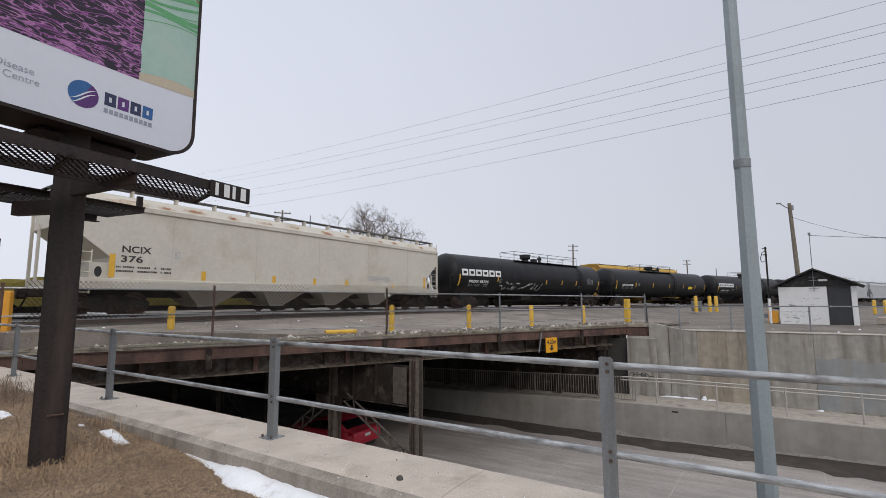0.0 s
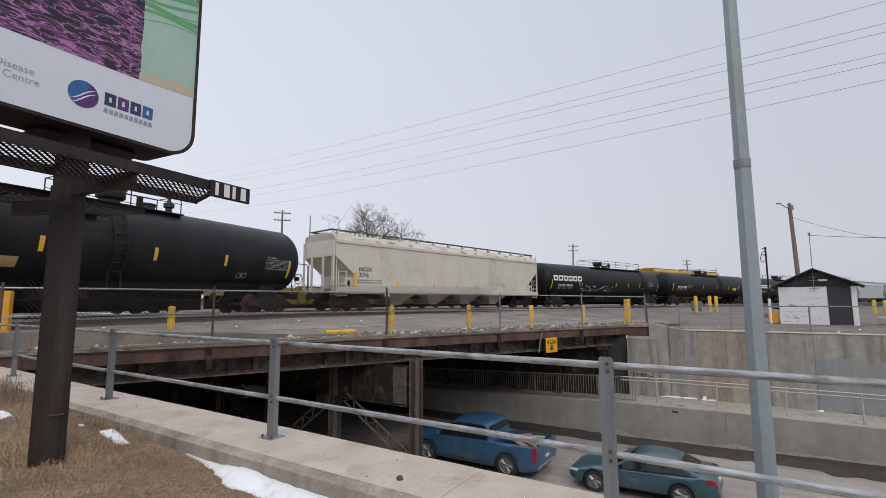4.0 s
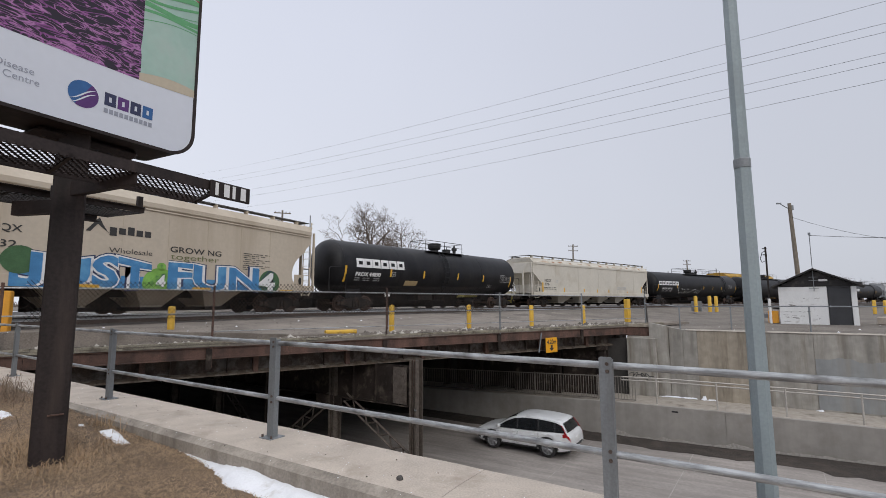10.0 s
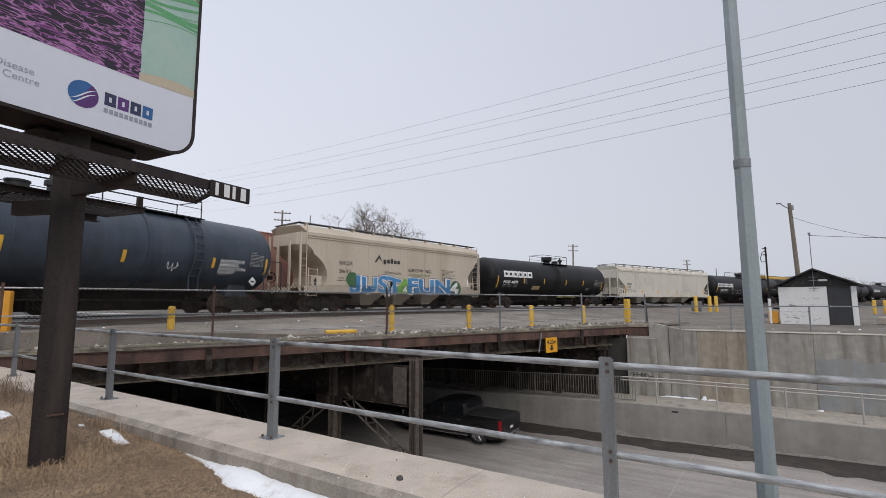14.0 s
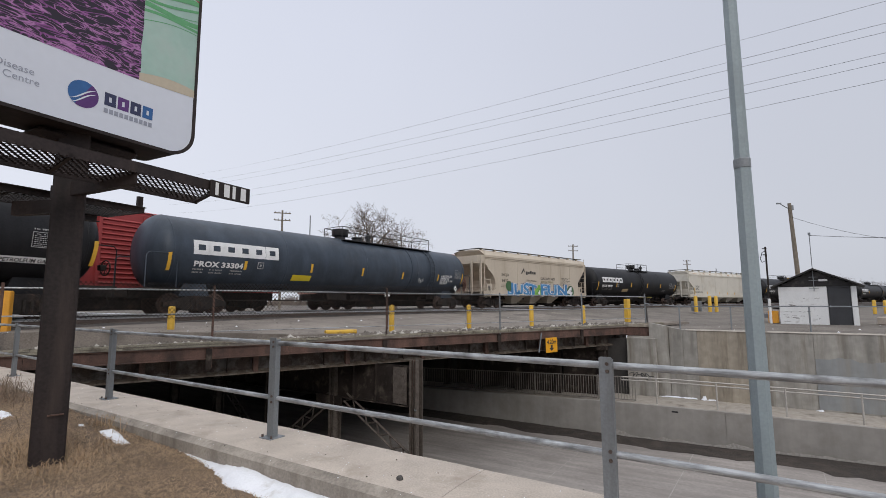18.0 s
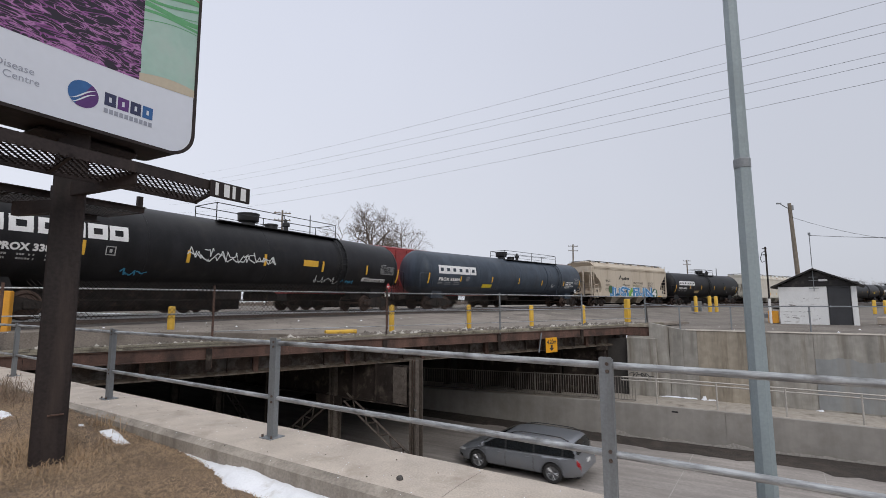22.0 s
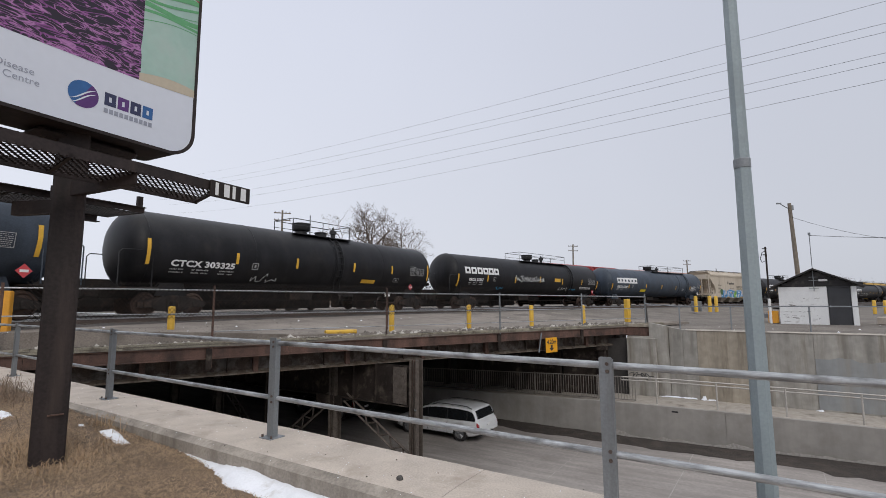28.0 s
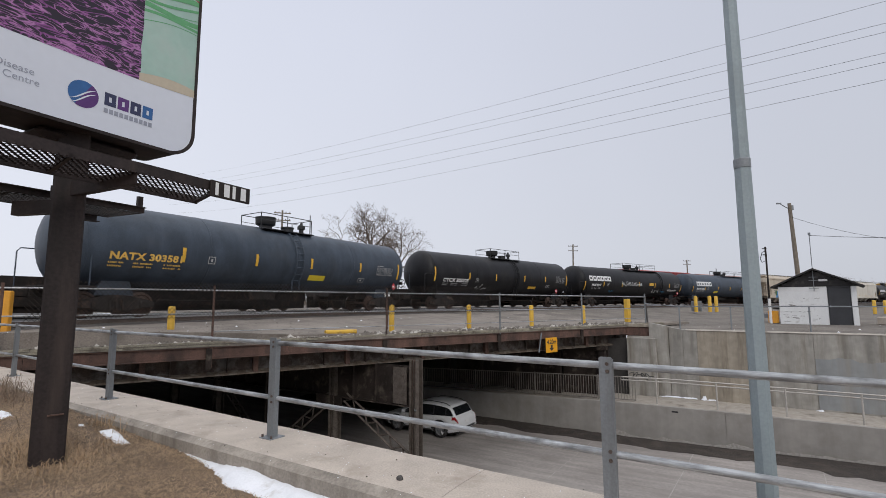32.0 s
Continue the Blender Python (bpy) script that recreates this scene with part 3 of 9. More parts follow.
# fascia channel
for a, b in ((D0, -1.0), (-0.99, 3.2), (3.22, 9.0), (9.02, 14.2), (14.22, 19.2), (19.22, 25.5)):
    g = Geo()
    m = Matrix(((EX, -EY, 0, AX), (EY, EX, 0, AY), (0, 0, 1, 0), (0, 0, 0, 1)))
    g.box(a, 0.05, -0.16, b, 0.075, 0.165, 0.0, m)
    g.box(a, 0.0, 0.135, b, 0.09, 0.165, 0.004, m)
    g.box(a, 0.0, -0.19, b, 0.09, -0.162, 0.004, m)
    part("fascia_channel", g, M_RUST, bridge, "", smooth=False)
rnd = random.Random(31)
for z0_, z1_, out_ in ((0.195, 0.245, -0.022), (0.255, 0.318, -0.045)):
    d = D0
    while d < D1 + 0.9:
        e = min(d + rnd.uniform(0.7, 2.6), D1 + 1.0)
        dz, dy = rnd.uniform(-0.012, 0.012), rnd.uniform(-0.02, 0.02)
        g = Geo()
        n_ = max(2, int((e - d) / 0.18))
        vs = []
        for i in range(n_ + 1):
            q = d + 0.01 + (e - d - 0.02) * i / n_
            w1, w2 = 0.018 * noise.noise((q * 4, z0_ * 30, 1)), 0.014 * noise.noise((q * 7, z0_ * 30, 6))
            vs += [br(q, out_ + dy + w1, z0_ + dz), br(q, out_ + dy + w1, z1_ + dz + w2), br(q, 0.16, z1_ + dz + w2), br(q, 0.16, z0_ + dz)]
        g.add(vs, [(i * 4 + j, i * 4 + 4 + j, i * 4 + 4 + (j + 1) % 4, i * 4 + (j + 1) % 4) for i in range(n_) for j in range(4)] + [(0, 1, 2, 3), tuple(n_ * 4 + j for j in (3, 2, 1, 0))])
        part("edge_board", g, M_LIP, bridge, "crumbling weathered edge course", smooth=False)
        d = e
MB = Matrix(((EX, -EY, 0, AX), (EY, EX, 0, AY), (0, 0, 1, 0), (0, 0, 0, 1)))
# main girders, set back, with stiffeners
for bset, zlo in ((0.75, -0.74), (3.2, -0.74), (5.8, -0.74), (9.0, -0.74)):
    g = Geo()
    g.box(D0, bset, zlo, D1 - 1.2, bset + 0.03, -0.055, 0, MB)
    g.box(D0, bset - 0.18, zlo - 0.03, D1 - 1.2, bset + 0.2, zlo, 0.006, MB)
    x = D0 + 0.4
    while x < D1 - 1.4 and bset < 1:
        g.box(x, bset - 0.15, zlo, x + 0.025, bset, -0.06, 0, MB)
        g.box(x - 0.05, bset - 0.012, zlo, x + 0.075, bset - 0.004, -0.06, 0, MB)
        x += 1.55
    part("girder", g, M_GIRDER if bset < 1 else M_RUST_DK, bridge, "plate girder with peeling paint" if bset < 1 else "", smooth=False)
# scaling bottom flange of the front girder, rust-eaten along its edge
g = Geo()
k_ = 150
vs = []
for i in range(k_ + 1):
    d = D0 + (D1 - 1.2 - D0) * i / k_
    e = 0.03 * noise.noise((d * 3.1, 0, 4)) + 0.02 * noise.noise((d * 9.0, 0, 2))
    vs += [br(d, 0.53 + e, -0.775), br(d, 0.53 + e, -0.735 + 0.3 * e), br(d, 0.62, -0.70 + 0.5 * e), br(d, 0.742, -0.66 + 0.9 * e)]
g.add(vs, [(i * 4 + j, i * 4 + 4 + j, i * 4 + 5 + j, i * 4 + 1 + j) for i in range(k_) for j in range(3)])
part("bottom_flange", g, M_FLANGE, bridge, "rust-eaten pale bottom flange", smooth=False)
x = D0 + 1.17
while x < D1 - 2:
    g = Geo()
    g.box(x, 0.55, -0.72, x + 0.16, 0.742, -0.06, 0.01, MB)
    part("stiffener", g, M_RUST, bridge, "rust-brown stiffener", smooth=False)
    x += 3.1
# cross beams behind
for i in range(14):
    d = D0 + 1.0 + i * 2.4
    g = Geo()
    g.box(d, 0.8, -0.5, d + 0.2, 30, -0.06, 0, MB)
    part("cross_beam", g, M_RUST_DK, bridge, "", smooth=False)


# median pier: columns, longitudinal plate girder, lattice braces
def along(u0, u1, n0, n1, z0, z1, c=0.0):
    g = Geo()
    m = Matrix(((UX, UY, 0, 0), (UY, -UX, 0, 0), (0, 0, 1, 0), (0, 0, 0, 1)))
    g.box(u0, n0, z0, u1, n1, z1, c, m)
    return g


M_STEEL_PALE = mat("pale_primed_steel", (0.098, 0.080, 0.066), 0.8, 0, 0.35, 6, 40, 0.4, 40, (0.06, 0.043, 0.035), 0.52, 7.0)
MU = Matrix(((UX, UY, 0, 0), (UY, -UX, 0, 0), (0, 0, 1, 0), (0, 0, 0, 1)))
PIER_N = 13.5
for u in (9.86, 13.75, 17.6, 21.5, 25.4):
    g = Geo()
    zt_ = -0.52
    for sg in (-1, 1):
        ua_, ub_ = sorted((u + sg * 0.085, u + sg * 0.155))
        g.box(ua_, PIER_N - 0.20, -5.0, ub_, PIER_N - 0.02, zt_, 0.004, MU)
    g.box(u - 0.155, PIER_N + 0.175, -5.0, u + 0.155, PIER_N + 0.20, zt_, 0, MU)
    g.box(u - 0.012, PIER_N - 0.175, -5.0, u + 0.012, PIER_N + 0.175, zt_, 0, MU)
    for z in [-4.6 + 0.32 * i for i in range(12)]:
        g.box(u - 0.15, PIER_N - 0.212, z, u - 0.10, PIER_N - 0.2, z + 0.05, 0, MU)
        g.box(u + 0.10, PIER_N - 0.212, z, u + 0.15, PIER_N - 0.2, z + 0.05, 0, MU)
    col_ = part("column", g, M_STEEL_PALE, bridge, "weathered riveted steel column", smooth=False)
    g = Geo()
    g.box(u - 0.084, PIER_N - 0.12, -5.0, u + 0.084, PIER_N - 0.10, zt_, 0, MU)
    part("web_plate", g, M_RUST, col_, "rusty recessed web plate", smooth=False)
    for zc in (-2.2, -3.9):
        if u < 10:
            g = Geo()
            g.box(u - 0.20, PIER_N - 0.24, zc, u - 0.10, PIER_N - 0.215, zc + 0.05, 0.005, MU)
            part("bracket", g, M_GALV, bridge, "small pale bracket", smooth=False)
g = Geo()
g.box(10.1, PIER_N - 0.02, -2.1, 30, PIER_N + 0.02, -0.76, 0, MU)
g.box(10.1, PIER_N - 0.16, -2.14, 30, PIER_N + 0.16, -2.1, 0.004, MU)
for i in range(12):
    u = 10.5 + i * 1.1
    g.box(u, PIER_N - 0.14, -2.1, u + 0.02, PIER_N - 0.02, -0.76, 0, MU)
part("pier_girder", g, M_RUST_DK, bridge, "deep riveted plate girder", smooth=False)
g = Geo()
g.box(10.15, PIER_N - 0.16, -2.05, 10.75, PIER_N - 0.145, -0.8, 0, MU)
part("lattice_plate", g, M_STEEL_PALE, bridge, "pale pitted cover plate", smooth=False)




def lattice(u0, z0, u1, z1, n):
    g = Geo()
    a, b = Vector(ru(u0, n, z0)), Vector(ru(u1, n, z1))
    d = (b - a)
    L = d.length
    d.normalize()
    side = Vector((0, 0, 1)) - d * d.z
    side.normalize()
    for s in (-0.17, 0.17):
        g.tube([a + side * s, b + side * s], 0.045, 4)
    k = int(L / 0.34)
    for i in range(k):
        p, q = a + d * (L * i / k), a + d * (L * (i + 1) / k)
        sg = 0.17 if i % 2 else -0.17
        g.tube([p + side * sg, q - side * sg], 0.028, 4, False)
    return g


for ua, za, ub, zb in ((13.15, -2.12, 9.0, -4.52), (13.9, -2.15, 17.4, -4.75), (21.3, -2.15, 17.8, -4.75)):
    part("lattice_brace", lattice(ua, za, ub, zb, PIER_N - 0.05), M_STEEL_PALE, bridge, "pale riveted lattice brace", smooth=False)
g = Geo()
g.box(13.2, PIER_N - 0.2, -2.55, 14.6, PIER_N - 0.17, -2.1, 0, MU)
part("gusset", g, M_RUST_DK, bridge, "", smooth=False)
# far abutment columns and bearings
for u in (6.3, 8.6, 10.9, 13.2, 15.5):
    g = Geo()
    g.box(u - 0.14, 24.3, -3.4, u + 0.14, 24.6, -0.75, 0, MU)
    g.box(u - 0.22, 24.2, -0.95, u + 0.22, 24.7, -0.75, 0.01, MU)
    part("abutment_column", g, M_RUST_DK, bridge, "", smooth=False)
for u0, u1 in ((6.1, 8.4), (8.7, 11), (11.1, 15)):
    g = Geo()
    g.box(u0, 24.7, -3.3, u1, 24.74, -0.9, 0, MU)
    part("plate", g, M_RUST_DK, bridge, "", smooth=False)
g = Geo()
g.box(3.92, 25.2, -3.5, 5.28, 25.9, -0.34, 0.02, MU)
part("bridge_seat", g, M_CONC_WALL, bridge, "pale concrete bridge seat with graffiti", smooth=False)
g = Geo()
scribble = []
for i in range(110):
    q = i / 109
    scribble.append(ru(5.16 - 1.0 * q + 0.08 * math.cos(34 * q + 1.5 * math.sin(7 * q)), 25.19, -2.18 + (0.10 + 0.07 * math.sin(11 * q)) * math.sin(34 * q) + 0.03 * math.sin(5 * q)))
g.tube(scribble, 0.017, 4)
g.tube([ru(5.2, 25.19, -2.42), ru(4.8, 25.19, -2.38), ru(4.1, 25.19, -2.44)], 0.014, 4)
part("graffiti", g, M_MARK_BLACK, bridge, "black scrawled graffiti")

g = Geo()
g.box(4.22, 25.62, -0.26, 6.4, 25.84, 0.18, 0.004, MU)
part("end_beam", g, M_RUST, bridge, "rusty end beam over the seat", smooth=False)
g = Geo()
g.box(4.22, 25.56, 0.182, 6.4, 25.9, 0.33, 0.012, MU)
part("end_lip", g, M_CONC_TAN, bridge, "", smooth=False)

# crumbling rubble along the deck edge
M_CHUNK = mat("pale_broken_concrete", (0.47, 0.44, 0.40), 0.9, 0, 0.2, 6, 40, 0.3, 50)
random.seed(5)


def rubble(count, size, spread, big):
    g = Geo()
    for i in range(count):
        d = D0 + 8 + (D1 - D0 - 8) * random.random()
        if noise.noise((d * 0.55, 0, 8)) < random.uniform(-0.5, 0.35):
            continue
        b = 0.10 + spread * random.random() ** 1.6
        r = size * (0.3 + random.random() ** 2.2)
        if random.random() < big:
            r *= 1.8
        x, y, _ = br(d, b)
        vs = []
        for (a, c, e) in ((1, 0, 0), (-1, 0, 0), (0, 1, 0), (0, -1, 0), (0, 0, 1), (0, 0, -1)):
            q = r * (0.6 + 0.7 * random.random())
            vs.append((x + a * q * 1.3, y + c * q * 1.3, 0.325 + e * q * 0.85))
        g.add(vs, [(0, 2, 4), (2, 1, 4), (1, 3, 4), (3, 0, 4), (2, 0, 5), (1, 2, 5), (3, 1, 5), (0, 3, 5)])
    return g


solid("rubble", rubble(2600, 0.07, 0.95, 0.08), M_GRAVEL, "grey-brown rubble on the crumbling deck edge", "rubble", kind="stuff", smooth=False)
solid("rubble", rubble(900, 0.058, 0.7, 0.22), M_CHUNK, "pale broken concrete chunks on the deck edge", "rubble", kind="stuff", smooth=False)

# ------------------------------------------------------------------ tracks
def rail_line(off, s0, s1, w, z0, z1, step=2.0):
    g = Geo()
    n = int((s1 - s0) / step)
    vs = []
    for i in range(n + 1):
        s = s0 + (s1 - s0) * i / n
        a, b = on_track(s, off - w / 2), on_track(s, off + w / 2)
        vs += [(*a, z0), (*a, z1), (*b, z1), (*b, z0)]
    g.add(vs, [(i * 4 + j, i * 4 + 4 + j, i * 4 + 4 + (j + 1) % 4, i * 4 + (j + 1) % 4) for i in range(n) for j in range(4)])
    return g


def bed(off, label):
    tr = thing("railway_track", label, "track", kind="structure")
    g = Geo()
    vs = []
    for i in range(86):
        s = -32 + i * 4
        for o, z in ((-2.3, 0.45), (-1.5, 0.79), (1.5, 0.79), (2.4, 0.45)):
            vs.append((*on_track(s, off + o), z + 0.02 * noise.noise((s, o, 0))))
    g.add(vs, [(i * 4 + j, i * 4 + 4 + j, i * 4 + 5 + j, i * 4 + 1 + j) for i in range(85) for j in range(3)])
    part("ballast", g, M_BALLAST, tr, "dark grey ballast")
    for sd in (-0.755, 0.755):
        g = rail_line(off + sd, -32, 300, 0.07, 0.80, 0.93)
        g.merge(rail_line(off + sd, -32, 300, 0.14, 0.79, 0.82))
        r = part("rail", g, M_RAIL, tr, "rusty rail", smooth=False)
        part("rail_head", rail_line(off + sd, -32, 300, 0.07, 0.932, 0.97), M_RAIL_TOP, r, "polished rail head", smooth=False)
    g = Geo()
    g.box(-0.11, -1.3, -0.1, 0.11, 1.3, 0.055, 0.01)
    me = g.mesh("tie")
    me.materials.append(M_WOOD_DK)
    for i in range(70):
        s = -18 + i * 0.9
        x, y = on_track(s, off)
        t = new("tie", me)
        t.parent = tr
        t.matrix_basis = pose(x, y, 0.76, 0, 0, 90 - math.degrees(heading(s)))
    return tr


bed(0.0, "curved main track on dark ballast with polished rails")
bed(-4.6, "second track on dark ballast behind the train")

# ------------------------------------------------------------------ freight train
MESHES = {}


def cached(key, fn, material, smooth=True):
    if key not in MESHES:
        me = fn().mesh(key, smooth)
        me.materials.append(material)
        MESHES[key] = me
    return MESHES[key]


def g_truck():
    g = Geo()
    for y in (-1.0, 1.0):
        out = [(-1.25, 0.55), (-1.25, 0.36), (-0.75, 0.34), (-0.35, 0.20), (0.35, 0.20), (0.75, 0.34), (1.25, 0.36), (1.25, 0.55), (0.7, 0.70), (0.3, 0.78), (-0.3, 0.78), (-0.7, 0.70)]
        g.extrude(out, y - 0.07, y + 0.07)
        for x in (-0.9, 0.9):
            g.box(x - 0.16, y - 0.13, 0.33, x + 0.16, y + 0.13, 0.6, 0.03)
        for x in (-0.2, 0, 0.2):
            g.tube([(x, y * 1.1, 0.26), (x, y * 1.1, 0.62)], 0.055, 6)
    g.box(-0.2, -1.1, 0.5, 0.2, 1.1, 0.8, 0.04)
    return g


def g_wheelset():
    g = Geo()
    for sd in (-1, 1):
        y = sd * 0.755
        prof = [(y - sd * 0.055, 0.46), (y - sd * 0.03, 0.455), (y - sd * 0.022, 0.425), (y + sd * 0.07, 0.42), (y + sd * 0.07, 0.36), (y + sd * 0.02, 0.33), (y + sd * 0.02, 0.14), (y + sd * 0.08, 0.11), (y + sd * 0.24, 0.09)]
        g.lathe(prof, 20, 'y')
    g.tube([(0, -0.75, 0), (0, 0.75, 0)], 0.08, 10)
    return g


def g_coupler():
    g = Geo()
    g.box(0, -0.12, 0.72, 0.55, 0.12, 0.98, 0.03)
    g.box(0.45, -0.19, 0.66, 0.72, 0.19, 1.04, 0.06)
    g.tube([(0.3, -0.5, 0.75), (0.45, -0.45, 0.4), (0.75, -0.3, 0.28)], 0.03, 6)
    return g


def g_brake_wheel():
    g = Geo()
    pts = [(0, 0.26 * math.cos(2 * math.pi * i / 16), 0.26 * math.sin(2 * math.pi * i / 16)) for i in range(17)]
    g.tube(pts, 0.022, 6, False)
    for i in range(4):
        a = math.pi * i / 4
        g.tube([(0.02, 0.26 * math.cos(a), 0.26 * math.sin(a)), (0.02, -0.26 * math.cos(a), -0.26 * math.sin(a))], 0.014, 5)
    g.box(0.0, -0.1, -0.1, 0.22, 0.1, 0.1, 0.03)
    return g


WHEELSETS = []


def running_gear(car, half, centre):
    for sd in (-1, 1):
        tr = part("truck", cached("truck", g_truck, M_UNDER), None, car, m=pose(sd * centre, 0, 0))
        for ax in (-0.9, 0.9):
            w = part("wheelset", cached("wheelset", g_wheelset, M_WHEEL), None, tr, m=pose(ax, 0, 0.455))
            WHEELSETS.append(w)
        part("coupler", cached("coupler", g_coupler, M_UNDER), None, car, m=pose(sd * (half - 0.75), 0, 0, 0, 0, 0 if sd > 0 else 180))


MARK_DX = [0.0]
PLACES = []           # pairs that stretch the places of marks along a car


def along_car(x):
    x += MARK_DX[0]
    if not PLACES:
        return x
    for (a, p), (b, q) in zip(PLACES[:-1], PLACES[1:]):
        if a <= x <= b:
            return p + (q - p) * (x - a) / (b - a)
    a, p = PLACES[0] if x < PLACES[0][0] else PLACES[-1]
    return x - a + p


def wrap(me_or_geo, R, zc, x0, phi0):
    """Bends flat artwork round the near flank of a tank: its left foot comes to x0 and the angle phi0."""
    x0 = along_car(x0)
    if isinstance(me_or_geo, Geo):
        me_or_geo.v = [(x0 + p[0], -(R + p[2]) * math.cos(phi0 + p[1] / R), zc + (R + p[2]) * math.sin(phi0 + p[1] / R)) for p in me_or_geo.v]
    else:
        for v in me_or_geo.vertices:
            x, y, z = v.co
            a = phi0 + y / R
            v.co = (x0 + x, -(R + 0.012) * math.cos(a), zc + (R + 0.012) * math.sin(a))
    return me_or_geo


def patch(w, h, z=0.012, k=4):
    """A flat patch of w by h, cut for bending."""
    g = Geo()
    g.grid(lambda a, b: (a * w, b * h, z), 1, k)
    return g


def ring_block(w, h, z=0.012):
    """A plain block with a slot in its middle."""
    g = Geo()
    t = h * 0.30
    for (a, b, c, d) in ((0, 0, w, t), (0, h - t, w, h), (0, t, t * 1.05, h - t), (w - t * 1.05, t, w, h - t)):
        g.add([(a, b, z), (c, b, z), (c, (b + d) / 2, z), (c, d, z), (a, d, z), (a, (b + d) / 2, z)], [(0, 1, 2, 5), (5, 2, 3, 4)])
    return g


def dashes(w, h, seed, spans, z=0.013):
    """A line of small broken marks, w long, in the given spans."""
    rnd = random.Random(seed)
    g = Geo()
    for a, b in spans:
        x = a * w
        while x < b * w - 0.02:
            q = min(x + rnd.uniform(0.025, 0.06), b * w)
            if rnd.random() < 0.9:
                g.add([(x, 0, z), (q, 0, z), (q, h * rnd.uniform(0.75, 1.0), z), (x, h, z)], [(0, 1, 2, 3)])
            x = q + 0.016
    return g


def ring_box(w, h, z=0.013, t=0.03):
    """A thin square frame with a mark in its middle."""
    g = Geo()
    for a, b, c, d in ((0, 0, w, t), (0, h - t, w, h), (0, t, t, h - t), (w - t, t, w, h - t)):
        g.add([(a, b, z), (c, b, z), (c, d, z), (a, d, z)], [(0, 1, 2, 3)])
    if w < 0.7:
        g.add([(w * 0.36, h * 0.3, z), (w * 0.64, h * 0.3, z), (w * 0.64, h * 0.68, z), (w * 0.36, h * 0.68, z)], [(0, 1, 2, 3)])
    return g


def scrawl(seed, w, h, n, z=0.014, t=0.03):
    """A loose spray-painted scribble of w by h, as flat strokes."""
    rnd = random.Random(seed)
    g = Geo()
    x = 0.0
    step = w / n
    prev = (0, h * 0.5)
    for i in range(n):
        pts = [prev]
        for j in range(3):
            pts.append((x + step * (j + 1) / 3 + rnd.uniform(-0.3, 0.3) * step, h * rnd.random()))
        for a, b in zip(pts[:-1], pts[1:]):
            dx, dy = b[0] - a[0], b[1] - a[1]
            L = math.hypot(dx, dy) or 1
            nx, ny = -dy / L * t / 2, dx / L * t / 2
            g.add([(a[0] + nx, a[1] + ny, z), (a[0] - nx, a[1] - ny, z), (b[0] - nx, b[1] - ny, z), (b[0] + nx, b[1] + ny, z)], [(0, 1, 2, 3)])
        x += step
        prev = pts[-1] if rnd.random() < 0.6 else (x, h * rnd.random())
    return g


TANK_R, TANK_ZC = 1.53, 2.55


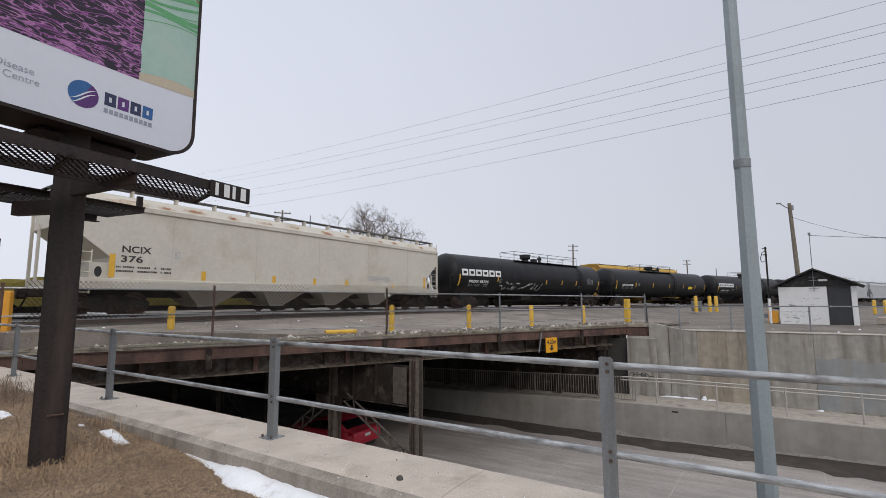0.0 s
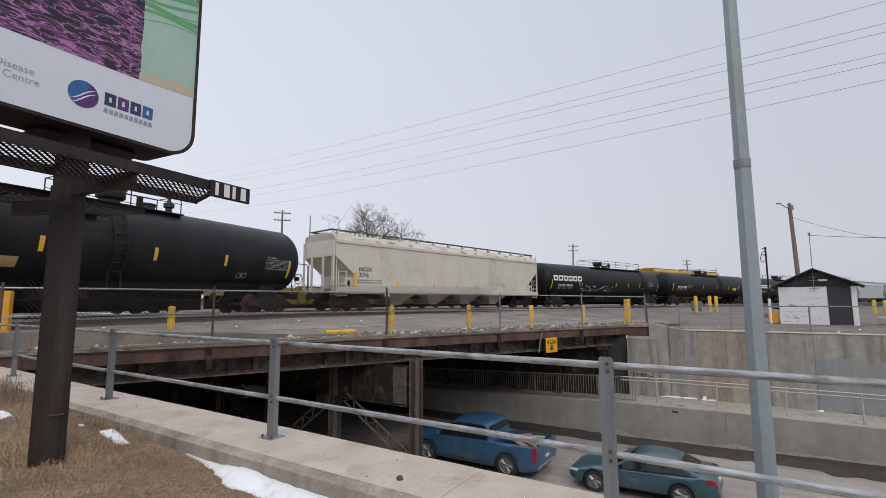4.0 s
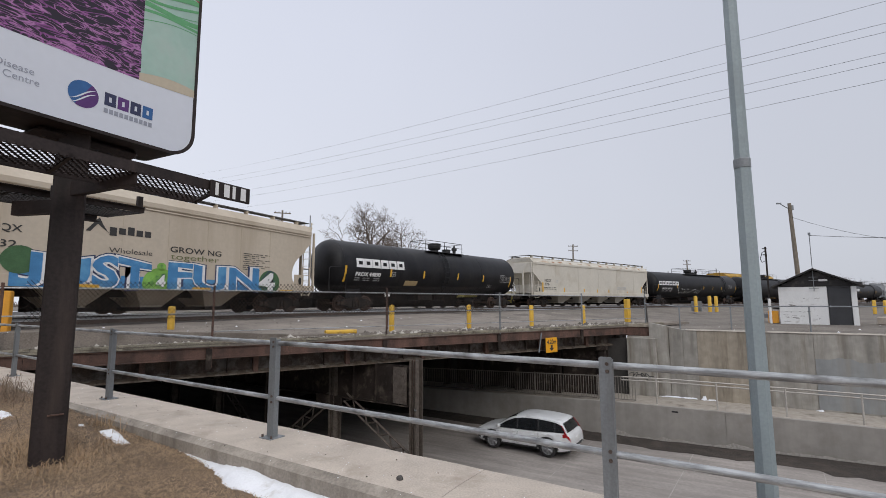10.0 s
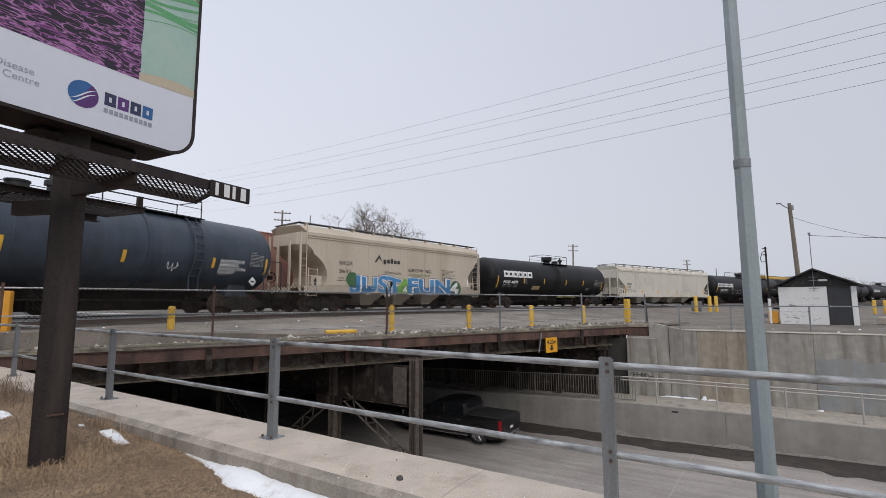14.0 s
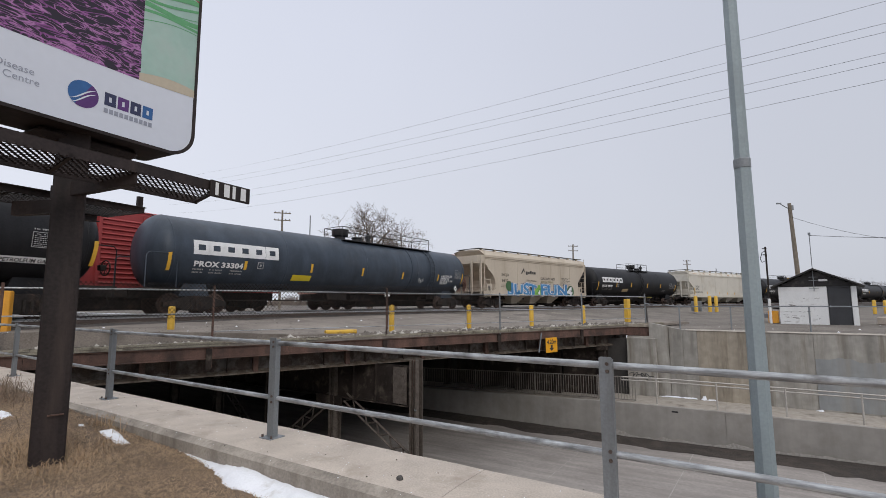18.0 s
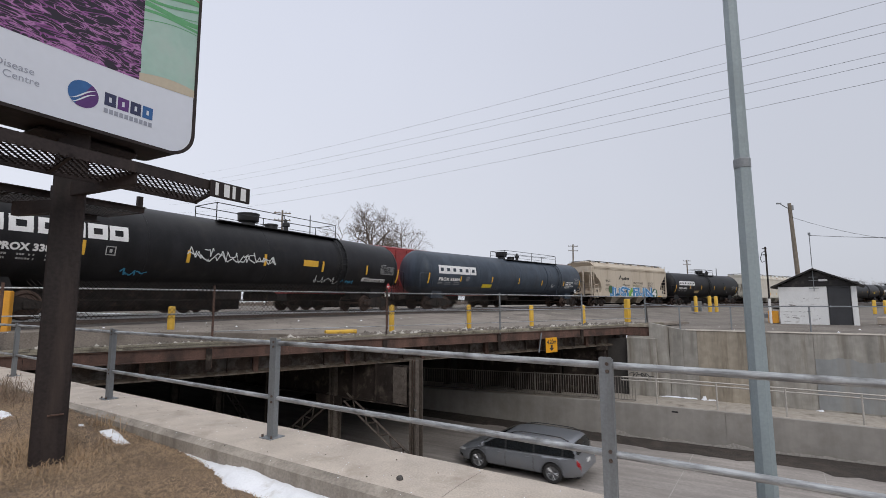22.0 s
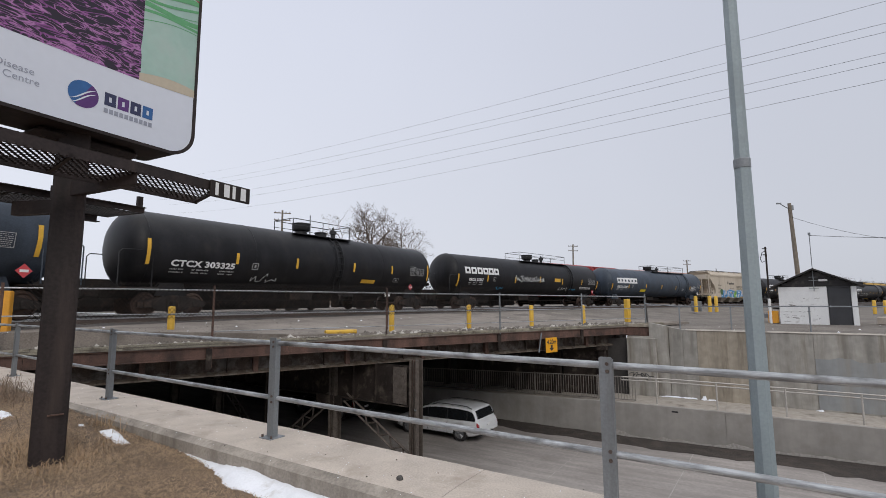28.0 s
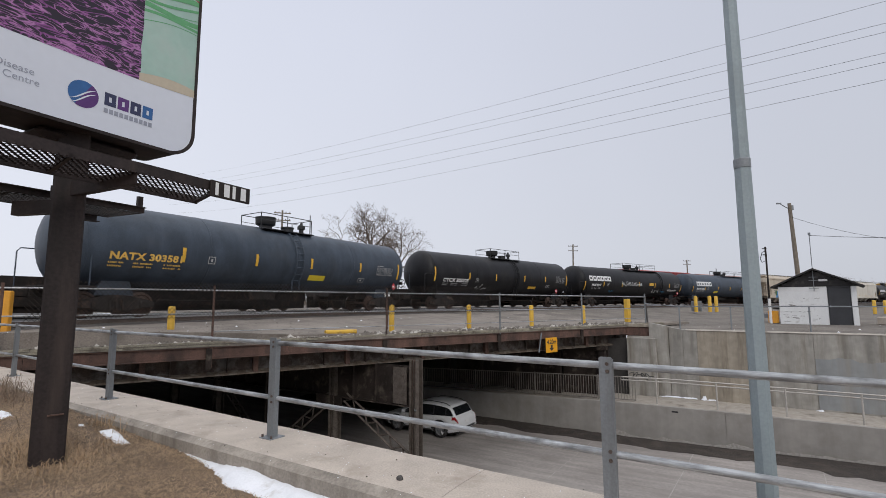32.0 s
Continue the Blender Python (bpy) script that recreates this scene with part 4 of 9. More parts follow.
def tank_car(label, length, paint, marks, dome=0.3, deck=(-1.0, 2.8), ladder=1.4, logo=None, number=None, number_mat=None, ring=None, R=TANK_R, zc=TANK_ZC, bars=True):
    car = thing("tank_car", label, "tank car", group="cars of the freight train")
    half = length / 2
    dome, deck, ladder = along_car(dome), (along_car(deck[0]), along_car(deck[1])), along_car(ladder)
    tl = half - 0.95
    hd = 0.80
    g = Geo()
    prof = [(-tl + hd * (1 - math.cos(math.pi / 2 * i / 9)), max(0.02, R * math.sin(math.pi / 2 * i / 9))) for i in range(10)]
    body = prof + [(-tl + hd + 0.05, R)] + [(x, R) for x in (-tl * 0.45, tl * 0.0, tl * 0.45)] + [(-p[0], p[1]) for p in reversed(prof)]
    g.lathe(body, 48, 'x')
    g.move(pose(0, 0, zc))
    shell = part("tank_shell", g, paint, car)
    # weld rings
    for x in (-tl + hd, -tl * 0.45, 0.35, tl * 0.45, tl - hd):
        g = Geo()
        g.lathe([(x - 0.03, R), (x - 0.02, R + 0.008), (x + 0.02, R + 0.008), (x + 0.03, R)], 48, 'x', False)
        g.move(pose(0, 0, zc))
        part("weld_seam", g, paint, shell)
    # saddles, sill stubs and end platforms
    for sd in (-1, 1):
        g = Geo()
        cx = sd * (half - 2.9)
        g.extrude([(-0.62, 0.78), (0.62, 0.78), (0.4, 1.4), (-0.4, 1.4)], -0.85, 0.85)
        g.move(pose(cx, 0, 0))
        part("saddle", g, paint, car, smooth=False)
        g = Geo()
        x0, x1 = sorted((sd * (half - 4.4), sd * (half - 0.75)))
        g.box(x0, -0.22, 0.7, x1, 0.22, 1.05, 0.02)
        part("stub_sill", g, M_UNDER, car, smooth=False)
        g = Geo()
        x0, x1 = sorted((sd * (half - 2.1), sd * (half - 0.72)))
        g.box(x0, -1.5, 1.02, x1, 1.5, 1.08, 0.01)
        part("end_platform", g, M_UNDER, car, smooth=False)
        xe, xi = sd * (half - 0.8), sd * (half - 1.9)
        for y in (-1.45, 1.45):
            g = Geo()
            g.tube([(xi, y, 1.06), (xi, y, 2.30), (xi + sd * 0.10, y, 2.42), (xe - sd * 0.10, y, 2.42), (xe, y, 2.30), (xe, y, 1.06)], 0.022, 6)
            part("handrail", g, paint, car, "bent pipe handrail")
    part("brake_wheel", cached("brake_wheel", g_brake_wheel, M_UNDER), None, car, m=pose(half - 0.70, -0.75, 1.72, 0, 0, 180))
    # bottom rig: valve box and brake cylinder
    g = Geo()
    g.box(-1.6, -0.5, 0.62, -0.2, 0.5, 1.04, 0.05)
    g.tube([(0.6, 0.3, 0.8), (2.2, 0.3, 0.8)], 0.22, 12)
    g.tube([(-half + 4.6, -0.35, 0.62), (half - 4.6, -0.35, 0.62)], 0.03, 6)
    part("brake_gear", g, M_UNDER, car)
    # dome housing and fittings platform
    top = zc + R
    g = Geo()
    g.lathe([(top - 0.12, 0.30), (top + 0.12, 0.30), (top + 0.17, 0.44), (top + 0.20, 0.46), (top + 0.48, 0.47), (top + 0.50, 0.50), (top + 0.54, 0.49), (top + 0.56, 0.40)], 20, 'z')
    g.move(pose(dome, 0, 0))
    part("dome_housing", g, M_BLACK, car, "round black valve housing")
    g = Geo()
    g.lathe([(top - 0.05, 0.3), (top + 0.14, 0.3), (top + 0.16, 0.33), (top + 0.22, 0.33), (top + 0.25, 0.2)], 16, 'z')
    g.move(pose(dome + 1.3, 0, 0))
    part("manway", g, M_BLACK, car)
    g = Geo()
    g.lathe([(top - 0.05, 0.12), (top + 0.22, 0.12), (top + 0.24, 0.20), (top + 0.40, 0.20), (top + 0.46, 0.08), (top + 0.60, 0.06)], 12, 'z')
    g.move(pose(dome + 2.2, 0, 0))
    part("vent_valve", g, M_BLACK, car, "small black vent valve")
    g = Geo()
    d0, d1 = deck
    for y in (-0.75, 0.75):
        g.box(d0, y - 0.22, top - 0.16, d1, y + 0.22, top - 0.12, 0)
        for x in (d0, (d0 + d1) / 2, d1):
            g.tube([(x, y, top - 0.3), (x, y, top + 0.62)], 0.022, 5)
        g.tube([(d0, y, top + 0.62), (d1, y, top + 0.62)], 0.02, 5)
        g.tube([(d0, y, top + 0.3), (d1, y, top + 0.3)], 0.014, 5)
    for x in (d0, d1):
        g.tube([(x, -0.75, top + 0.62), (x, 0.75, top + 0.62)], 0.02, 5)
    part("top_platform", g, M_BLACK, car, "thin railed platform round the dome")
    # ladder on the near flank
    g = Geo()
    for x in (ladder, ladder + 0.42):
        pts = []
        for i in range(10):
            a = radians(62 - 100 * i / 9)
            pts.append((x, -(R + 0.08) * math.cos(a), zc + (R + 0.08) * math.sin(a)))
        pts.append((x, pts[-1][1], 1.0))
        g.tube(pts, 0.03, 5)
    for i in range(9):
        a = radians(58 - 96 * i / 8)
        y, z = -(R + 0.08) * math.cos(a), zc + (R + 0.08) * math.sin(a)
        g.tube([(ladder, y, z), (ladder + 0.42, y, z)], 0.02, 5)
    part("ladder", g, paint, car)
    if ring is not None:
        g = Geo()
        g.lathe([(ring - 0.09, R), (ring - 0.08, R + 0.03), (ring + 0.08, R + 0.03), (ring + 0.09, R)], 48, 'x', False)
        g.move(pose(0, 0, zc))
        part("strap", g, paint, car)
    # reflective strips
    for x, lo, hi in marks:
        part("reflector_strip", wrap(patch(0.13, (hi - lo) * R, k=6), R, zc, x, lo), M_MARK_YELLOW, car, "yellow reflective strip")
    if logo is not None:
        x0, x1, lo, hi = logo
        w = (x1 - x0) / 6
        for i in range(6):
            part("logo_block", wrap(ring_block(w * 0.91, (hi - lo) * R * 1.08), R, zc, x0 + i * w, lo), M_MARK_WHITE, car, "plain white block of a painted emblem")
    if number is not None:
        body, x0, x1, lo, size = number
        me = text_mesh(body, size * 1.12, 0.014, 1.05, 4)
        xs = [v.co.x for v in me.vertices]
        k = (x1 - x0) / max(xs)
        for v in me.vertices:
            v.co.x *= k
        wrap(me, R, zc, x0, lo)
        part("car_number", me, number_mat or M_MARK_WHITE, car)
        for r in range(2):
            part("data_line", wrap(dashes(x1 - x0, 0.062, r + len(body), ((0.0, 0.20), (0.32, 0.58), (0.74, 1.0))), R, zc, x0, lo - (0.16 + 0.13 * r) / R), M_MARK_DIM if number_mat is None else number_mat, car, "small stencilled line")
        part("stencil_box", wrap(ring_box(0.30, 0.30), R, zc, x1 + 1.05, lo + 0.02), M_MARK_DIM, car, "small stencilled square")
    running_gear(car, half, half - 2.9)
    return car


def flank(car, kind, x0, phi, w, h, material, label, R=TANK_R, zc=TANK_ZC):
    part(kind, wrap(patch(w, h), R, zc, x0, radians(phi)), material, car, label)


def words(car, body, x0, x1, phi, size, material, R=TANK_R, zc=TANK_ZC, bold=0.004):
    me = text_mesh(body, size, bold, 1.0, 4)
    k = (x1 - x0) / max(v.co.x for v in me.vertices)
    for v in me.vertices:
        v.co.x *= k
    part("stencil", wrap(me, R, zc, x0, radians(phi)), material, car)


def spray(car, seed, x0, phi, w, h, n, material, label, t=0.035, R=TANK_R, zc=TANK_ZC):
    g = scrawl(seed, w, h, n, t=t)
    part("graffiti", wrap(g, R, zc, x0, radians(phi)), material, car, label)


def data_panel(car, x0, phi, w, h, R=TANK_R, zc=TANK_ZC):
    """A stencilled table: thin frame and rows of broken marks."""
    f = ring_box(w, h, 0.014, 0.018)
    for r in range(7):
        for seg in dashes(w * 0.92, h * 0.055, r * 7 + int(w * 10), ((0.0, 0.34), (0.38, 0.66), (0.70, 1.0)), 0.014).quads():
            f.add([(p[0] + w * 0.04, p[1] + h * (0.08 + 0.125 * r), p[2]) for p in seg], [(0, 1, 2, 3)])
    part("data_panel", wrap(f, R, zc, x0, radians(phi)), M_MARK_DIM, car, "stencilled inspection table")
    part("data_line", wrap(dashes(w * 0.4, 0.05, 3, ((0.0, 1.0),)), R, zc, x0 + 0.03, radians(phi) + (h + 0.06) / R), M_MARK_DIM, car, "small stencilled line")
    part("stencil_box", wrap(ring_box(0.50, 0.25, 0.014, 0.025), R, zc, x0 - 1.45, radians(phi) - 0.50 / R), M_MARK_DIM, car, "stencilled test box")


def upright_placard(car, x, material, label):
    g = Geo()
    g.extrude([(x, 1.24), (x + 0.21, 1.45), (x, 1.66), (x - 0.21, 1.45)], -1.36, -1.345)
    p = part("hazard_placard", g, material, car, label, False)
    g = Geo()
    g.box(x - 0.11, -1.366, 1.41, x + 0.11, -1.361, 1.49)
    part("placard_bar", g, M_MARK_WHITE if material is not M_MARK_WHITE else M_MARK_BLACK, p, "", False)
    g = Geo()
    g.tube([(x, -1.34, 1.45), (x, -0.9, 1.3)], 0.02, 5)
    part("placard_bracket", g, M_UNDER, p)


def strips(*rows):
    return [(x, radians(lo), radians(hi)) for x, lo, hi in rows]


M_SPRAY_WHITE = mat("white_spray_paint", (0.6, 0.62, 0.62), 0.8, 0, 0.15, 8, 40, 0)
M_SPRAY_BLUE = mat("blue_spray_paint", (0.05, 0.25, 0.42), 0.8, 0, 0.15, 8, 40, 0)
M_SPRAY_SKY = mat("sky_blue_spray_paint", (0.06, 0.215, 0.44), 0.8, 0, 0.2, 3, 40, 0, stain=(0.11, 0.31, 0.52), stain_amount=0.5, stain_scale=1.5)
M_SPRAY_DARK = mat("dark_green_spray_paint", (0.055, 0.125, 0.055), 0.8, 0, 0.2, 3, 40, 0)
M_SPRAY_GREEN = mat("green_spray_paint", (0.20, 0.42, 0.08), 0.8, 0, 0.2, 3, 40, 0, stain=(0.05, 0.16, 0.05), stain_amount=0.4, stain_scale=2.5)
M_RED_P = mat("red_placard", (0.55, 0.06, 0.07), 0.5, 0, 0.1, 5, 40, 0)
M_PLACARD = mat("yellow_placard", (0.72, 0.55, 0.03), 0.5, 0, 0.05, 5, 40, 0)
M_PLATE_TAN = mat("tan_plate", (0.40, 0.30, 0.16), 0.6, 0, 0.15, 6, 40, 0)

TRAIN = []            # thing, rear and front end along the train


def enter(car, c0, c1):
    TRAIN.append((car, c0, c1))
    return car


# far leading cars
car = enter(tank_car("black tank car with white emblem blocks ahead in the train", 25.0, M_TANK_BLACK, strips((-10.3, -30, 0), (-5, -18, 0), (0, -18, 0), (6, -18, 0)), 0.4, (-2.2, 5.5), 4.6, (-10.0, -5.6, radians(-5), radians(12))), 79.1, 104.1)
car = enter(tank_car("black tank car with a short white emblem", 24.0, M_TANK_BLACK, strips((-10.2, -30, 0), (-5, -18, 0), (1.3, -18, 0), (6, -18, 0)), 0.4, (-2.2, 5.5), 4.6, (-9.9, -5.6, radians(-5), radians(12)), ("PROX 7531", -9.3, -7, radians(-26), 0.2)), 55.1, 79.1)
car = enter(tank_car("dark grey-black tank car with small white numbers", 23.8, M_TANK_BLACK, strips((-10.2, -28, 6), (-6.5, -18, 0), (-2.9, -18, 0), (0.85, -18, 0), (4.3, -18, 0), (7.25, -18, 0), (10.0, -30, 4)), -1.0, (-4.2, 2.6), 2.0, None, ("GATX 21078", -9.1, -7.0, radians(-14), 0.24)), 31.3, 55.1)
flank(car, "placard", 5.6, -22, 1.0, 0.34, M_PLACARD, "yellow placard")
MARK_DX[0] = -0.45
PLACES[:] = [(-9.685, -10.15), (-5.685, -5.87), (0.915, 0.75), (5.755, 5.71)]
car = enter(tank_car("black tank car with white emblem and white scrawled graffiti", 23.8, M_TANK_BLACK, strips((-9.3, -34, -2), (-5.3, -19, -3), (1.3, -21, -6), (3.74, -21, -6), (6.14, -21, -6), (10.4, -34, -2)), 0.35, (-2.2, 7.6), 6.9, (-9.05, -4.85, radians(-5.2), radians(11.5)), ("PROX 95176", -8.3, -6.1, radians(-24), 0.24)), 7.5, 31.3)
spray(car, 3, -4.9, -46, 5.6, 0.75, 11, M_SPRAY_WHITE, "white spray-painted scrawl", 0.06)
data_panel(car, 8.2, -14, 1.1, 0.42)
MARK_DX[0] = -0.38
PLACES[:] = [(-8.695, -8.265), (-6.955, -6.795), (-5.065, -4.935), (-2.165, -2.065), (1.435, 1.355), (8.085, 7.955)]
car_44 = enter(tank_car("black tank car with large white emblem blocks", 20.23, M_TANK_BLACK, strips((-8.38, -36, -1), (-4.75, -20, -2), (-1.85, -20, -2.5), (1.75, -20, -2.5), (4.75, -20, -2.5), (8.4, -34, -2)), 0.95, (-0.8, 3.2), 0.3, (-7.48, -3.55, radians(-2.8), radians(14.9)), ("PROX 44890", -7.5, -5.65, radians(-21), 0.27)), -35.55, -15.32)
flank(car_44, "placard", -3.35, -41, 1.1, 0.36, M_PLATE_TAN, "tan placard")
data_panel(car_44, 7.0, -20, 1.5, 0.46)
MARK_DX[0] = -0.38
PLACES[:] = [(-10.325, -10.04), (-8.18, -8.23), (-6.695, -6.92), (-3.2, -3.66), (9.885, 9.80)]
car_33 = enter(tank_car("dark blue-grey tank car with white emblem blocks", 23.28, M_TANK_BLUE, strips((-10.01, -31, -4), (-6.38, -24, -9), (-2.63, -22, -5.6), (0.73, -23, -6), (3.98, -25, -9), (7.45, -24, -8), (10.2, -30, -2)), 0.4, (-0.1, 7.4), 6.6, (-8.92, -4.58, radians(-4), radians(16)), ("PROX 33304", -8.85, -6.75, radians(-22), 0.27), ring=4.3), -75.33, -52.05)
flank(car_33, "placard", -3.63, -40, 1.1, 0.32, M_PLACARD, "yellow placard")
for i, (w_, x_) in enumerate((("ANHYDROUS", 7.8), ("AMMONIA", 7.8), ("INHALATION", 7.8), ("HAZARD", 7.8))):
    words(car_33, w_, x_, x_ + 0.13 * len(w_) + 0.1, -14 - 6.0 * i, 0.2, M_MARK_WHITE)
data_panel(car_33, 9.35, -16, 0.75, 0.5)
spray(car_33, 8, 5.6, -34, 0.5, 0.4, 4, M_SPRAY_WHITE, "small white tag", 0.03)
upright_placard(car_33, 9.16, M_MARK_WHITE, "white diamond hazard placard")
MARK_DX[0] = -0.75
PLACES[:] = [(-10.235, -9.95), (-8.4, -7.97), (-7.195, -6.74), (9.715, 10.1)]
car_38 = enter(tank_car("black tank car with white emblem and scrawled graffiti", 23.22, M_TANK_BLACK, strips((-9.55, -36, -1.5), (-6.51, -19.5, -2), (-3.07, -20, -2.5), (0.42, -16, 3), (3.95, -19, 0.6), (7.39, -18, 1), (10.4, -33, -1)), 0.66, (-1.45, 5.65), 5.3, (-8.85, -5.1, radians(0.6), radians(18)), ("PROX 33817", -8.45, -6.85, radians(-19), 0.26), ring=5.5), -98.55, -75.33)
flank(car_38, "placard", 2.71, -11, 0.95, 0.3, M_MARK_YELLOW, "amber placard")
spray(car_38, 25, -3.02, -16, 4.1, 0.55, 13, M_SPRAY_WHITE, "white spray-painted lettering", 0.04)
spray(car_38, 21, -3.07, -17, 4.2, 0.5, 10, M_SPRAY_WHITE, "white spray-painted lettering", 0.045)
spray(car_38, 22, 3.6, -44, 1.7, 0.45, 6, M_SPRAY_WHITE, "white spray-painted tag", 0.03)
spray(car_38, 23, -5.2, -45, 0.85, 0.32, 5, M_SPRAY_BLUE, "blue spray-painted tag", 0.05)
spray(car_38, 24, 5.6, -44, 1.0, 0.3, 5, M_SPRAY_BLUE, "blue spray-painted tag", 0.05)
flank(car_38, "notice", 7.2, -34, 2.1, 0.2, M_MARK_WHITE, "white stencilled notice strip")
words(car_38, "LIQUEFIED PETROLEUM GAS", 7.24, 9.26, -33, 0.17, M_MARK_BLACK, TANK_R + 0.004)
data_panel(car_38, 8.7, -15, 1.3, 0.46)
upright_placard(car_38, 9.32, M_RED_P, "red diamond hazard placard")
MARK_DX[0] = 0.0
PLACES[:] = [(-9.255, -8.58), (-7.1, -6.49), (-5.555, -5.08), (-2.165, -1.99), (4.775, 4.91), (8.315, 8.49)]
car_ct = enter(tank_car("plain black tank car with small white numbers", 20.6, M_TANK_BLACK, strips((-9.32, -24, 12), (-5.62, -15.6, 2), (-2.23, -16, 2), (1.57, -15, 3), (4.71, -13, 4), (8.25, -24.5, 13)), -0.8, (-1.9, 1.95), 0.35, None, ("CTCX 303325", -8.4, -5.8, radians(-24), 0.3), ring=0.9), -119.15, -98.55)
spray(car_ct, 31, -4.6, -47, 1.3, 0.5, 4, M_SPRAY_WHITE, "white spray-painted tag", 0.03)
flank(car_ct, "placard", 2.4, -39, 1.1, 0.24, M_MARK_YELLOW, "amber placard")
data_panel(car_ct, 6.5, -14, 1.4, 0.46)
upright_placard(car_ct, 6.88, M_RED_P, "red diamond hazard placard")
MARK_DX[0] = -0.25
PLACES[:] = [(-6.65, -6.27), (-5.355, -4.92), (-1.845, -1.76), (1.495, 1.36), (8.515, 8.28)]
car_na = enter(tank_car("dark blue-grey tank car with amber numbers", 20.15, M_TANK_BLUE, strips((-5.42, -19, 2), (-1.91, -17, 2.5), (1.43, -15, 4), (5.0, -14, 4.5), (8.45, -26, 10)), -0.25, (-1.1, 2.1), 0.45, None, ("NATX 303581", -7.8, -5.35, radians(-20), 0.31), M_MARK_AMBER), -139.3, -119.15)
flank(car_na, "placard", 1.48, -38, 1.05, 0.3, M_PLACARD, "yellow placard")
data_panel(car_na, 6.5, -18, 1.4, 0.44)
upright_placard(car_na, 7.79, M_RED_P, "red diamond hazard placard")

# ------------------------------------------------------------------ covered hoppers and cars on the second track
M_WALK = mat("dull_grating_steel", (0.13, 0.13, 0.13), 0.7, 0.3, 0.2, 6, 40, 0.2, 40, (0.08, 0.07, 0.065), 0.4, 3.0)


def hopper_car(label, length, paint, a, b, pockets=3, ribs=(), roof_ridge=4.55, eave=3.90, knee=2.85, flush=False, draw_in=0.12, cut=None):
    """A covered hopper: a = half length of the body at the eave, b = half length at the sill; cut: the outline of its ends, from the knee down."""
    car = thing("covered_hopper", label, "hopper car", group="cars of the freight train")
    half = length / 2
    W = 1.55
    sill = 1.32
    # the ends draw in towards the corners
    g = Geo()
    ends = cut or [(a - draw_in, knee), (b + 0.3, sill + 0.72), (b, sill + 0.45), (b, sill)]
    vs = []
    for y, c in ((-W, 0.0), (-W * 0.7, draw_in), (W * 0.7, draw_in), (W, 0.0)):
        side = [(x + c * (1.0 if z > knee - 0.4 else 0.0), z) for x, z in ends]
        loop = [(-a + draw_in - c, eave)] + [(-x, z) for x, z in side] + [(x, z) for x, z in side[::-1]] + [(a - draw_in + c, eave)]
        vs += [(x, y, z) for x, z in loop]
    n = len(vs) // 4
    g.add(vs, [(j * n + i, j * n + n + i, j * n + n + (i + 1) % n, j * n + (i + 1) % n) for j in range(3) for i in range(n)] + [tuple(range(n)), tuple(range(4 * n - 1, 3 * n - 1, -1))])
    part("body", g, paint, car, smooth=False)
    # roof: sloped flanks and a flat crown
    g = Geo()
    vs = []
    for x in (-a, a):
        xi = x - draw_in if x > 0 else x + draw_in
        vs += [(xi, -W - 0.02, eave), (x, -W * 0.86, eave + 0.33), (x, -W * 0.5, eave + 0.45), (x, W * 0.5, eave + 0.45), (x, W * 0.86, eave + 0.33), (xi, W + 0.02, eave)]
    g.add(vs, [(i, i + 6, i + 7, i + 1) for i in range(5)] + [(0, 1, 2, 3, 4, 5), (11, 10, 9, 8, 7, 6)])
    roof = part("roof", g, paint, car, smooth=False)
    # top chord and side sill
    for y in (-W, W):
        s = -1 if y < 0 else 1
        g = Geo()
        y0, y1 = sorted((y - 0.0 * s, y + 0.06 * s))
        g.box(-a + draw_in, y0, eave - 0.16, a - draw_in, y1, eave + 0.02, 0.01)
        part("top_chord", g, paint, car, smooth=False)
        g = Geo()
        y0, y1 = sorted((y - 0.05 * s, y + (0.006 if flush else 0.07) * s))
        g.box(-half + 0.75, y0, sill - 0.34, half - 0.75, y1, sill + 0.02, 0.012)
        part("side_sill", g, paint, car, smooth=False)
    for x in ribs:
        g = Geo()
        g.box(x - 0.02, -W - 0.012, sill, x + 0.02, -W, eave - 0.16)
        part("panel_seam", g, paint, car, smooth=False)
    # slope sheets at the ends, posts, platforms and ladders
    for sd in (-1, 1):
        g = Geo()
        x0, x1 = sorted((sd * (b - 0.3), sd * (half - 0.72)))
        g.box(x0, -W, sill - 0.30, x1, W, sill - 0.22, 0.01)
        part("end_platform", g, paint, car, smooth=False)
        for y in (-W + 0.1, W - 0.1):
            g = Geo()
            g.box(sd * (a - 0.02) - 0.045, y - 0.045, sill - 0.25, sd * (a - 0.02) + 0.045, y + 0.045, eave)
            part("end_post", g, paint, car, smooth=False)
        for y in (-0.55, 0.55):
            g = Geo()
            g.box(sd * (a + 0.03) - 0.03, y - 0.08, sill - 0.25, sd * (a + 0.03) + 0.03, y + 0.08, knee + 0.2)
            part("end_post", g, paint, car, smooth=False)
        g = Geo()
        bx0, bx1 = sorted((sd * (ends[-1][0] - 0.02), sd * (ends[-1][0] + 0.62)))
        g.box(bx0, -W + 0.10, sill - 0.2, bx1, -W + 0.13, sill + 0.55, 0.01)
        plate_ = part("gusset_plate", g, paint, car, smooth=False)
        g = Geo()
        g.extrude([(sd * (ends[-1][0] + 0.36) + 0.11 * math.cos(math.pi * i / 8), sill + 0.24 + 0.18 * math.sin(math.pi * i / 8)) for i in range(16)], -W + 0.094, -W + 0.098)
        part("hand_hole", g, M_BLACK, plate_, "dark hand hole", False)
        g = Geo()
        xe = sd * (half - 0.85)
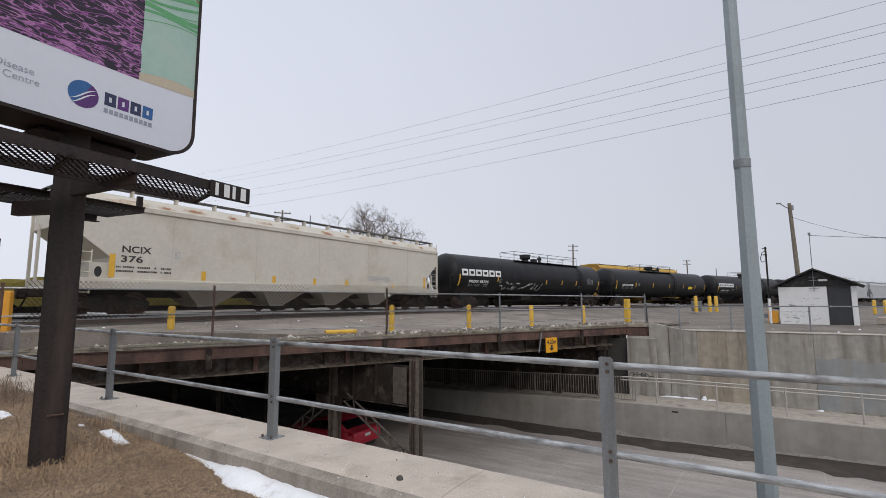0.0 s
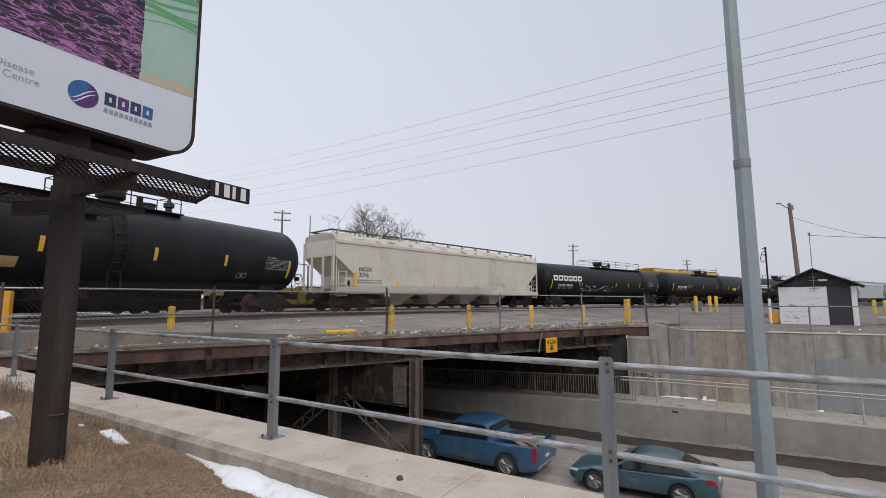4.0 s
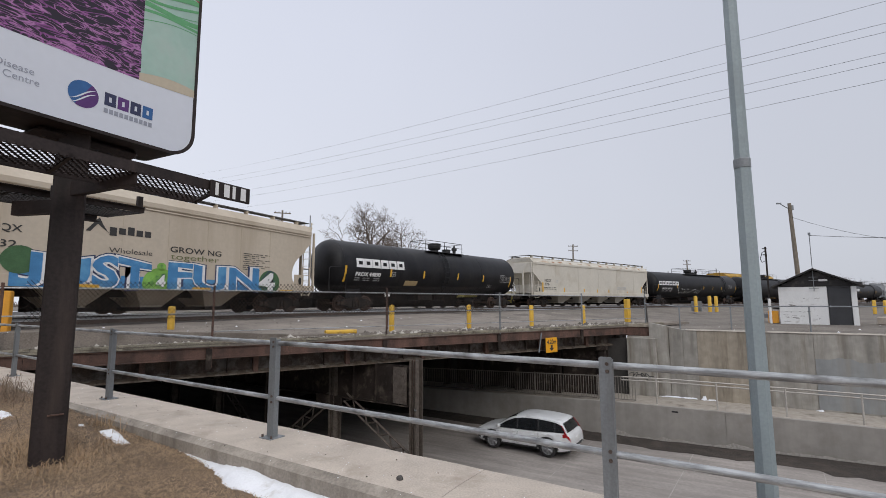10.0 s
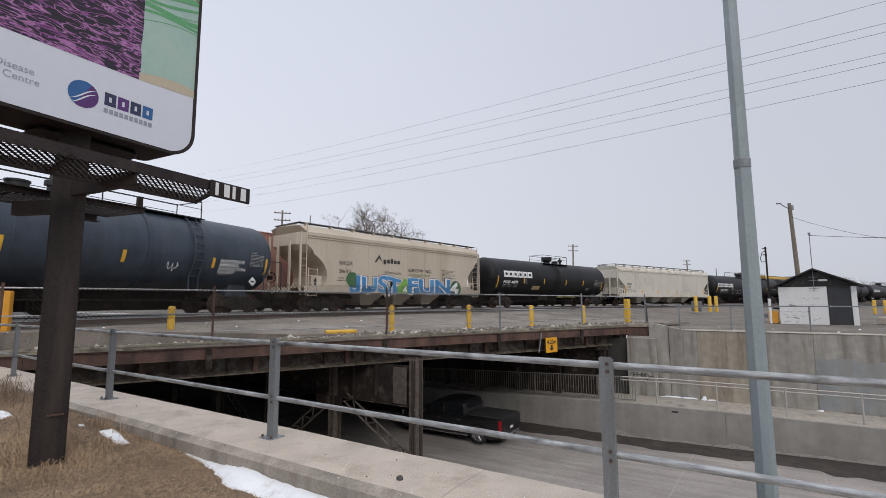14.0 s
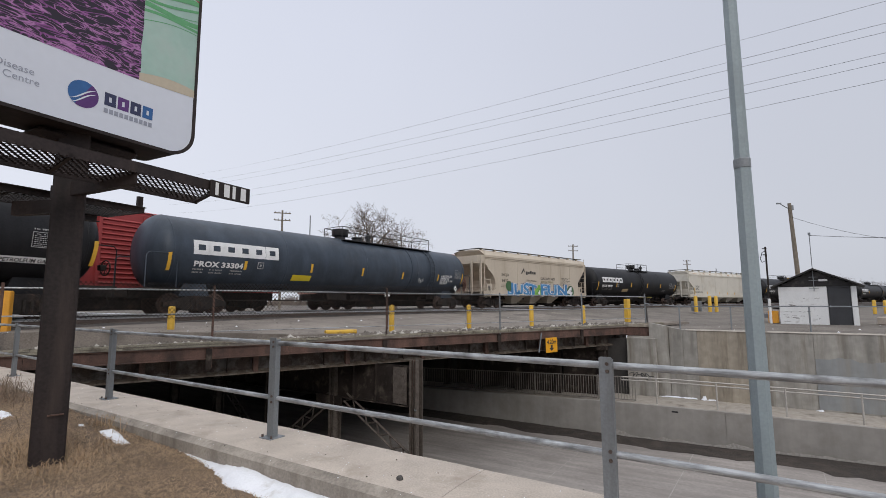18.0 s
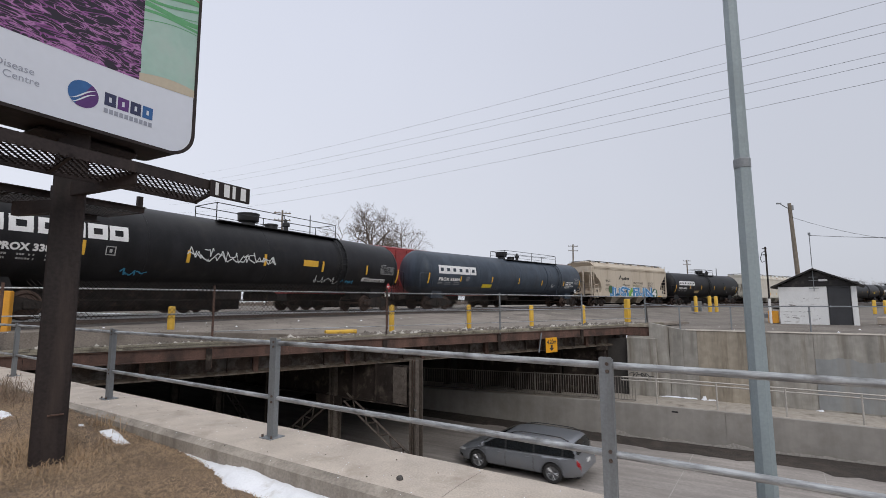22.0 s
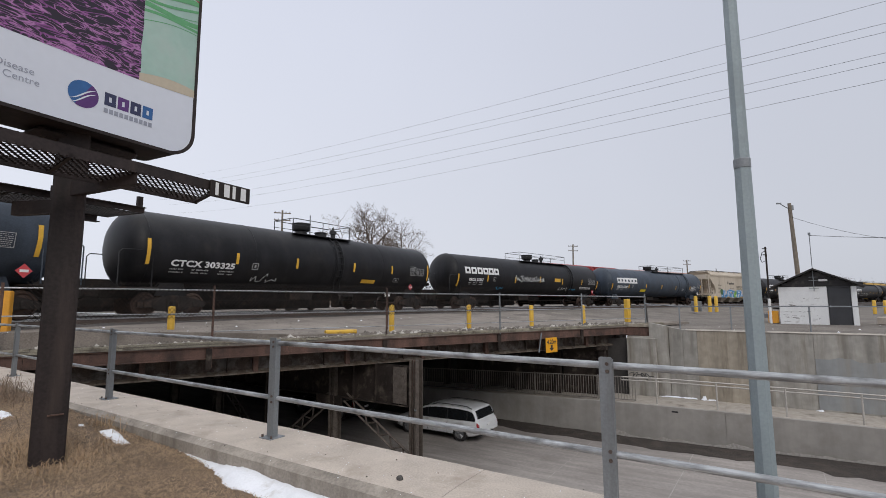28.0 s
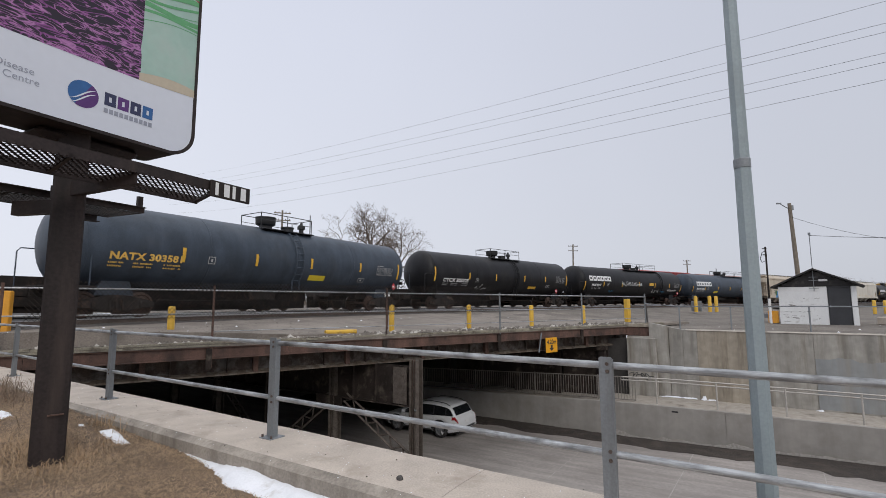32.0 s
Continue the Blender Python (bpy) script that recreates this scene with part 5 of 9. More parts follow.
        for y in (-W + 0.02, -W + 0.5):
            g.tube([(xe, y, sill - 0.45), (xe, y, eave + 0.5)], 0.025, 5)
        z = sill - 0.4
        while z < eave + 0.3:
            g.tube([(xe, -W + 0.02, z), (xe, -W + 0.5, z)], 0.016, 5)
            z += 0.36
        g.tube([(xe, -W + 0.02, eave + 0.5), (sd * (a - 0.2), -W + 0.02, eave + 0.45)], 0.02, 5)
        part("end_ladder", g, paint, car)
        g = Geo()
        for x in (xe - sd * 0.1, xe - sd * 0.62):
            g.tube([(x, -W - 0.02, sill - 0.5), (x, -W - 0.02, sill + 0.95)], 0.022, 5)
        for i in range(5):
            g.tube([(xe - sd * 0.1, -W - 0.02, sill - 0.45 + 0.33 * i), (xe - sd * 0.62, -W - 0.02, sill - 0.45 + 0.33 * i)], 0.016, 5)
        part("side_ladder", g, paint, car)
    # roof walk on brackets, hatches
    g = Geo()
    zt = roof_ridge
    for y in (-0.95, 0.95):
        g.box(-a + 0.08, y - 0.20, zt - 0.035, a - 0.08, y + 0.20, zt, 0.0)
    for x in (-a + 0.08, a - 0.3):
        g.box(x, -1.15, zt - 0.035, x + 0.22, 1.15, zt)
    part("roof_walk", g, M_WALK, roof, "dark grating walkway", smooth=False)
    x = -a + 0.5
    while x < a:
        for y in (-1.1, 1.1):
            g = Geo()
            g.box(x - 0.03, y - 0.12, eave + 0.30, x + 0.03, y + 0.12, zt - 0.05)
            part("walk_bracket", g, paint, roof, smooth=False)
        x += 1.55
    g = Geo()
    g.box(-a + 0.6, -0.42, eave + 0.45, a - 0.6, 0.42, eave + 0.55, 0.03)
    part("trough_hatch", g, paint, roof, smooth=False)
    # discharge pockets
    n = pockets
    span = 2 * (half - 4.3)
    pw = span / n
    for i in range(n):
        cx = -span / 2 + pw * (i + 0.5)
        g = Geo()
        vs = []
        for z, hw, hy in ((sill - 0.02, pw * 0.46, 1.4), (0.42, 0.42, 0.6), (0.30, 0.42, 0.6)):
            vs += [(cx - hw, -hy, z), (cx + hw, -hy, z), (cx + hw, hy, z), (cx - hw, hy, z)]
        g.add(vs, [(j * 4 + k, j * 4 + (k + 1) % 4, j * 4 + 4 + (k + 1) % 4, j * 4 + 4 + k) for j in range(2) for k in range(4)] + [(8, 9, 10, 11)])
        pk = part("hopper_pocket", g, paint, car, smooth=False)
        g = Geo()
        g.box(cx - 0.5, -0.75, 0.26, cx + 0.5, 0.75, 0.36, 0.01)
        part("outlet_gate", g, M_UNDER, pk, smooth=False)
    g = Geo()
    g.box(-half + 0.75, -0.25, 0.72, half - 0.75, 0.25, 1.02, 0.02)
    part("centre_sill", g, M_UNDER, car, smooth=False)
    part("brake_wheel", cached("brake_wheel", g_brake_wheel, M_UNDER), None, car, m=pose(half - 0.9, 0.5, 2.0, 0, 0, 180))
    running_gear(car, half, half - 2.3)
    return car


SIDE_DX = [0.0]
SIDE_K = [1.0]


def side_text(car, body, x0, x1, z, size, material, y=-1.555, kind="stencil", bold=0.004, shear=0.0):
    me = text_mesh(body, size, bold, 1.0, 0, 'LEFT', shear)
    k = (x1 - x0) / max(v.co.x for v in me.vertices)
    for v in me.vertices:
        v.co = (x0 * SIDE_K[0] + SIDE_DX[0] + v.co.x * k, y - 0.006, z + v.co.y)
    return part(kind, me, material, car)


def side_patch(car, kind, x0, z0, x1, z1, material, label="", y=-1.555, lift=0.006):
    x0, x1 = x0 * SIDE_K[0] + SIDE_DX[0], x0 * SIDE_K[0] + SIDE_DX[0] + x1 - x0
    g = Geo()
    g.quad((x0, y - lift, z0), (x1, y - lift, z0), (x1, y - lift, z1), (x0, y - lift, z1))
    return part(kind, g, material, car, label)


M_RUST_BLEED = mat("rust_bleeding_through_paint", (0.52, 0.44, 0.35), 0.75, 0, 0.15, 3, 12, 0.1, 20, (0.33, 0.19, 0.115), 0.55, 4.0)


def side_dashes(car, x0, x1, z, h, seed, material):
    g = dashes(x1 - x0, h, seed, ((0.0, 0.3), (0.36, 0.72), (0.78, 1.0)))
    a = x0 * SIDE_K[0] + SIDE_DX[0]
    g.v = [(a + x, -1.561, z + y) for x, y, _ in g.v]
    part("data_line", g, material, car, "small stencilled line")


def rust_patch(car, x, f, w, h, seed, eave=3.90, core=True):
    """Rust on the sloped flank of the roof: a pale bleed with a brown core; f = share of the slope."""
    rnd = random.Random(seed)
    n = 18
    for k, m_ in ((1.0, M_RUST_BLEED), (0.5, M_RUSTSPOT)):
        if k < 1 and not core:
            continue
        g = Geo()
        vs = []
        for i in range(n):
            a = 2 * math.pi * i / n
            q = min(max(f + k * h * (0.55 + 0.6 * rnd.random()) * math.sin(a), 0.03), 0.97)
            vs.append((x + k * w * (0.6 + 0.5 * rnd.random()) * math.cos(a) + 0.2 * w * (f - q), -1.57 + 0.237 * q - 0.006 - (0.003 if k < 1 else 0), eave + 0.33 * q + 0.006 + (0.003 if k < 1 else 0)))
        g.add(vs, [tuple(range(n))])
        part("rust_stain", g, m_, car, "brown rust stain" if k < 1 else "pale rust bleed")


SIDE_DX[0], SIDE_K[0] = -0.43, 0.95
ncix = enter(hopper_car("off-white covered hopper with rust stains along the roof edge", 22.28, M_HOP_WHITE, 10.47, 9.05, 4, (-7.1, -3.55, 0, 3.55, 7.1), knee=3.02, cut=[(10.37, 3.02), (9.1, 2.05), (9.06, 1.6), (9.06, 1.32)]), -14.78, 7.5)
side_text(ncix, "NCIX", -8.82, -7.85, 2.26, 0.33, M_MARK_BLACK, bold=0.006)
side_text(ncix, "376", -8.84, -8.12, 1.93, 0.31, M_MARK_BLACK, bold=0.006)
for r in range(2):
    side_dashes(ncix, -8.95, -7.1, 1.72 - 0.14 * r, 0.065, 3 + r, M_MARK_BLACK)
for q_ in ((-7.05, 2.16, -6.75, 2.18), (-7.05, 2.40, -6.75, 2.42), (-7.05, 2.18, -7.03, 2.40), (-6.77, 2.18, -6.75, 2.40), (-6.93, 2.22, -6.87, 2.36)):
    side_patch(ncix, "data_box", *q_, M_HOP_SILVER, "small stencilled square")
for x_, h_ in ((-9.1, 0.8), (-5.75, 0.36), (-2.33, 0.33), (0.13, 0.3), (2.41, 0.28), (6.44, 0.15), (9.75, 0.72)):
    side_patch(ncix, "reflector_strip", x_ - 0.08, 1.38, x_ + 0.1, 1.38 + h_, M_MARK_YELLOW, "yellow reflective strip")
for r in range(4):
    side_patch(ncix, "data_line", 4.1, 1.95 - 0.08 * r, 6.0, 1.985 - 0.08 * r, M_HOP_SILVER, "faint stencilled line")
for i, (x_, f_, w_, h_, c_) in enumerate(((-8.6, 0.35, 0.75, 0.3, False), (-7.4, 0.3, 0.35, 0.25, True), (-6.3, 0.45, 0.5, 0.3, True), (-4.7, 0.35, 0.3, 0.35, True), (-3.1, 0.4, 0.55, 0.2, False),
                                         (-1.6, 0.5, 0.4, 0.25, False), (0.5, 0.3, 0.5, 0.45, True), (1.9, 0.35, 0.28, 0.3, True), (3.2, 0.4, 0.5, 0.3, False), (4.6, 0.3, 0.3, 0.3, True),
                                         (5.9, 0.45, 0.4, 0.3, True), (7.3, 0.35, 0.3, 0.3, False), (8.6, 0.4, 0.35, 0.3, True))):
    rust_patch(ncix, x_, f_, w_, h_, i, core=c_)

SIDE_DX[0], SIDE_K[0] = -0.60, 0.983
agr = enter(hopper_car("tan covered hopper with blue bubble-letter graffiti", 16.45, M_HOP_TAN, 7.7, 6.3, 3, (-4.9, -3.3, -1.7, -0.1, 1.5, 3.1, 4.7), 4.62, 4.06, knee=3.45, flush=True, draw_in=0.35, cut=[(7.35, 3.45), (7.05, 3.2), (6.93, 2.98), (6.68, 2.82), (6.45, 2.62), (6.28, 2.42), (6.15, 2.17), (6.1, 1.9), (6.15, 1.62), (6.26, 1.44), (6.4, 1.32)]), -52.05, -35.6)
for z_ in (3.98, 3.88, 3.78):
    g = Geo()
    g.box(-7.34, -1.60, z_, 7.34, -1.55, z_ + 0.05, 0.008)
    part("side_rib", g, M_HOP_TAN, agr, smooth=False)
side_text(agr, "SHQX", -4.84, -3.9, 2.53, 0.29, M_MARK_BLACK)
side_text(agr, "3632", -4.85, -4.0, 2.08, 0.29, M_MARK_BLACK)
# emblem reduced to plain shapes
g = Geo()
g.add([(-2.84, -1.562, 2.80), (-2.70, -1.562, 2.80), (-2.46, -1.562, 3.28), (-2.34, -1.562, 3.05), (-2.16, -1.562, 2.80), (-2.50, -1.562, 3.06)], [(0, 1, 5, 2), (2, 5, 4, 3)])
part("emblem", g, M_MARK_BLACK, agr, "dark painted emblem stroke")
for i in range(5):
    side_patch(agr, "emblem_bar", -1.56 + 0.29 * i, 2.80 - 0.07 * (i == 0), -1.34 + 0.29 * i, 3.01 + 0.07 * (i == 2), M_MARK_BLACK, "dark painted emblem bar", lift=0.008)
side_text(agr, "Wholesale", -1.54, -0.11, 2.17, 0.25, M_MARK_BLACK, bold=0.0)
side_text(agr, "GROW NG", 0.56, 2.74, 2.38, 0.3, M_MARK_BLACK, bold=0.004)
side_text(agr, "together", 0.6, 2.65, 2.12, 0.3, mat("olive_lettering", (0.16, 0.17, 0.08), 0.7), bold=0.0)
for r in range(9):
    side_dashes(agr, 3.9, 5.4 - 0.3 * (r % 3), 2.6 - 0.085 * r, 0.04, 20 + r, M_MARK_BLACK)
for r in range(2):
    side_dashes(agr, -4.95, -4.2, 1.78 - 0.13 * r, 0.06, 8 + r, M_MARK_BLACK)


M_MARK_NAVY = mat("navy_spray_paint", (0.03, 0.04, 0.10), 0.7, 0, 0.15, 3, 40, 0)


def bubble(car, body, x0, x1, z0, h, material, edge, dz=0.0):
    """Fat graffiti letters over a wider pale outline."""
    for off, ma, lift in ((0.14, M_MARK_NAVY, 0.010), (0.105, edge, 0.014), (0.05, material, 0.018)):
        me = text_mesh(body, h * 1.38, off * h, 1.0)
        lo, hi = min(v.co.x for v in me.vertices), max(v.co.x for v in me.vertices)
        k = (x1 - x0) / (hi - lo)
        deep = min(v.co.y for v in me.vertices)
        for v in me.vertices:
            if deep < -0.15 * h and v.co.x < lo + 0.24 * (hi - lo):
                v.co.y = (v.co.y - deep) * h / (h - deep)
            x = x0 + (v.co.x - lo) * k
            z = z0 + v.co.y + 0.06 * math.sin(x * 2.3) + dz * (x - x0) + 0.10 * (v.co.y / h - 0.5) * math.sin(x * 3.1 + 1)
            v.co = (x, -1.555 - lift, max(z, z0 - off * h))
        part("graffiti", me, ma, car, "blue bubble-letter graffiti" if ma is material else "graffiti outline")


side_patch(agr, "graffiti", -4.1, 0.99, 5.2, 1.42, M_SPRAY_SKY, "sky-blue graffiti fill", lift=0.007)
for cx_, r_, cz_, m_ in ((-4.42, 0.45, 1.75, M_SPRAY_DARK), (-0.36, 0.62, 1.2, M_SPRAY_GREEN), (-0.32, 0.17, 1.80, M_SPRAY_GREEN), (4.72, 0.60, 1.42, M_SPRAY_DARK)):
    g = Geo()
    g.add([(cx_ + r_ * math.cos(2 * math.pi * i / 20), -1.556 - 0.008, max(1.0, cz_ + r_ * 0.9 * math.sin(2 * math.pi * i / 20))) for i in range(20)], [tuple(range(20))])
    part("graffiti", g, m_, agr, "green graffiti cloud")
bubble(agr, "JUST", -4.44, -0.68, 1.05, 0.92, M_SPRAY_SKY, M_MARK_WHITE)
bubble(agr, "FUN", -0.08, 4.1, 1.05, 0.93, M_SPRAY_SKY, M_MARK_WHITE)
bubble(agr, "4", 4.1, 5.05, 1.06, 0.85, M_MARK_WHITE, M_SPRAY_DARK)
bubble(agr, "4", -0.5, -0.15, 1.1, 0.42, M_MARK_WHITE, M_SPRAY_GREEN)
for x_ in (-2.2, 1.9, 6.4):
    side_patch(agr, "reflector_strip", x_ - 0.4, 1.0, x_ + 0.4, 1.1, M_MARK_YELLOW, "yellow reflective strip", y=-1.62)

for c0_, c1_ in ((104.1, 125.2), (125.2, 146.6), (146.6, 167.6)):
    enter(hopper_car("silver-grey covered hopper ahead in the train", c1_ - c0_, M_HOP_SILVER, (c1_ - c0_) / 2 - 0.8, (c1_ - c0_) / 2 - 2.2, 3, ()), c0_, c1_)

# ---- cars of the string on the second track
SECOND = []
M_BOX_RED = mat("red_boxcar_paint", (0.33, 0.045, 0.045), 0.6, 0, 0.12, 1.0, 30, 0.05, 20, (0.22, 0.04, 0.04), 0.4, 0.8)
M_BOX_BROWN = mat("faded_oxide_paint", (0.38, 0.20, 0.16), 0.7, 0, 0.15, 1.0, 30, 0.05, 20, (0.27, 0.13, 0.1), 0.5, 0.8)
M_CAR_YELLOW = mat("ochre_wagon_paint", (0.50, 0.30, 0.05), 0.6, 0, 0.15, 1.0, 30, 0.05, 20, (0.33, 0.19, 0.05), 0.4, 0.8)
M_CAR_OLIVE = mat("dull_yellow_wagon_paint", (0.30, 0.25, 0.06), 0.65, 0, 0.15, 1.0, 30, 0.05, 20, (0.2, 0.15, 0.05), 0.4, 0.8)


def boxcar(label, length, paint, top=4.6):
    car = thing("boxcar", label, "boxcar", group="cars on the second track")
    half = length / 2
    g = Geo()
    g.box(-half + 0.7, -1.5, 1.05, half - 0.7, 1.5, top, 0.02)
    body = part("body", g, paint, car, smooth=False)
    for i in range(int(length / 0.8)):
        x = -half + 1.0 + i * 0.8
        if abs(x) < 1.6 or x > half - 0.9:
            continue
        g = Geo()
        g.box(x, -1.56, 1.1, x + 0.12, -1.5, top - 0.08, 0.01)
        part("side_post", g, paint, body, smooth=False)
    g = Geo()
    g.box(-1.5, -1.58, 1.1, 1.5, -1.52, top - 0.12, 0.01)
    door_ = part("sliding_door", g, paint, car, smooth=False)
    for i in range(14):
        g = Geo()
        z = 1.3 + i * (top - 1.65) / 14
        g.extrude([(-1.58, z), (-1.64, z + 0.05), (-1.58, z + 0.12)], -1.42, 0.22, 'yz')
        part("door_rib", g, paint, door_, smooth=False)
    for x in (-1.5, 0.28, 1.38):
        g = Geo()
        g.box(x, -1.66, 1.1, x + 0.13, -1.58, top - 0.12, 0.01)
        part("door_post", g, paint, door_, smooth=False)
    g = Geo()
    for sd in (-1, 1):
        for i in range(9):
            z = 1.3 + i * 0.36
            x = sd * (half - 0.68)
            g.box(min(x, x + sd * 0.05), -1.4, z, max(x, x + sd * 0.05), 1.4, z + 0.16, 0.01)
    part("end_corrugation", g, paint, car, smooth=False)
    g = Geo()
    g.extrude([(-1.55, top), (1.55, top), (0.9, top + 0.16), (-0.9, top + 0.16)], -half + 0.68, half - 0.68, 'yz')
    part("roof", g, paint, car, smooth=False)
    g = Geo()
    g.box(-half + 0.8, -1.1, 0.62, half - 0.8, 1.1, 1.05, 0.02)
    g.box(-half + 4.0, -1.2, 0.2, half - 4.0, 1.2, 0.63, 0.04)
    part("underframe", g, M_UNDER, car, "sooty underframe and brake gear", smooth=False)
    running_gear(car, half, half - 2.4)
    return car


def low_wagon(label, length, paint, group="cars on the second track"):
    car = thing("well_wagon", label, "flat wagon", group=group)
    half = length / 2
    for y in (-1.45, 1.45):
        g = Geo()
        y0, y1 = (y - 0.1, y) if y > 0 else (y, y + 0.1)
        g.extrude([(-half + 0.25, 0.95), (-half + 3.4, 0.95), (-half + 4.2, 0.4), (half - 4.2, 0.4), (half - 3.4, 0.95), (half - 0.25, 0.95), (half - 0.25, 1.25), (half - 4, 1.25), (half - 4.6, 1.5), (-half + 4.6, 1.5), (-half + 4, 1.25), (-half + 0.25, 1.25)], y0, y1)
        part("side_beam", g, paint, car, smooth=False)
    for sd in (-1, 1):
        g = Geo()
        x0, x1 = sorted((sd * (half - 0.25), sd * (half - 4.0)))
        g.box(x0, -1.35, 0.9, x1, 1.35, 1.15, 0.02)
        part("end_platform", g, paint, car, smooth=False)
    g = Geo()
    g.box(-half + 4.2, -1.35, 0.4, half - 4.2, 1.35, 0.5)
    part("floor", g, M_UNDER, car, smooth=False)
    for y in (-1.3, 1.3):
        g = Geo()
        g.box(-half + 0.25, y - 0.03, 0.16, half - 0.25, y + 0.03, 1.2, 0.01)
        part("side_panel", g, M_UNDER, car, "sooty side panel", smooth=False)
    running_gear(car, half, half - 2.2)
    return car


SECOND.append((hopper_car("ochre-yellow hopper wagon seen over the tank cars", 20.0, M_CAR_YELLOW, 9.2, 7.8, 3, (), 5.0, 4.55), 36.0, 56.0))
SECOND.append((boxcar("faded brown boxcar seen between the tank cars", 17.5, M_BOX_BROWN, 4.45), -63.2, -45.7))
SECOND.append((boxcar("bright red boxcar seen between the tank cars", 18.0, M_BOX_RED, 4.5), -82.2, -64.2))
for c0_, l_ in ((-45.8, 13.8), (-31.8, 13.6), (1.7, 16.8), (18.7, 17.1), (56.6, 18.8), (76.6, 18.8)):
    SECOND.append((low_wagon("low black flat wagon behind the train", l_, M_UNDER), c0_, c0_ + l_))
for c0_ in (-18.0,):
    SECOND.append((low_wagon("low dull-yellow wagon behind the train", 19.5, M_CAR_OLIVE), c0_, c0_ + 19.5))
for c0_ in (-103.0, -123.0, -143.0):
    SECOND.append((low_wagon("low sooty flat wagon behind the train", 19.5, M_UNDER), c0_, c0_ + 19.5))
enter(low_wagon("low black flat wagon following the last tank car", 19.0, M_UNDER, "cars of the freight train"), -158.5, -139.5)

# ------------------------------------------------------------------ pipe railing on the coping
railing = thing("pipe_railing", "galvanised two-rail pipe railing on steel channel posts", "railing")
RAIL_N = 3.45
for u in (-6.6, -2.9, 0.872, 4.49, 8.43, 12.72, 16.8, 20.8, 24.8):
    g = Geo()
    w, dp, h = (0.045, 0.04, 1.07) if u == 0.872 else (0.052, 0.055, 1.07)
    # channel: web to the verge, flanges to the street, rounded top corners
    web = [(-w, 0.0), (w, 0.0), (w, h - 0.012), (w - 0.005, h - 0.003), (w - 0.012, h), (-w + 0.012, h), (-w + 0.005, h - 0.003), (-w, h - 0.012)]
    g.extrude(web, -0.008, 0.0)
    for sx in (-1, 1):
        a, b = sorted((sx * w, sx * (w - 0.008)))
        g.box(a, 0.0, 0.0, b, dp, h - 0.02)
    g.move(pose(*ru(u, RAIL_N, 0.012)) @ Matrix(((UX, UY, 0, 0), (UY, -UX, 0, 0), (0, 0, 1, 0), (0, 0, 0, 1))))
    post = part("post", g, M_GALV, railing, smooth=False)
    g = Geo()
    g.box(u - 0.10, RAIL_N - 0.07, -0.002, u + 0.10, RAIL_N + 0.12, 0.012, 0.003, MU)
    part("base_plate", g, M_GALV, post, smooth=False)
    for du, dn in ((-0.075, -0.045), (0.075, -0.045), (0.075, 0.095)):
        g = Geo()
        g.tube([ru(u + du, RAIL_N + dn, 0.01), ru(u + du, RAIL_N + dn, 0.04)], 0.012, 6)
        part("anchor_bolt", g, M_RAIL, post)
    for z in (1.035, 0.985, 0.445, 0.385):
        g = Geo()
        g.tube([ru(u - 0.012, RAIL_N - 0.008, z), ru(u - 0.012, RAIL_N - 0.018, z)], 0.013, 8)
        part("bolt", g, M_RAIL, post)
for z in (1.02, 0.42):
    g = Geo()
    pts = [ru(-14 + i * 1.0, RAIL_N + 0.038, z + 0.004 * noise.noise((i * 0.7, z, 0))) for i in range(44)]
    g.tube(pts, 0.0255, 12)
    part("pipe_rail", g, M_GALV_WORN, railing, "worn pipe rail")

# ------------------------------------------------------------------ street lamp pole in the cutting
PX, PY = 3.03, 4.62
lamp = thing("lamp_pole", "tall grey-green tapered steel lamp pole", "lamp pole")
g = Geo()
g.lathe([(-4.65, 0.106), (-0.5, 0.090), (2.86, 0.074), (2.875, 0.075)], 8, 'z')
g.move(pose(PX, PY, 0))
part("lower_shaft", g, M_POLE, lamp, "", False)
g = Geo()
g.lathe([(2.86, 0.070), (4.5, 0.064), (9.5, 0.048)], 8, 'z')
g.move(pose(PX, PY, 0))
part("upper_shaft", g, M_POLE, lamp, "", False)
g = Geo()
g.lathe([(2.80, 0.0765), (2.86, 0.078), (2.89, 0.078), (2.90, 0.070)], 16, 'z')
g.move(pose(PX, PY, 0))
part("joint_collar", g, M_GALV, lamp)
g = Geo()
g.box(-0.2, -0.2, -4.68, 0.2, 0.2, -4.64, 0.01, pose(PX, PY, 0))
part("base_plate", g, M_GALV, lamp, smooth=False)
g = Geo()
g.box(-1.7, 3.87, -5.2, 30, 6.0, -4.66, 0.02, MU)
solid("near_kerb", g, M_CONC_WALL, "concrete walkway along the near side of the street", "sidewalk", kind="structure", smooth=False)

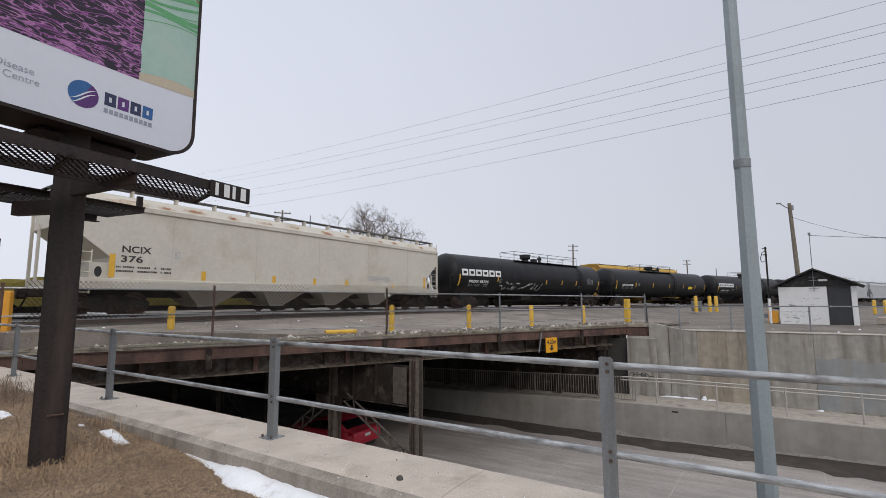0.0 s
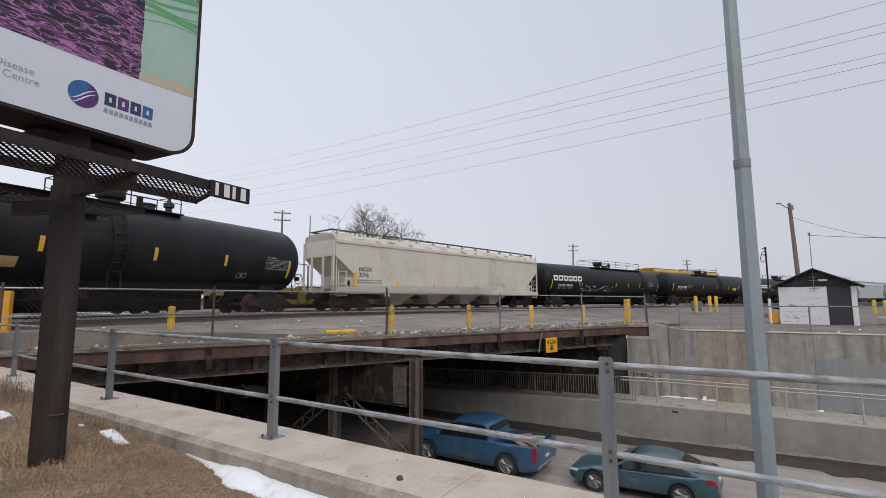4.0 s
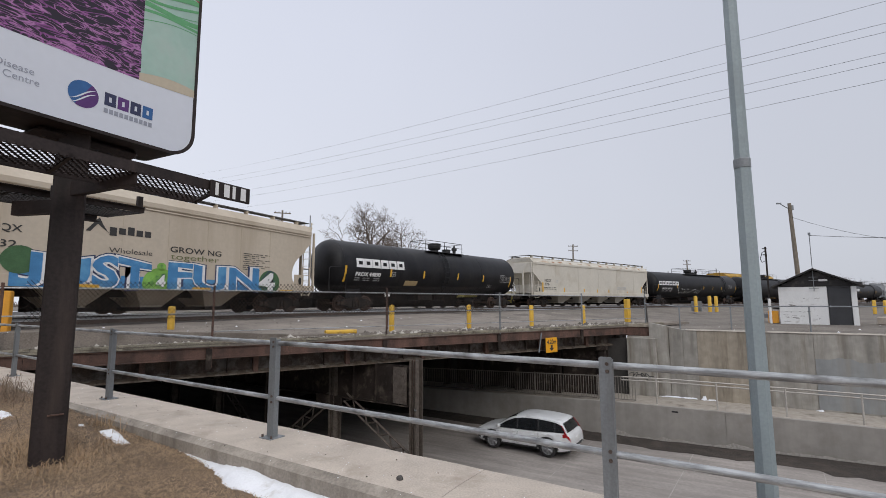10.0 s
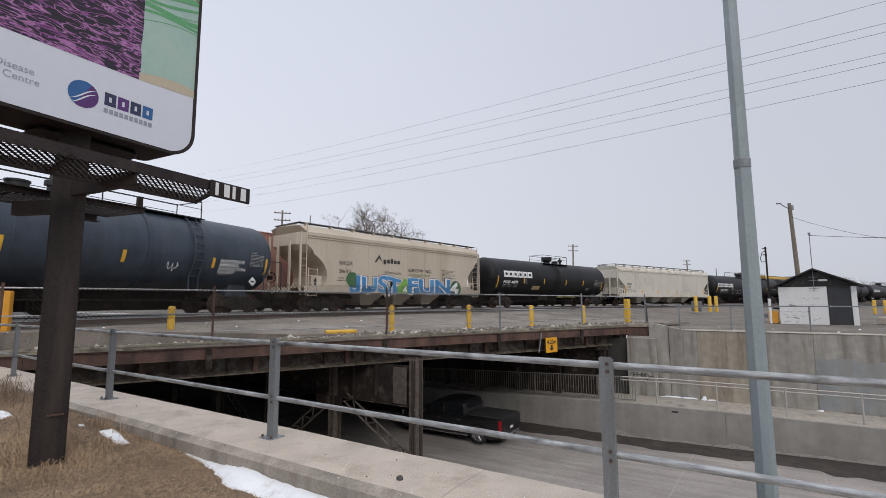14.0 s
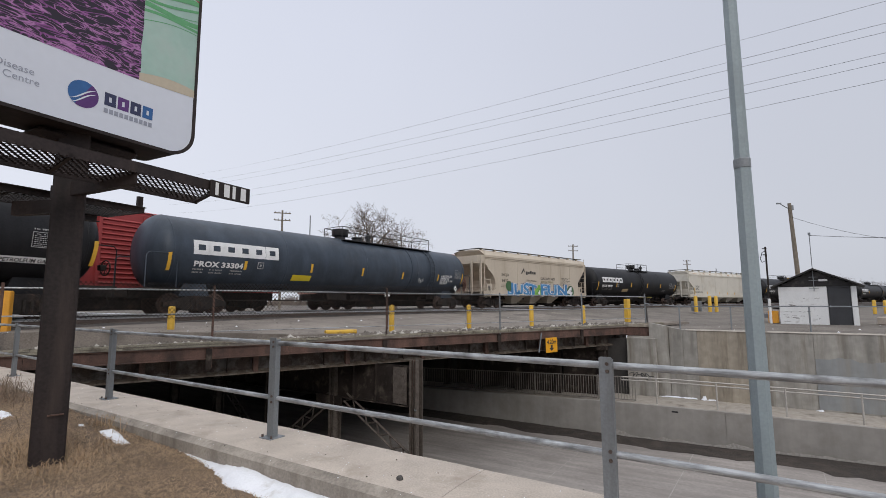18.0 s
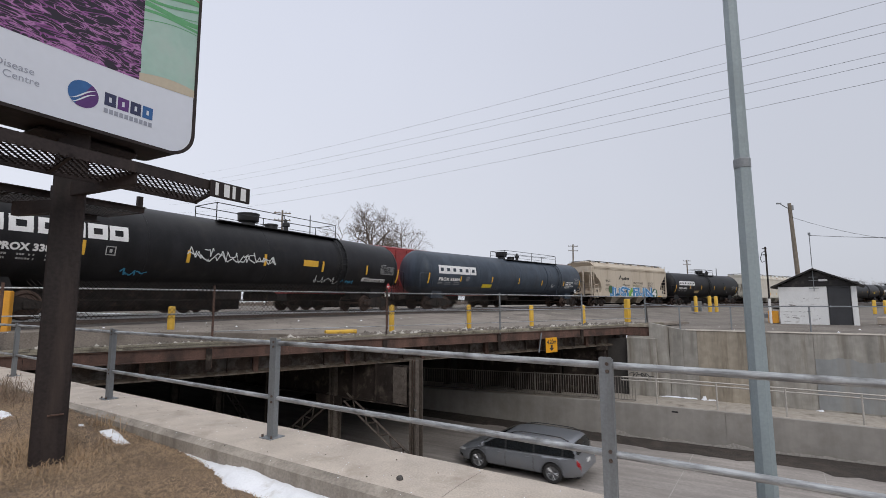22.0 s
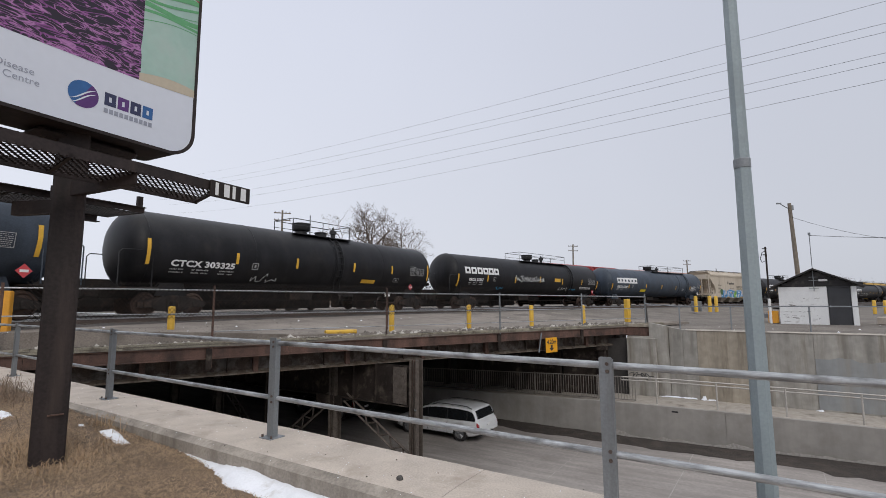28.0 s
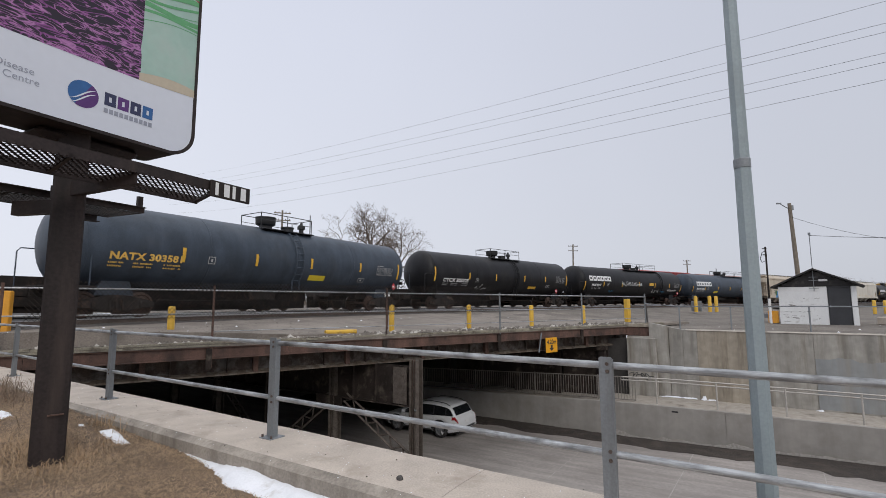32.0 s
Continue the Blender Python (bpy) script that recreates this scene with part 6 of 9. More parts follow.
# ------------------------------------------------------------------ billboard on a steel post
M_ART_PURPLE = mat("printed_purple_tissue", (0.025, 0.012, 0.025), 0.35, 0, 0.2, 2, 40, 0)
nt = M_ART_PURPLE.node_tree
nd, ln = nt.nodes, nt.links
tc = nd.new("ShaderNodeTexCoord")
prev = None
for k_, (rot, sc, tone) in enumerate((((0.3, 0.9, 0.2), (3.0, 3.0, 12.0), (0.30, 0.085, 0.30, 1)), ((0.8, -0.7, 0.5), (3.6, 3.6, 14.0), (0.46, 0.20, 0.44, 1)))):
    mp = nd.new("ShaderNodeMapping")
    mp.inputs["Rotation"].default_value = rot
    mp.inputs["Scale"].default_value = sc
    nz = nd.new("ShaderNodeTexNoise")
    nz.inputs["Scale"].default_value, nz.inputs["Detail"].default_value, nz.inputs["Distortion"].default_value = 0.75, 2.5, 1.4
    rp = nd.new("ShaderNodeValToRGB")
    rp.color_ramp.elements[0].position, rp.color_ramp.elements[0].color = 0.47, (0, 0, 0, 1)
    rp.color_ramp.elements[1].position, rp.color_ramp.elements[1].color = 0.555, (0, 0, 0, 1)
    e_ = rp.color_ramp.elements.new(0.51); e_.color = (1, 1, 1, 1)
    mx = nd.new("ShaderNodeMix"); mx.data_type = 'RGBA'
    mx.inputs[6].default_value = (0.018, 0.010, 0.022, 1)
    mx.inputs[7].default_value = tone
    ln.new(tc.outputs["Object"], mp.inputs[0])
    ln.new(mp.outputs[0], nz.inputs["Vector"])
    ln.new(nz.outputs[0], rp.inputs[0])
    ln.new(rp.outputs[0], mx.inputs[0])
    if prev is not None:
        ln.new(prev, mx.inputs[6])
    prev = mx.outputs[2]
ln.new(prev, nd["Principled BSDF"].inputs["Base Color"])
M_ART_TEAL = mat("printed_sea_green", (0.36, 0.52, 0.45), 0.35, 0, 0.06, 1, 10, 0, stain=(0.42, 0.52, 0.47), stain_amount=0.5, stain_scale=1.0)
M_ART_GREEN = mat("printed_green_wave", (0.12, 0.36, 0.16), 0.35, 0, 0.1, 3, 20, 0)
M_ART_SAND = mat("printed_sand", (0.52, 0.45, 0.34), 0.35, 0, 0.05, 3, 20, 0)
M_ART_RED = mat("printed_red", (0.42, 0.08, 0.08), 0.35, 0, 0.05, 3, 20, 0)
M_LOGO_BLUE = mat("printed_blue", (0.03, 0.12, 0.32), 0.35, 0, 0.1, 3, 20, 0)
M_LOGO_PURPLE = mat("printed_violet", (0.10, 0.03, 0.17), 0.35, 0, 0.1, 3, 20, 0)
M_LOGO_NAVY = mat("printed_navy", (0.03, 0.035, 0.09), 0.35, 0, 0.1, 3, 20, 0)
M_PRINT_GREY = mat("printed_grey", (0.30, 0.32, 0.38), 0.35, 0, 0.1, 3, 20, 0)

SIGN_RZ = 62.998
SM = pose(-4.1446, 5.1357, 0.1455, 0, 0, SIGN_RZ) @ Matrix.Scale(0.901, 4)   # local x along the panel, -y towards the viewer
sign = thing("billboard", "street billboard cabinet with a rounded corner on a dark steel post", "billboard")


def sp(name, g, m, label="", smooth=False, parent=None):
    g.move(SM)
    return part(name, g, m, parent or sign, label, smooth)


def rounded(x0, z0, x1, z1, r, k=8):
    pts = []
    for cx, cz, a0 in ((x1 - r, z0 + r, -90), (x1 - r, z1 - r, 0), (x0 + r, z1 - r, 90), (x0 + r, z0 + r, 180)):
        for i in range(k + 1):
            a = radians(a0 + 90 * i / k)
            pts.append((cx + r * math.cos(a), cz + r * math.sin(a)))
    return pts


g = Geo(); g.extrude(rounded(-1.34, 3.565, 1.315, 7.2, 0.36), -0.345, 0.345)
cabinet = sp("cabinet", g, M_BROWN, "dark metal cabinet")
g = Geo()
ring_o, ring_i = rounded(-1.345, 3.56, 1.32, 7.205, 0.365), rounded(-1.305, 3.60, 1.28, 7.165, 0.33)
n_ = len(ring_o)
g.add([(x, -0.375, z) for x, z in ring_o] + [(x, -0.375, z) for x, z in ring_i] + [(x, -0.34, z) for x, z in ring_o] + [(x, -0.34, z) for x, z in ring_i],
      [(i, (i + 1) % n_, n_ + (i + 1) % n_, n_ + i) for i in range(n_)] + [(i, 2 * n_ + i, 2 * n_ + (i + 1) % n_, (i + 1) % n_) for i in range(n_)] + [(n_ + i, n_ + (i + 1) % n_, 3 * n_ + (i + 1) % n_, 3 * n_ + i) for i in range(n_)])
sp("trim_frame", g, M_BROWN, "dark trim frame")
g = Geo(); g.add([(x, -0.36, z) for x, z in rounded(-1.30, 3.605, 1.275, 7.16, 0.325)], [tuple(range(n_))])
face = sp("poster", g, M_SIGN_WHITE, "printed poster face")
g = Geo()
edge = [(0.50 + 0.03 * noise.noise((0, i * 0.9, 3)), 4.44 + (7.15 - 4.44) * i / 24) for i in range(25)]
g.add([(-1.298, -0.362, 4.40), (0.49, -0.362, 4.44)] + [(x, -0.362, z) for x, z in edge] + [(-1.298, -0.362, 7.15)], [tuple(range(28))])
sp("purple_print", g, M_ART_PURPLE, "purple tissue picture")
g = Geo()
g.add([(0.49, -0.3615, 4.44), (1.299, -0.3615, 4.50), (1.299, -0.3615, 7.0), (0.45, -0.3615, 7.0)], [(0, 1, 2, 3)])
sp("teal_print", g, M_ART_TEAL, "sea-green picture")
g = Geo()
g.grid(lambda a, b: (0.49 + 0.81 * a, -0.363, 4.44 + 0.06 * a + b * (0.10 + 0.05 * math.sin(a * 3))), 10, 1)
sp("sand_print", g, M_ART_SAND, "sandy strip")
for k_ in range(9):
    g = Geo()
    z0_ = 5.30 + 0.085 * k_
    g.grid(lambda a, b: (0.50 + 0.80 * a, -0.363 - 0.0004 * k_, z0_ + 0.16 * a + 0.05 * math.sin(a * 3 + k_) + b * (0.012 + 0.03 * ((k_ * 7) % 3))), 14, 1)
    sp("wave_print", g, M_ART_GREEN, "green brushed streak")
g = Geo(); g.add([(0.98, -0.364, 6.14), (1.299, -0.364, 5.98), (1.299, -0.364, 6.6), (0.9, -0.364, 6.6)], [(0, 1, 2, 3)])
sp("red_print", g, M_ART_RED, "red corner")
# round emblem with two pale sweeps
for half_, m_ in ((0, M_LOGO_BLUE), (1, M_LOGO_PURPLE)):
    g = Geo()
    a0 = radians(60 + 180 * half_)
    g.add([(-0.13 + 0.165 * math.cos(a0 + math.pi * i / 20), -0.363, 3.985 + 0.165 * math.sin(a0 + math.pi * i / 20)) for i in range(21)], [tuple(range(21))])
    sp("emblem", g, m_, "round printed emblem")
for k_ in range(2):
    g = Geo()
    g.grid(lambda a, b: (-0.27 + 0.28 * a, -0.366, 3.955 - 0.05 * k_ + 0.06 * math.sin((a - 0.5) * 3.4) + 0.05 * a + b * 0.022 * math.sin(a * 3.14)), 12, 1)
    sp("emblem_sweep", g, M_SIGN_WHITE, "pale sweep")
for k_, m_ in enumerate((M_LOGO_NAVY, M_LOGO_PURPLE, M_LOGO_NAVY, M_LOGO_BLUE)):
    g = ring_block(0.135, 0.165, 0.0)
    g.v = [(0.10 + 0.155 * k_ + x, -0.363, 3.945 + y) for x, y, z in g.v]
    sp("emblem_block", g, m_, "plain printed block")
for k_ in range(10):
    g = Geo()
    g.add([(0.10 + 0.061 * k_, -0.363, 3.845), (0.147 + 0.061 * k_, -0.363, 3.845), (0.147 + 0.061 * k_, -0.363, 3.905), (0.10 + 0.061 * k_, -0.363, 3.905)], [(0, 1, 2, 3)])
    sp("emblem_bar", g, M_PRINT_GREY, "small grey printed bar")
for body, x1, z, sz in (("Disease", -0.615, 4.00, 0.115), ("n Centre", -0.56, 3.89, 0.115)):
    me = text_mesh(body, sz, 0.0, 1.0, 0, 'RIGHT')
    for v in me.vertices:
        v.co = (x1 + v.co.x, -0.363, z + v.co.y)
    me.transform(SM)
    part("printed_word", me, M_PRINT_GREY, sign)
g = Geo(); g.box(1.345, -0.05, 5.62, 1.42, 0.0, 5.68, 0.008); g.tube([(1.44, -0.025, 5.62), (1.44, -0.025, 5.76)], 0.03, 8)
sp("edge_hook", g, M_BROWN, "small hook")
# post
g = Geo(); g.box(-0.165, -0.165, -0.9, 0.165, 0.165, 3.6, 0.02)
g.move(pose(-0.01, 0.03, 0, 0, 0, -24))
sp("post", g, M_BROWN, "dark brown square steel post", False)
g = Geo(); g.box(-0.05, -0.19, 0.19, 0.1, -0.165, 0.205); g.move(pose(0, 0, 0, 0, 0, -24))
sp("weld_scar", g, M_RUST, "")
g = Geo(); g.box(-0.45, -0.10, 3.44, 0.72, 0.3, 3.563, 0.06)
sp("cradle", g, M_BROWN, "")
# catwalks on both sides with expanded-metal floors
for sd, y_in, y_out, zf, x1_ in ((-1, 0.47, 0.92, 0.04, 1.36), (1, 0.44, 1.26, -0.16, 1.14)):
    for y, z0, z1 in ((y_out, 2.985, 3.125), (y_in, 2.86 if sd < 0 else 2.97, 2.97 if sd < 0 else 3.05)):
        g = Geo()
        ya, yb = sorted((sd * y, sd * (y - 0.012)))
        g.box(-2.6, ya, z0 + zf, x1_, yb, z1 + zf, 0.003)
        yc, yd = sorted((sd * y, sd * (y - 0.06)))
        g.box(-2.6, yc, z1 + zf - 0.012, x1_, yd, z1 + zf, 0.003)
        sp("catwalk_beam", g, M_BROWN)
    for x in (-2.55, -1.3, -0.45, x1_ - 0.03):
        g = Geo()
        z_in = 2.87 if sd < 0 else 2.965
        g.extrude([(sd * y_in, z_in + zf), (sd * y_out, 2.985 + zf), (sd * y_out, 3.03 + zf), (sd * y_in, z_in + 0.05 + zf)], x - 0.02, x + 0.02, 'yz')
        sp("catwalk_arm", g, M_BROWN)
    # expanded metal: slanted strands
    g = Geo()
    px_, py_ = 0.072, 0.034
    y = y_in + 0.02
    row = 0
    while y < y_out - 0.02:
        x = -2.55 + (px_ / 2 if row % 2 else 0)
        while x < x1_ - 0.06:
            for dx in (-1, 1):
                a, b = (x, sd * y), (x + dx * px_ / 2, sd * (y + py_))
                t = 0.010 if sd < 0 else 0.014
                za, zb = (2.955, 2.963) if sd > 0 else tuple(2.885 + 0.10 * (abs(q[1]) - y_in) / (y_out - y_in) for q in (a, b))
                g.add([(a[0] - t, a[1], za + zf), (a[0] + t, a[1], za + zf + 0.016), (b[0] + t, b[1], zb + zf + 0.016), (b[0] - t, b[1], zb + zf)], [(0, 1, 2, 3)])
            x += px_
        y += py_
        row += 1
    ob = sp("expanded_floor", g, M_BROWN, "expanded-metal catwalk floor")
    ob["kind"] = "stuff"
    if sd > 0:
        g = Geo(); g.box(x1_ - 0.10, y_in - 0.012, 3.04 + zf, x1_ - 0.03, y_in + 0.04, 3.21 + zf)
        sp("end_stub", g, M_BROWN)
# outrigger channel that carries both catwalks past the post
for a_, b_, hz in ((Vector((0.28, -0.90, 2.985)), Vector((-0.13, 0.14, 2.82)), 0.085), (Vector((-0.08, 0.05, 2.65)), Vector((-0.31, 0.62, 2.635)), 0.085), (Vector((0.30, 0.62, 2.66)), Vector((0.62, 0.62, 2.66)), 0.05)):
    g = Geo()
    d_ = (b_ - a_).normalized()
    n__ = Vector((d_.y, -d_.x, 0)).normalized() * 0.045
    vs = []
    for p_ in (a_, b_):
        for sx_, hz_ in ((-1, -hz), (1, -hz), (1, 0.013 - hz), (-0.75, 0.013 - hz), (-0.75, hz - 0.013), (1, hz - 0.013), (1, hz), (-1, hz)):
            vs.append(p_ + n__ * sx_ + Vector((0, 0, hz_)))
    g.add(vs, [(i, (i + 1) % 8, 8 + (i + 1) % 8, 8 + i) for i in range(8)] + [tuple(range(8)), tuple(range(15, 7, -1))])
    sp("outrigger", g, M_BROWN, "dark steel channel outrigger")
# plate at the end of the catwalk, its figures reduced to bars
g = Geo(); g.box(1.2, -0.96, 2.94, 1.86, -0.925, 3.17, 0.006)
plate = sp("number_plate", g, M_BROWN, "small dark end plate with pale bars")
for k_ in range(4):
    g = Geo()
    g.box(1.27 + 0.14 * k_, -0.966, 2.965, 1.27 + 0.14 * k_ + (0.05 if k_ % 2 == 0 else 0.09), -0.962, 3.145)
    g.move(SM)
    part("bar", g, M_MARK_WHITE, plate, "pale bar", False)

# ------------------------------------------------------------------ old snow, dry grass and stones on the verge
def snow_patch(pts, thick, seed):
    g = Geo()
    cu = sum(p[0] for p in pts) / len(pts)
    cn = sum(p[1] for p in pts) / len(pts)
    n = len(pts)
    rings = 7
    vs = []
    for r in range(rings):
        f = 1 - r / rings
        for i in range(n * 4):
            a, b = pts[(i // 4) % n], pts[(i // 4 + 1) % n]
            w = (i % 4) / 4
            u, nn = a[0] + (b[0] - a[0]) * w, a[1] + (b[1] - a[1]) * w
            wob = 1 + 0.16 * noise.noise((u * 6, nn * 6, seed)) + 0.22 * noise.noise((u * 19, nn * 19, seed))
            u, nn = cu + (u - cu) * f * wob, cn + (nn - cn) * f * (wob if nn < 2.9 else 1)
            x, y, _ = ru(u, nn)
            z = verge_h(u, nn) - 0.015 + thick * (1 - f ** 2.2) * (0.8 + 0.5 * noise.noise((u * 4, nn * 4, seed + 2))) + (0.0 if f < 1 else -0.03)
            vs.append((x, y, z + 0.01 * noise.noise((u * 20, nn * 20, 3))))
    m = n * 4
    fs = [(r * m + i, r * m + (i + 1) % m, (r + 1) * m + (i + 1) % m, (r + 1) * m + i) for r in range(rings - 1) for i in range(m)]
    fs.append(tuple((rings - 1) * m + i for i in range(m)))
    g.add(vs, fs)
    return g


for i, (pts, th) in enumerate((([(7.05, 2.78), (7.1, 2.94), (6.8, 2.93), (6.5, 2.88), (6.1, 2.80), (6.25, 2.70), (6.6, 2.72), (6.8, 2.74)], 0.06),
                               ([(9.3, 2.42), (8.9, 2.46), (8.55, 2.4), (8.5, 2.24), (9.0, 2.22)], 0.05),
                               ([(7.55, 2.76), (7.4, 2.80), (7.26, 2.76), (7.4, 2.71)], 0.03))):
    solid("snow_patch", snow_patch(pts, th, i), M_SNOW, "patch of melting old snow on the verge", "snow", group="snow on the verge")



def bank_edge(u):
    line = ((0.2, 2.98), (0.9, 2.55), (2.2, 2.42), (2.9, 2.62), (3.45, 2.75), (3.9, 2.77), (4.2, 2.72), (4.42, 2.82), (4.8, 2.90), (5.3, 2.95), (5.8, 2.985))
    for (a, p), (b, q) in zip(line[:-1], line[1:]):
        if u <= b:
            return p + (q - p) * (u - a) / (b - a)
    return 2.985


def bank(a, b):
    u = 0.2 + 5.6 * a
    e = bank_edge(u) + 0.035 * noise.noise((u * 7, 1, 2)) + 0.02 * noise.noise((u * 23, 4, 2))
    e = min(e, 2.98)
    n = e + (2.99 - e) * b
    rise = 0.10 * min(1.0, (2.99 - e) / 0.25) * (1 - (1 - b) ** 2.2) * (1 + 0.25 * noise.noise((u * 2.2, n * 5, 9)))
    return ru(u, n, verge_h(u, n) - 0.012 + rise + 0.006 * noise.noise((u * 14, n * 14, 3)))


g = Geo()
g.grid(bank, 220, 14)
solid("snow_bank", g, M_SNOW, "bank of melting old snow against the coping", "snow", group="snow on the verge")

M_STRAW = mat("dry_straw", (0.43, 0.30, 0.185), 0.9, 0, 0.3, 2, 20, 0, rand=0.0)
M_STRAW2 = mat("grey_straw", (0.21, 0.152, 0.108), 0.9, 0, 0.3, 2, 20, 0)


def blades(count, area, h, seed, lean, width=0.004, flat=1.0):
    rnd = random.Random(seed)
    g = Geo()
    for _ in range(count):
        u, n = area(rnd)
        x, y, _z = ru(u, n)
        z = verge_h(u, n) - 0.006
        a = rnd.uniform(0, 2 * math.pi)
        L = h * rnd.uniform(0.5, 1.2)
        le = lean * rnd.uniform(0.5, 1.3)
        dx, dy = math.cos(a), math.sin(a)
        w = width * rnd.uniform(0.6, 1.4)
        p0 = (x, y, z)
        p1 = (x + dx * L * le * 0.5, y + dy * L * le * 0.5, z + flat * L * (1 - 0.35 * le))
        p2 = (x + dx * L * le, y + dy * L * le, z + flat * L * max(0.12, 1 - 0.75 * le))
        sx, sy = -dy * w, dx * w
        g.add([(p0[0] - sx, p0[1] - sy, p0[2]), (p0[0] + sx, p0[1] + sy, p0[2]), (p1[0] + sx * .8, p1[1] + sy * .8, p1[2]), (p1[0] - sx * .8, p1[1] - sy * .8, p1[2]), p2], [(0, 1, 2, 3), (3, 2, 4)])
    return g


def lawn(r):
    for _ in range(6):
        u, n = r.uniform(2.4, 13.0), r.uniform(0.4, 2.97)
        if noise.noise((u * 1.1, n * 1.6, 11)) + 0.45 * noise.noise((u * 3.5, n * 4.5, 5)) > r.uniform(-1.0, 0.15) + 0.2 * max(0.0, n - 2.2):
            break
    return u, n


solid("dry_grass", blades(120000, lawn, 0.075, 2, 1.3, 0.0024, 0.42), M_STRAW, "matted dry straw-coloured grass", "grass", kind="stuff", smooth=False)
solid("dry_grass", blades(80000, lawn, 0.07, 3, 1.3, 0.0026, 0.42), M_STRAW2, "grey dead grass among the straw", "grass", kind="stuff", smooth=False)
solid("tall_weeds", blades(1500, lambda r: (r.gauss(6.5, 0.42), r.gauss(2.12, 0.26)), 0.17, 4, 1.1, 0.0024, 0.7), M_STRAW, "tuft of dry weeds round the post", "grass", kind="stuff", smooth=False)
solid("tall_weeds", blades(520, lambda r: (r.gauss(10.6, 0.9), r.gauss(2.72, 0.2)), 0.3, 5, 0.9, 0.003), M_STRAW2, "dry weeds leaning over the coping", "grass", kind="stuff", smooth=False)
solid("tall_weeds", blades(80, lambda r: (r.gauss(6.95, 0.22), r.gauss(2.86, 0.03)), 0.24, 6, 0.75, 0.002), M_STRAW, "dry weeds beside the snow", "grass", kind="stuff", smooth=False)
rnd = random.Random(9)
g = Geo()
for _ in range(260):
    u, n = rnd.uniform(0.2, 11), rnd.uniform(2.95, 3.82)
    r = rnd.uniform(0.002, 0.006)
    x, y, _z = ru(u, n)
    g.add([(x + r, y, 0.004), (x, y + r, 0.004), (x - r, y, 0.004), (x, y - r, 0.004), (x, y, 0.006 + r)], [(0, 1, 4), (1, 2, 4), (2, 3, 4), (3, 0, 4)])
solid("grit", g, M_SNOW, "pale grit scattered on the coping", "grit", kind="stuff", smooth=False)
g = Geo()
for _ in range(80):
    u, n = rnd.uniform(0.2, 11), rnd.uniform(2.95, 3.84)
    r = rnd.uniform(0.003, 0.011)
    x, y, _z = ru(u, n)
    g.add([(x + r, y, 0.003), (x, y + r * 0.7, 0.003), (x - r, y, 0.003), (x, y - r * 0.7, 0.003), (x, y, 0.005 + r * 0.6)], [(0, 1, 4), (1, 2, 4), (2, 3, 4), (3, 0, 4)])
solid("grit", g, M_UNDER, "dark grit and crumbs on the coping", "grit", kind="stuff", smooth=False)
g = Geo()
x, y, _z = ru(2.53, 3.24)
for k_ in range(5):
    f_, z_ = ((0.8, 0.0), (1.0, 0.012), (0.85, 0.024), (0.5, 0.034), (0.05, 0.037))[k_]
    g.v += [(x + 0.030 * f_ * math.cos(a * 0.785) * (1 + 0.2 * math.sin(a * 2.3)), y + 0.022 * f_ * math.sin(a * 0.785), z_ + 0.003 * math.sin(a * 1.7)) for a in range(8)]
g.f += [(k_ * 8 + a, k_ * 8 + (a + 1) % 8, k_ * 8 + 8 + (a + 1) % 8, k_ * 8 + 8 + a) for k_ in range(4) for a in range(8)]
solid("stone", g, mat("dark_grey_stone", (0.075, 0.07, 0.066), 0.9, 0, 0.25, 20, 80, 0.3, 60), "small dark stone lying on the coping", "stone", smooth=False)

# ------------------------------------------------------------------ fence on the bridge
fence = thing("chain_link_fence", "rusty-posted chain-link fence with pipe rails on the bridge edge", "fence")
FB = 0.02
for d, m_, lab in ((-5.5, M_RUST, ""), (-1.5, M_RUST, ""), (3.28, M_RUST, "rust-brown post"), (9.0, M_RUST, "rust-brown post"), (14.25, M_GALV, ""), (19.25, M_GALV, ""), (24.1, M_GALV, "")):
    g = Geo()
    g.tube([br(d, FB, -0.45), br(d, FB, 2.0 if d < 14 else 1.86)], 0.035, 8)
    part("post", g, m_, fence, lab)
    g = Geo()
    g.box(d - 0.14, -0.02, -0.5, d + 0.02, 0.05, 0.12, 0.005, MB)
    part("bracket_plate", g, M_RUST_DK, fence, "", smooth=False)
for z0, z1, d0, d1, r in ((1.87, 1.70, D0, 24.1, 0.024), (1.16, 1.10, D0, 24.1, 0.02), (0.63, 0.59, 3.3, 24.1, 0.014)):
    g = Geo()
    pts = [br(d0 + (d1 - d0) * i / 24, FB, z0 + (z1 - z0) * max(0.0, (d0 + (d1 - d0) * i / 24)) / 24) for i in range(25)]
    g.tube(pts, r, 8)
    part("pipe_rail", g, M_GALV_WORN, fence)
# wire mesh: two sets of slanting strands
g = Geo()
lo, hi, pitch = 1.02, 2.07, 0.11
for sgn in (-1, 1):
    d = -1.05
    while d < 14.3:
        a, b = (d, lo), (d + sgn * (hi - lo) * 0.86, hi)
        if b[0] < -1.05:
            b = (-1.05, lo + (d + 1.05) / 0.86)
        if a[0] > 14.1 or b[0] > 14.1:
            d += pitch
            continue
        g.tube([br(a[0], FB - 0.03, a[1]), br(b[0], FB - 0.03 + 0.003 * sgn, b[1])], 0.0068, 3, False)
        d += pitch
w_ = part("wire_mesh", g, M_UNDER, fence, "woven wire mesh", smooth=False)
w_["kind"] = "stuff"

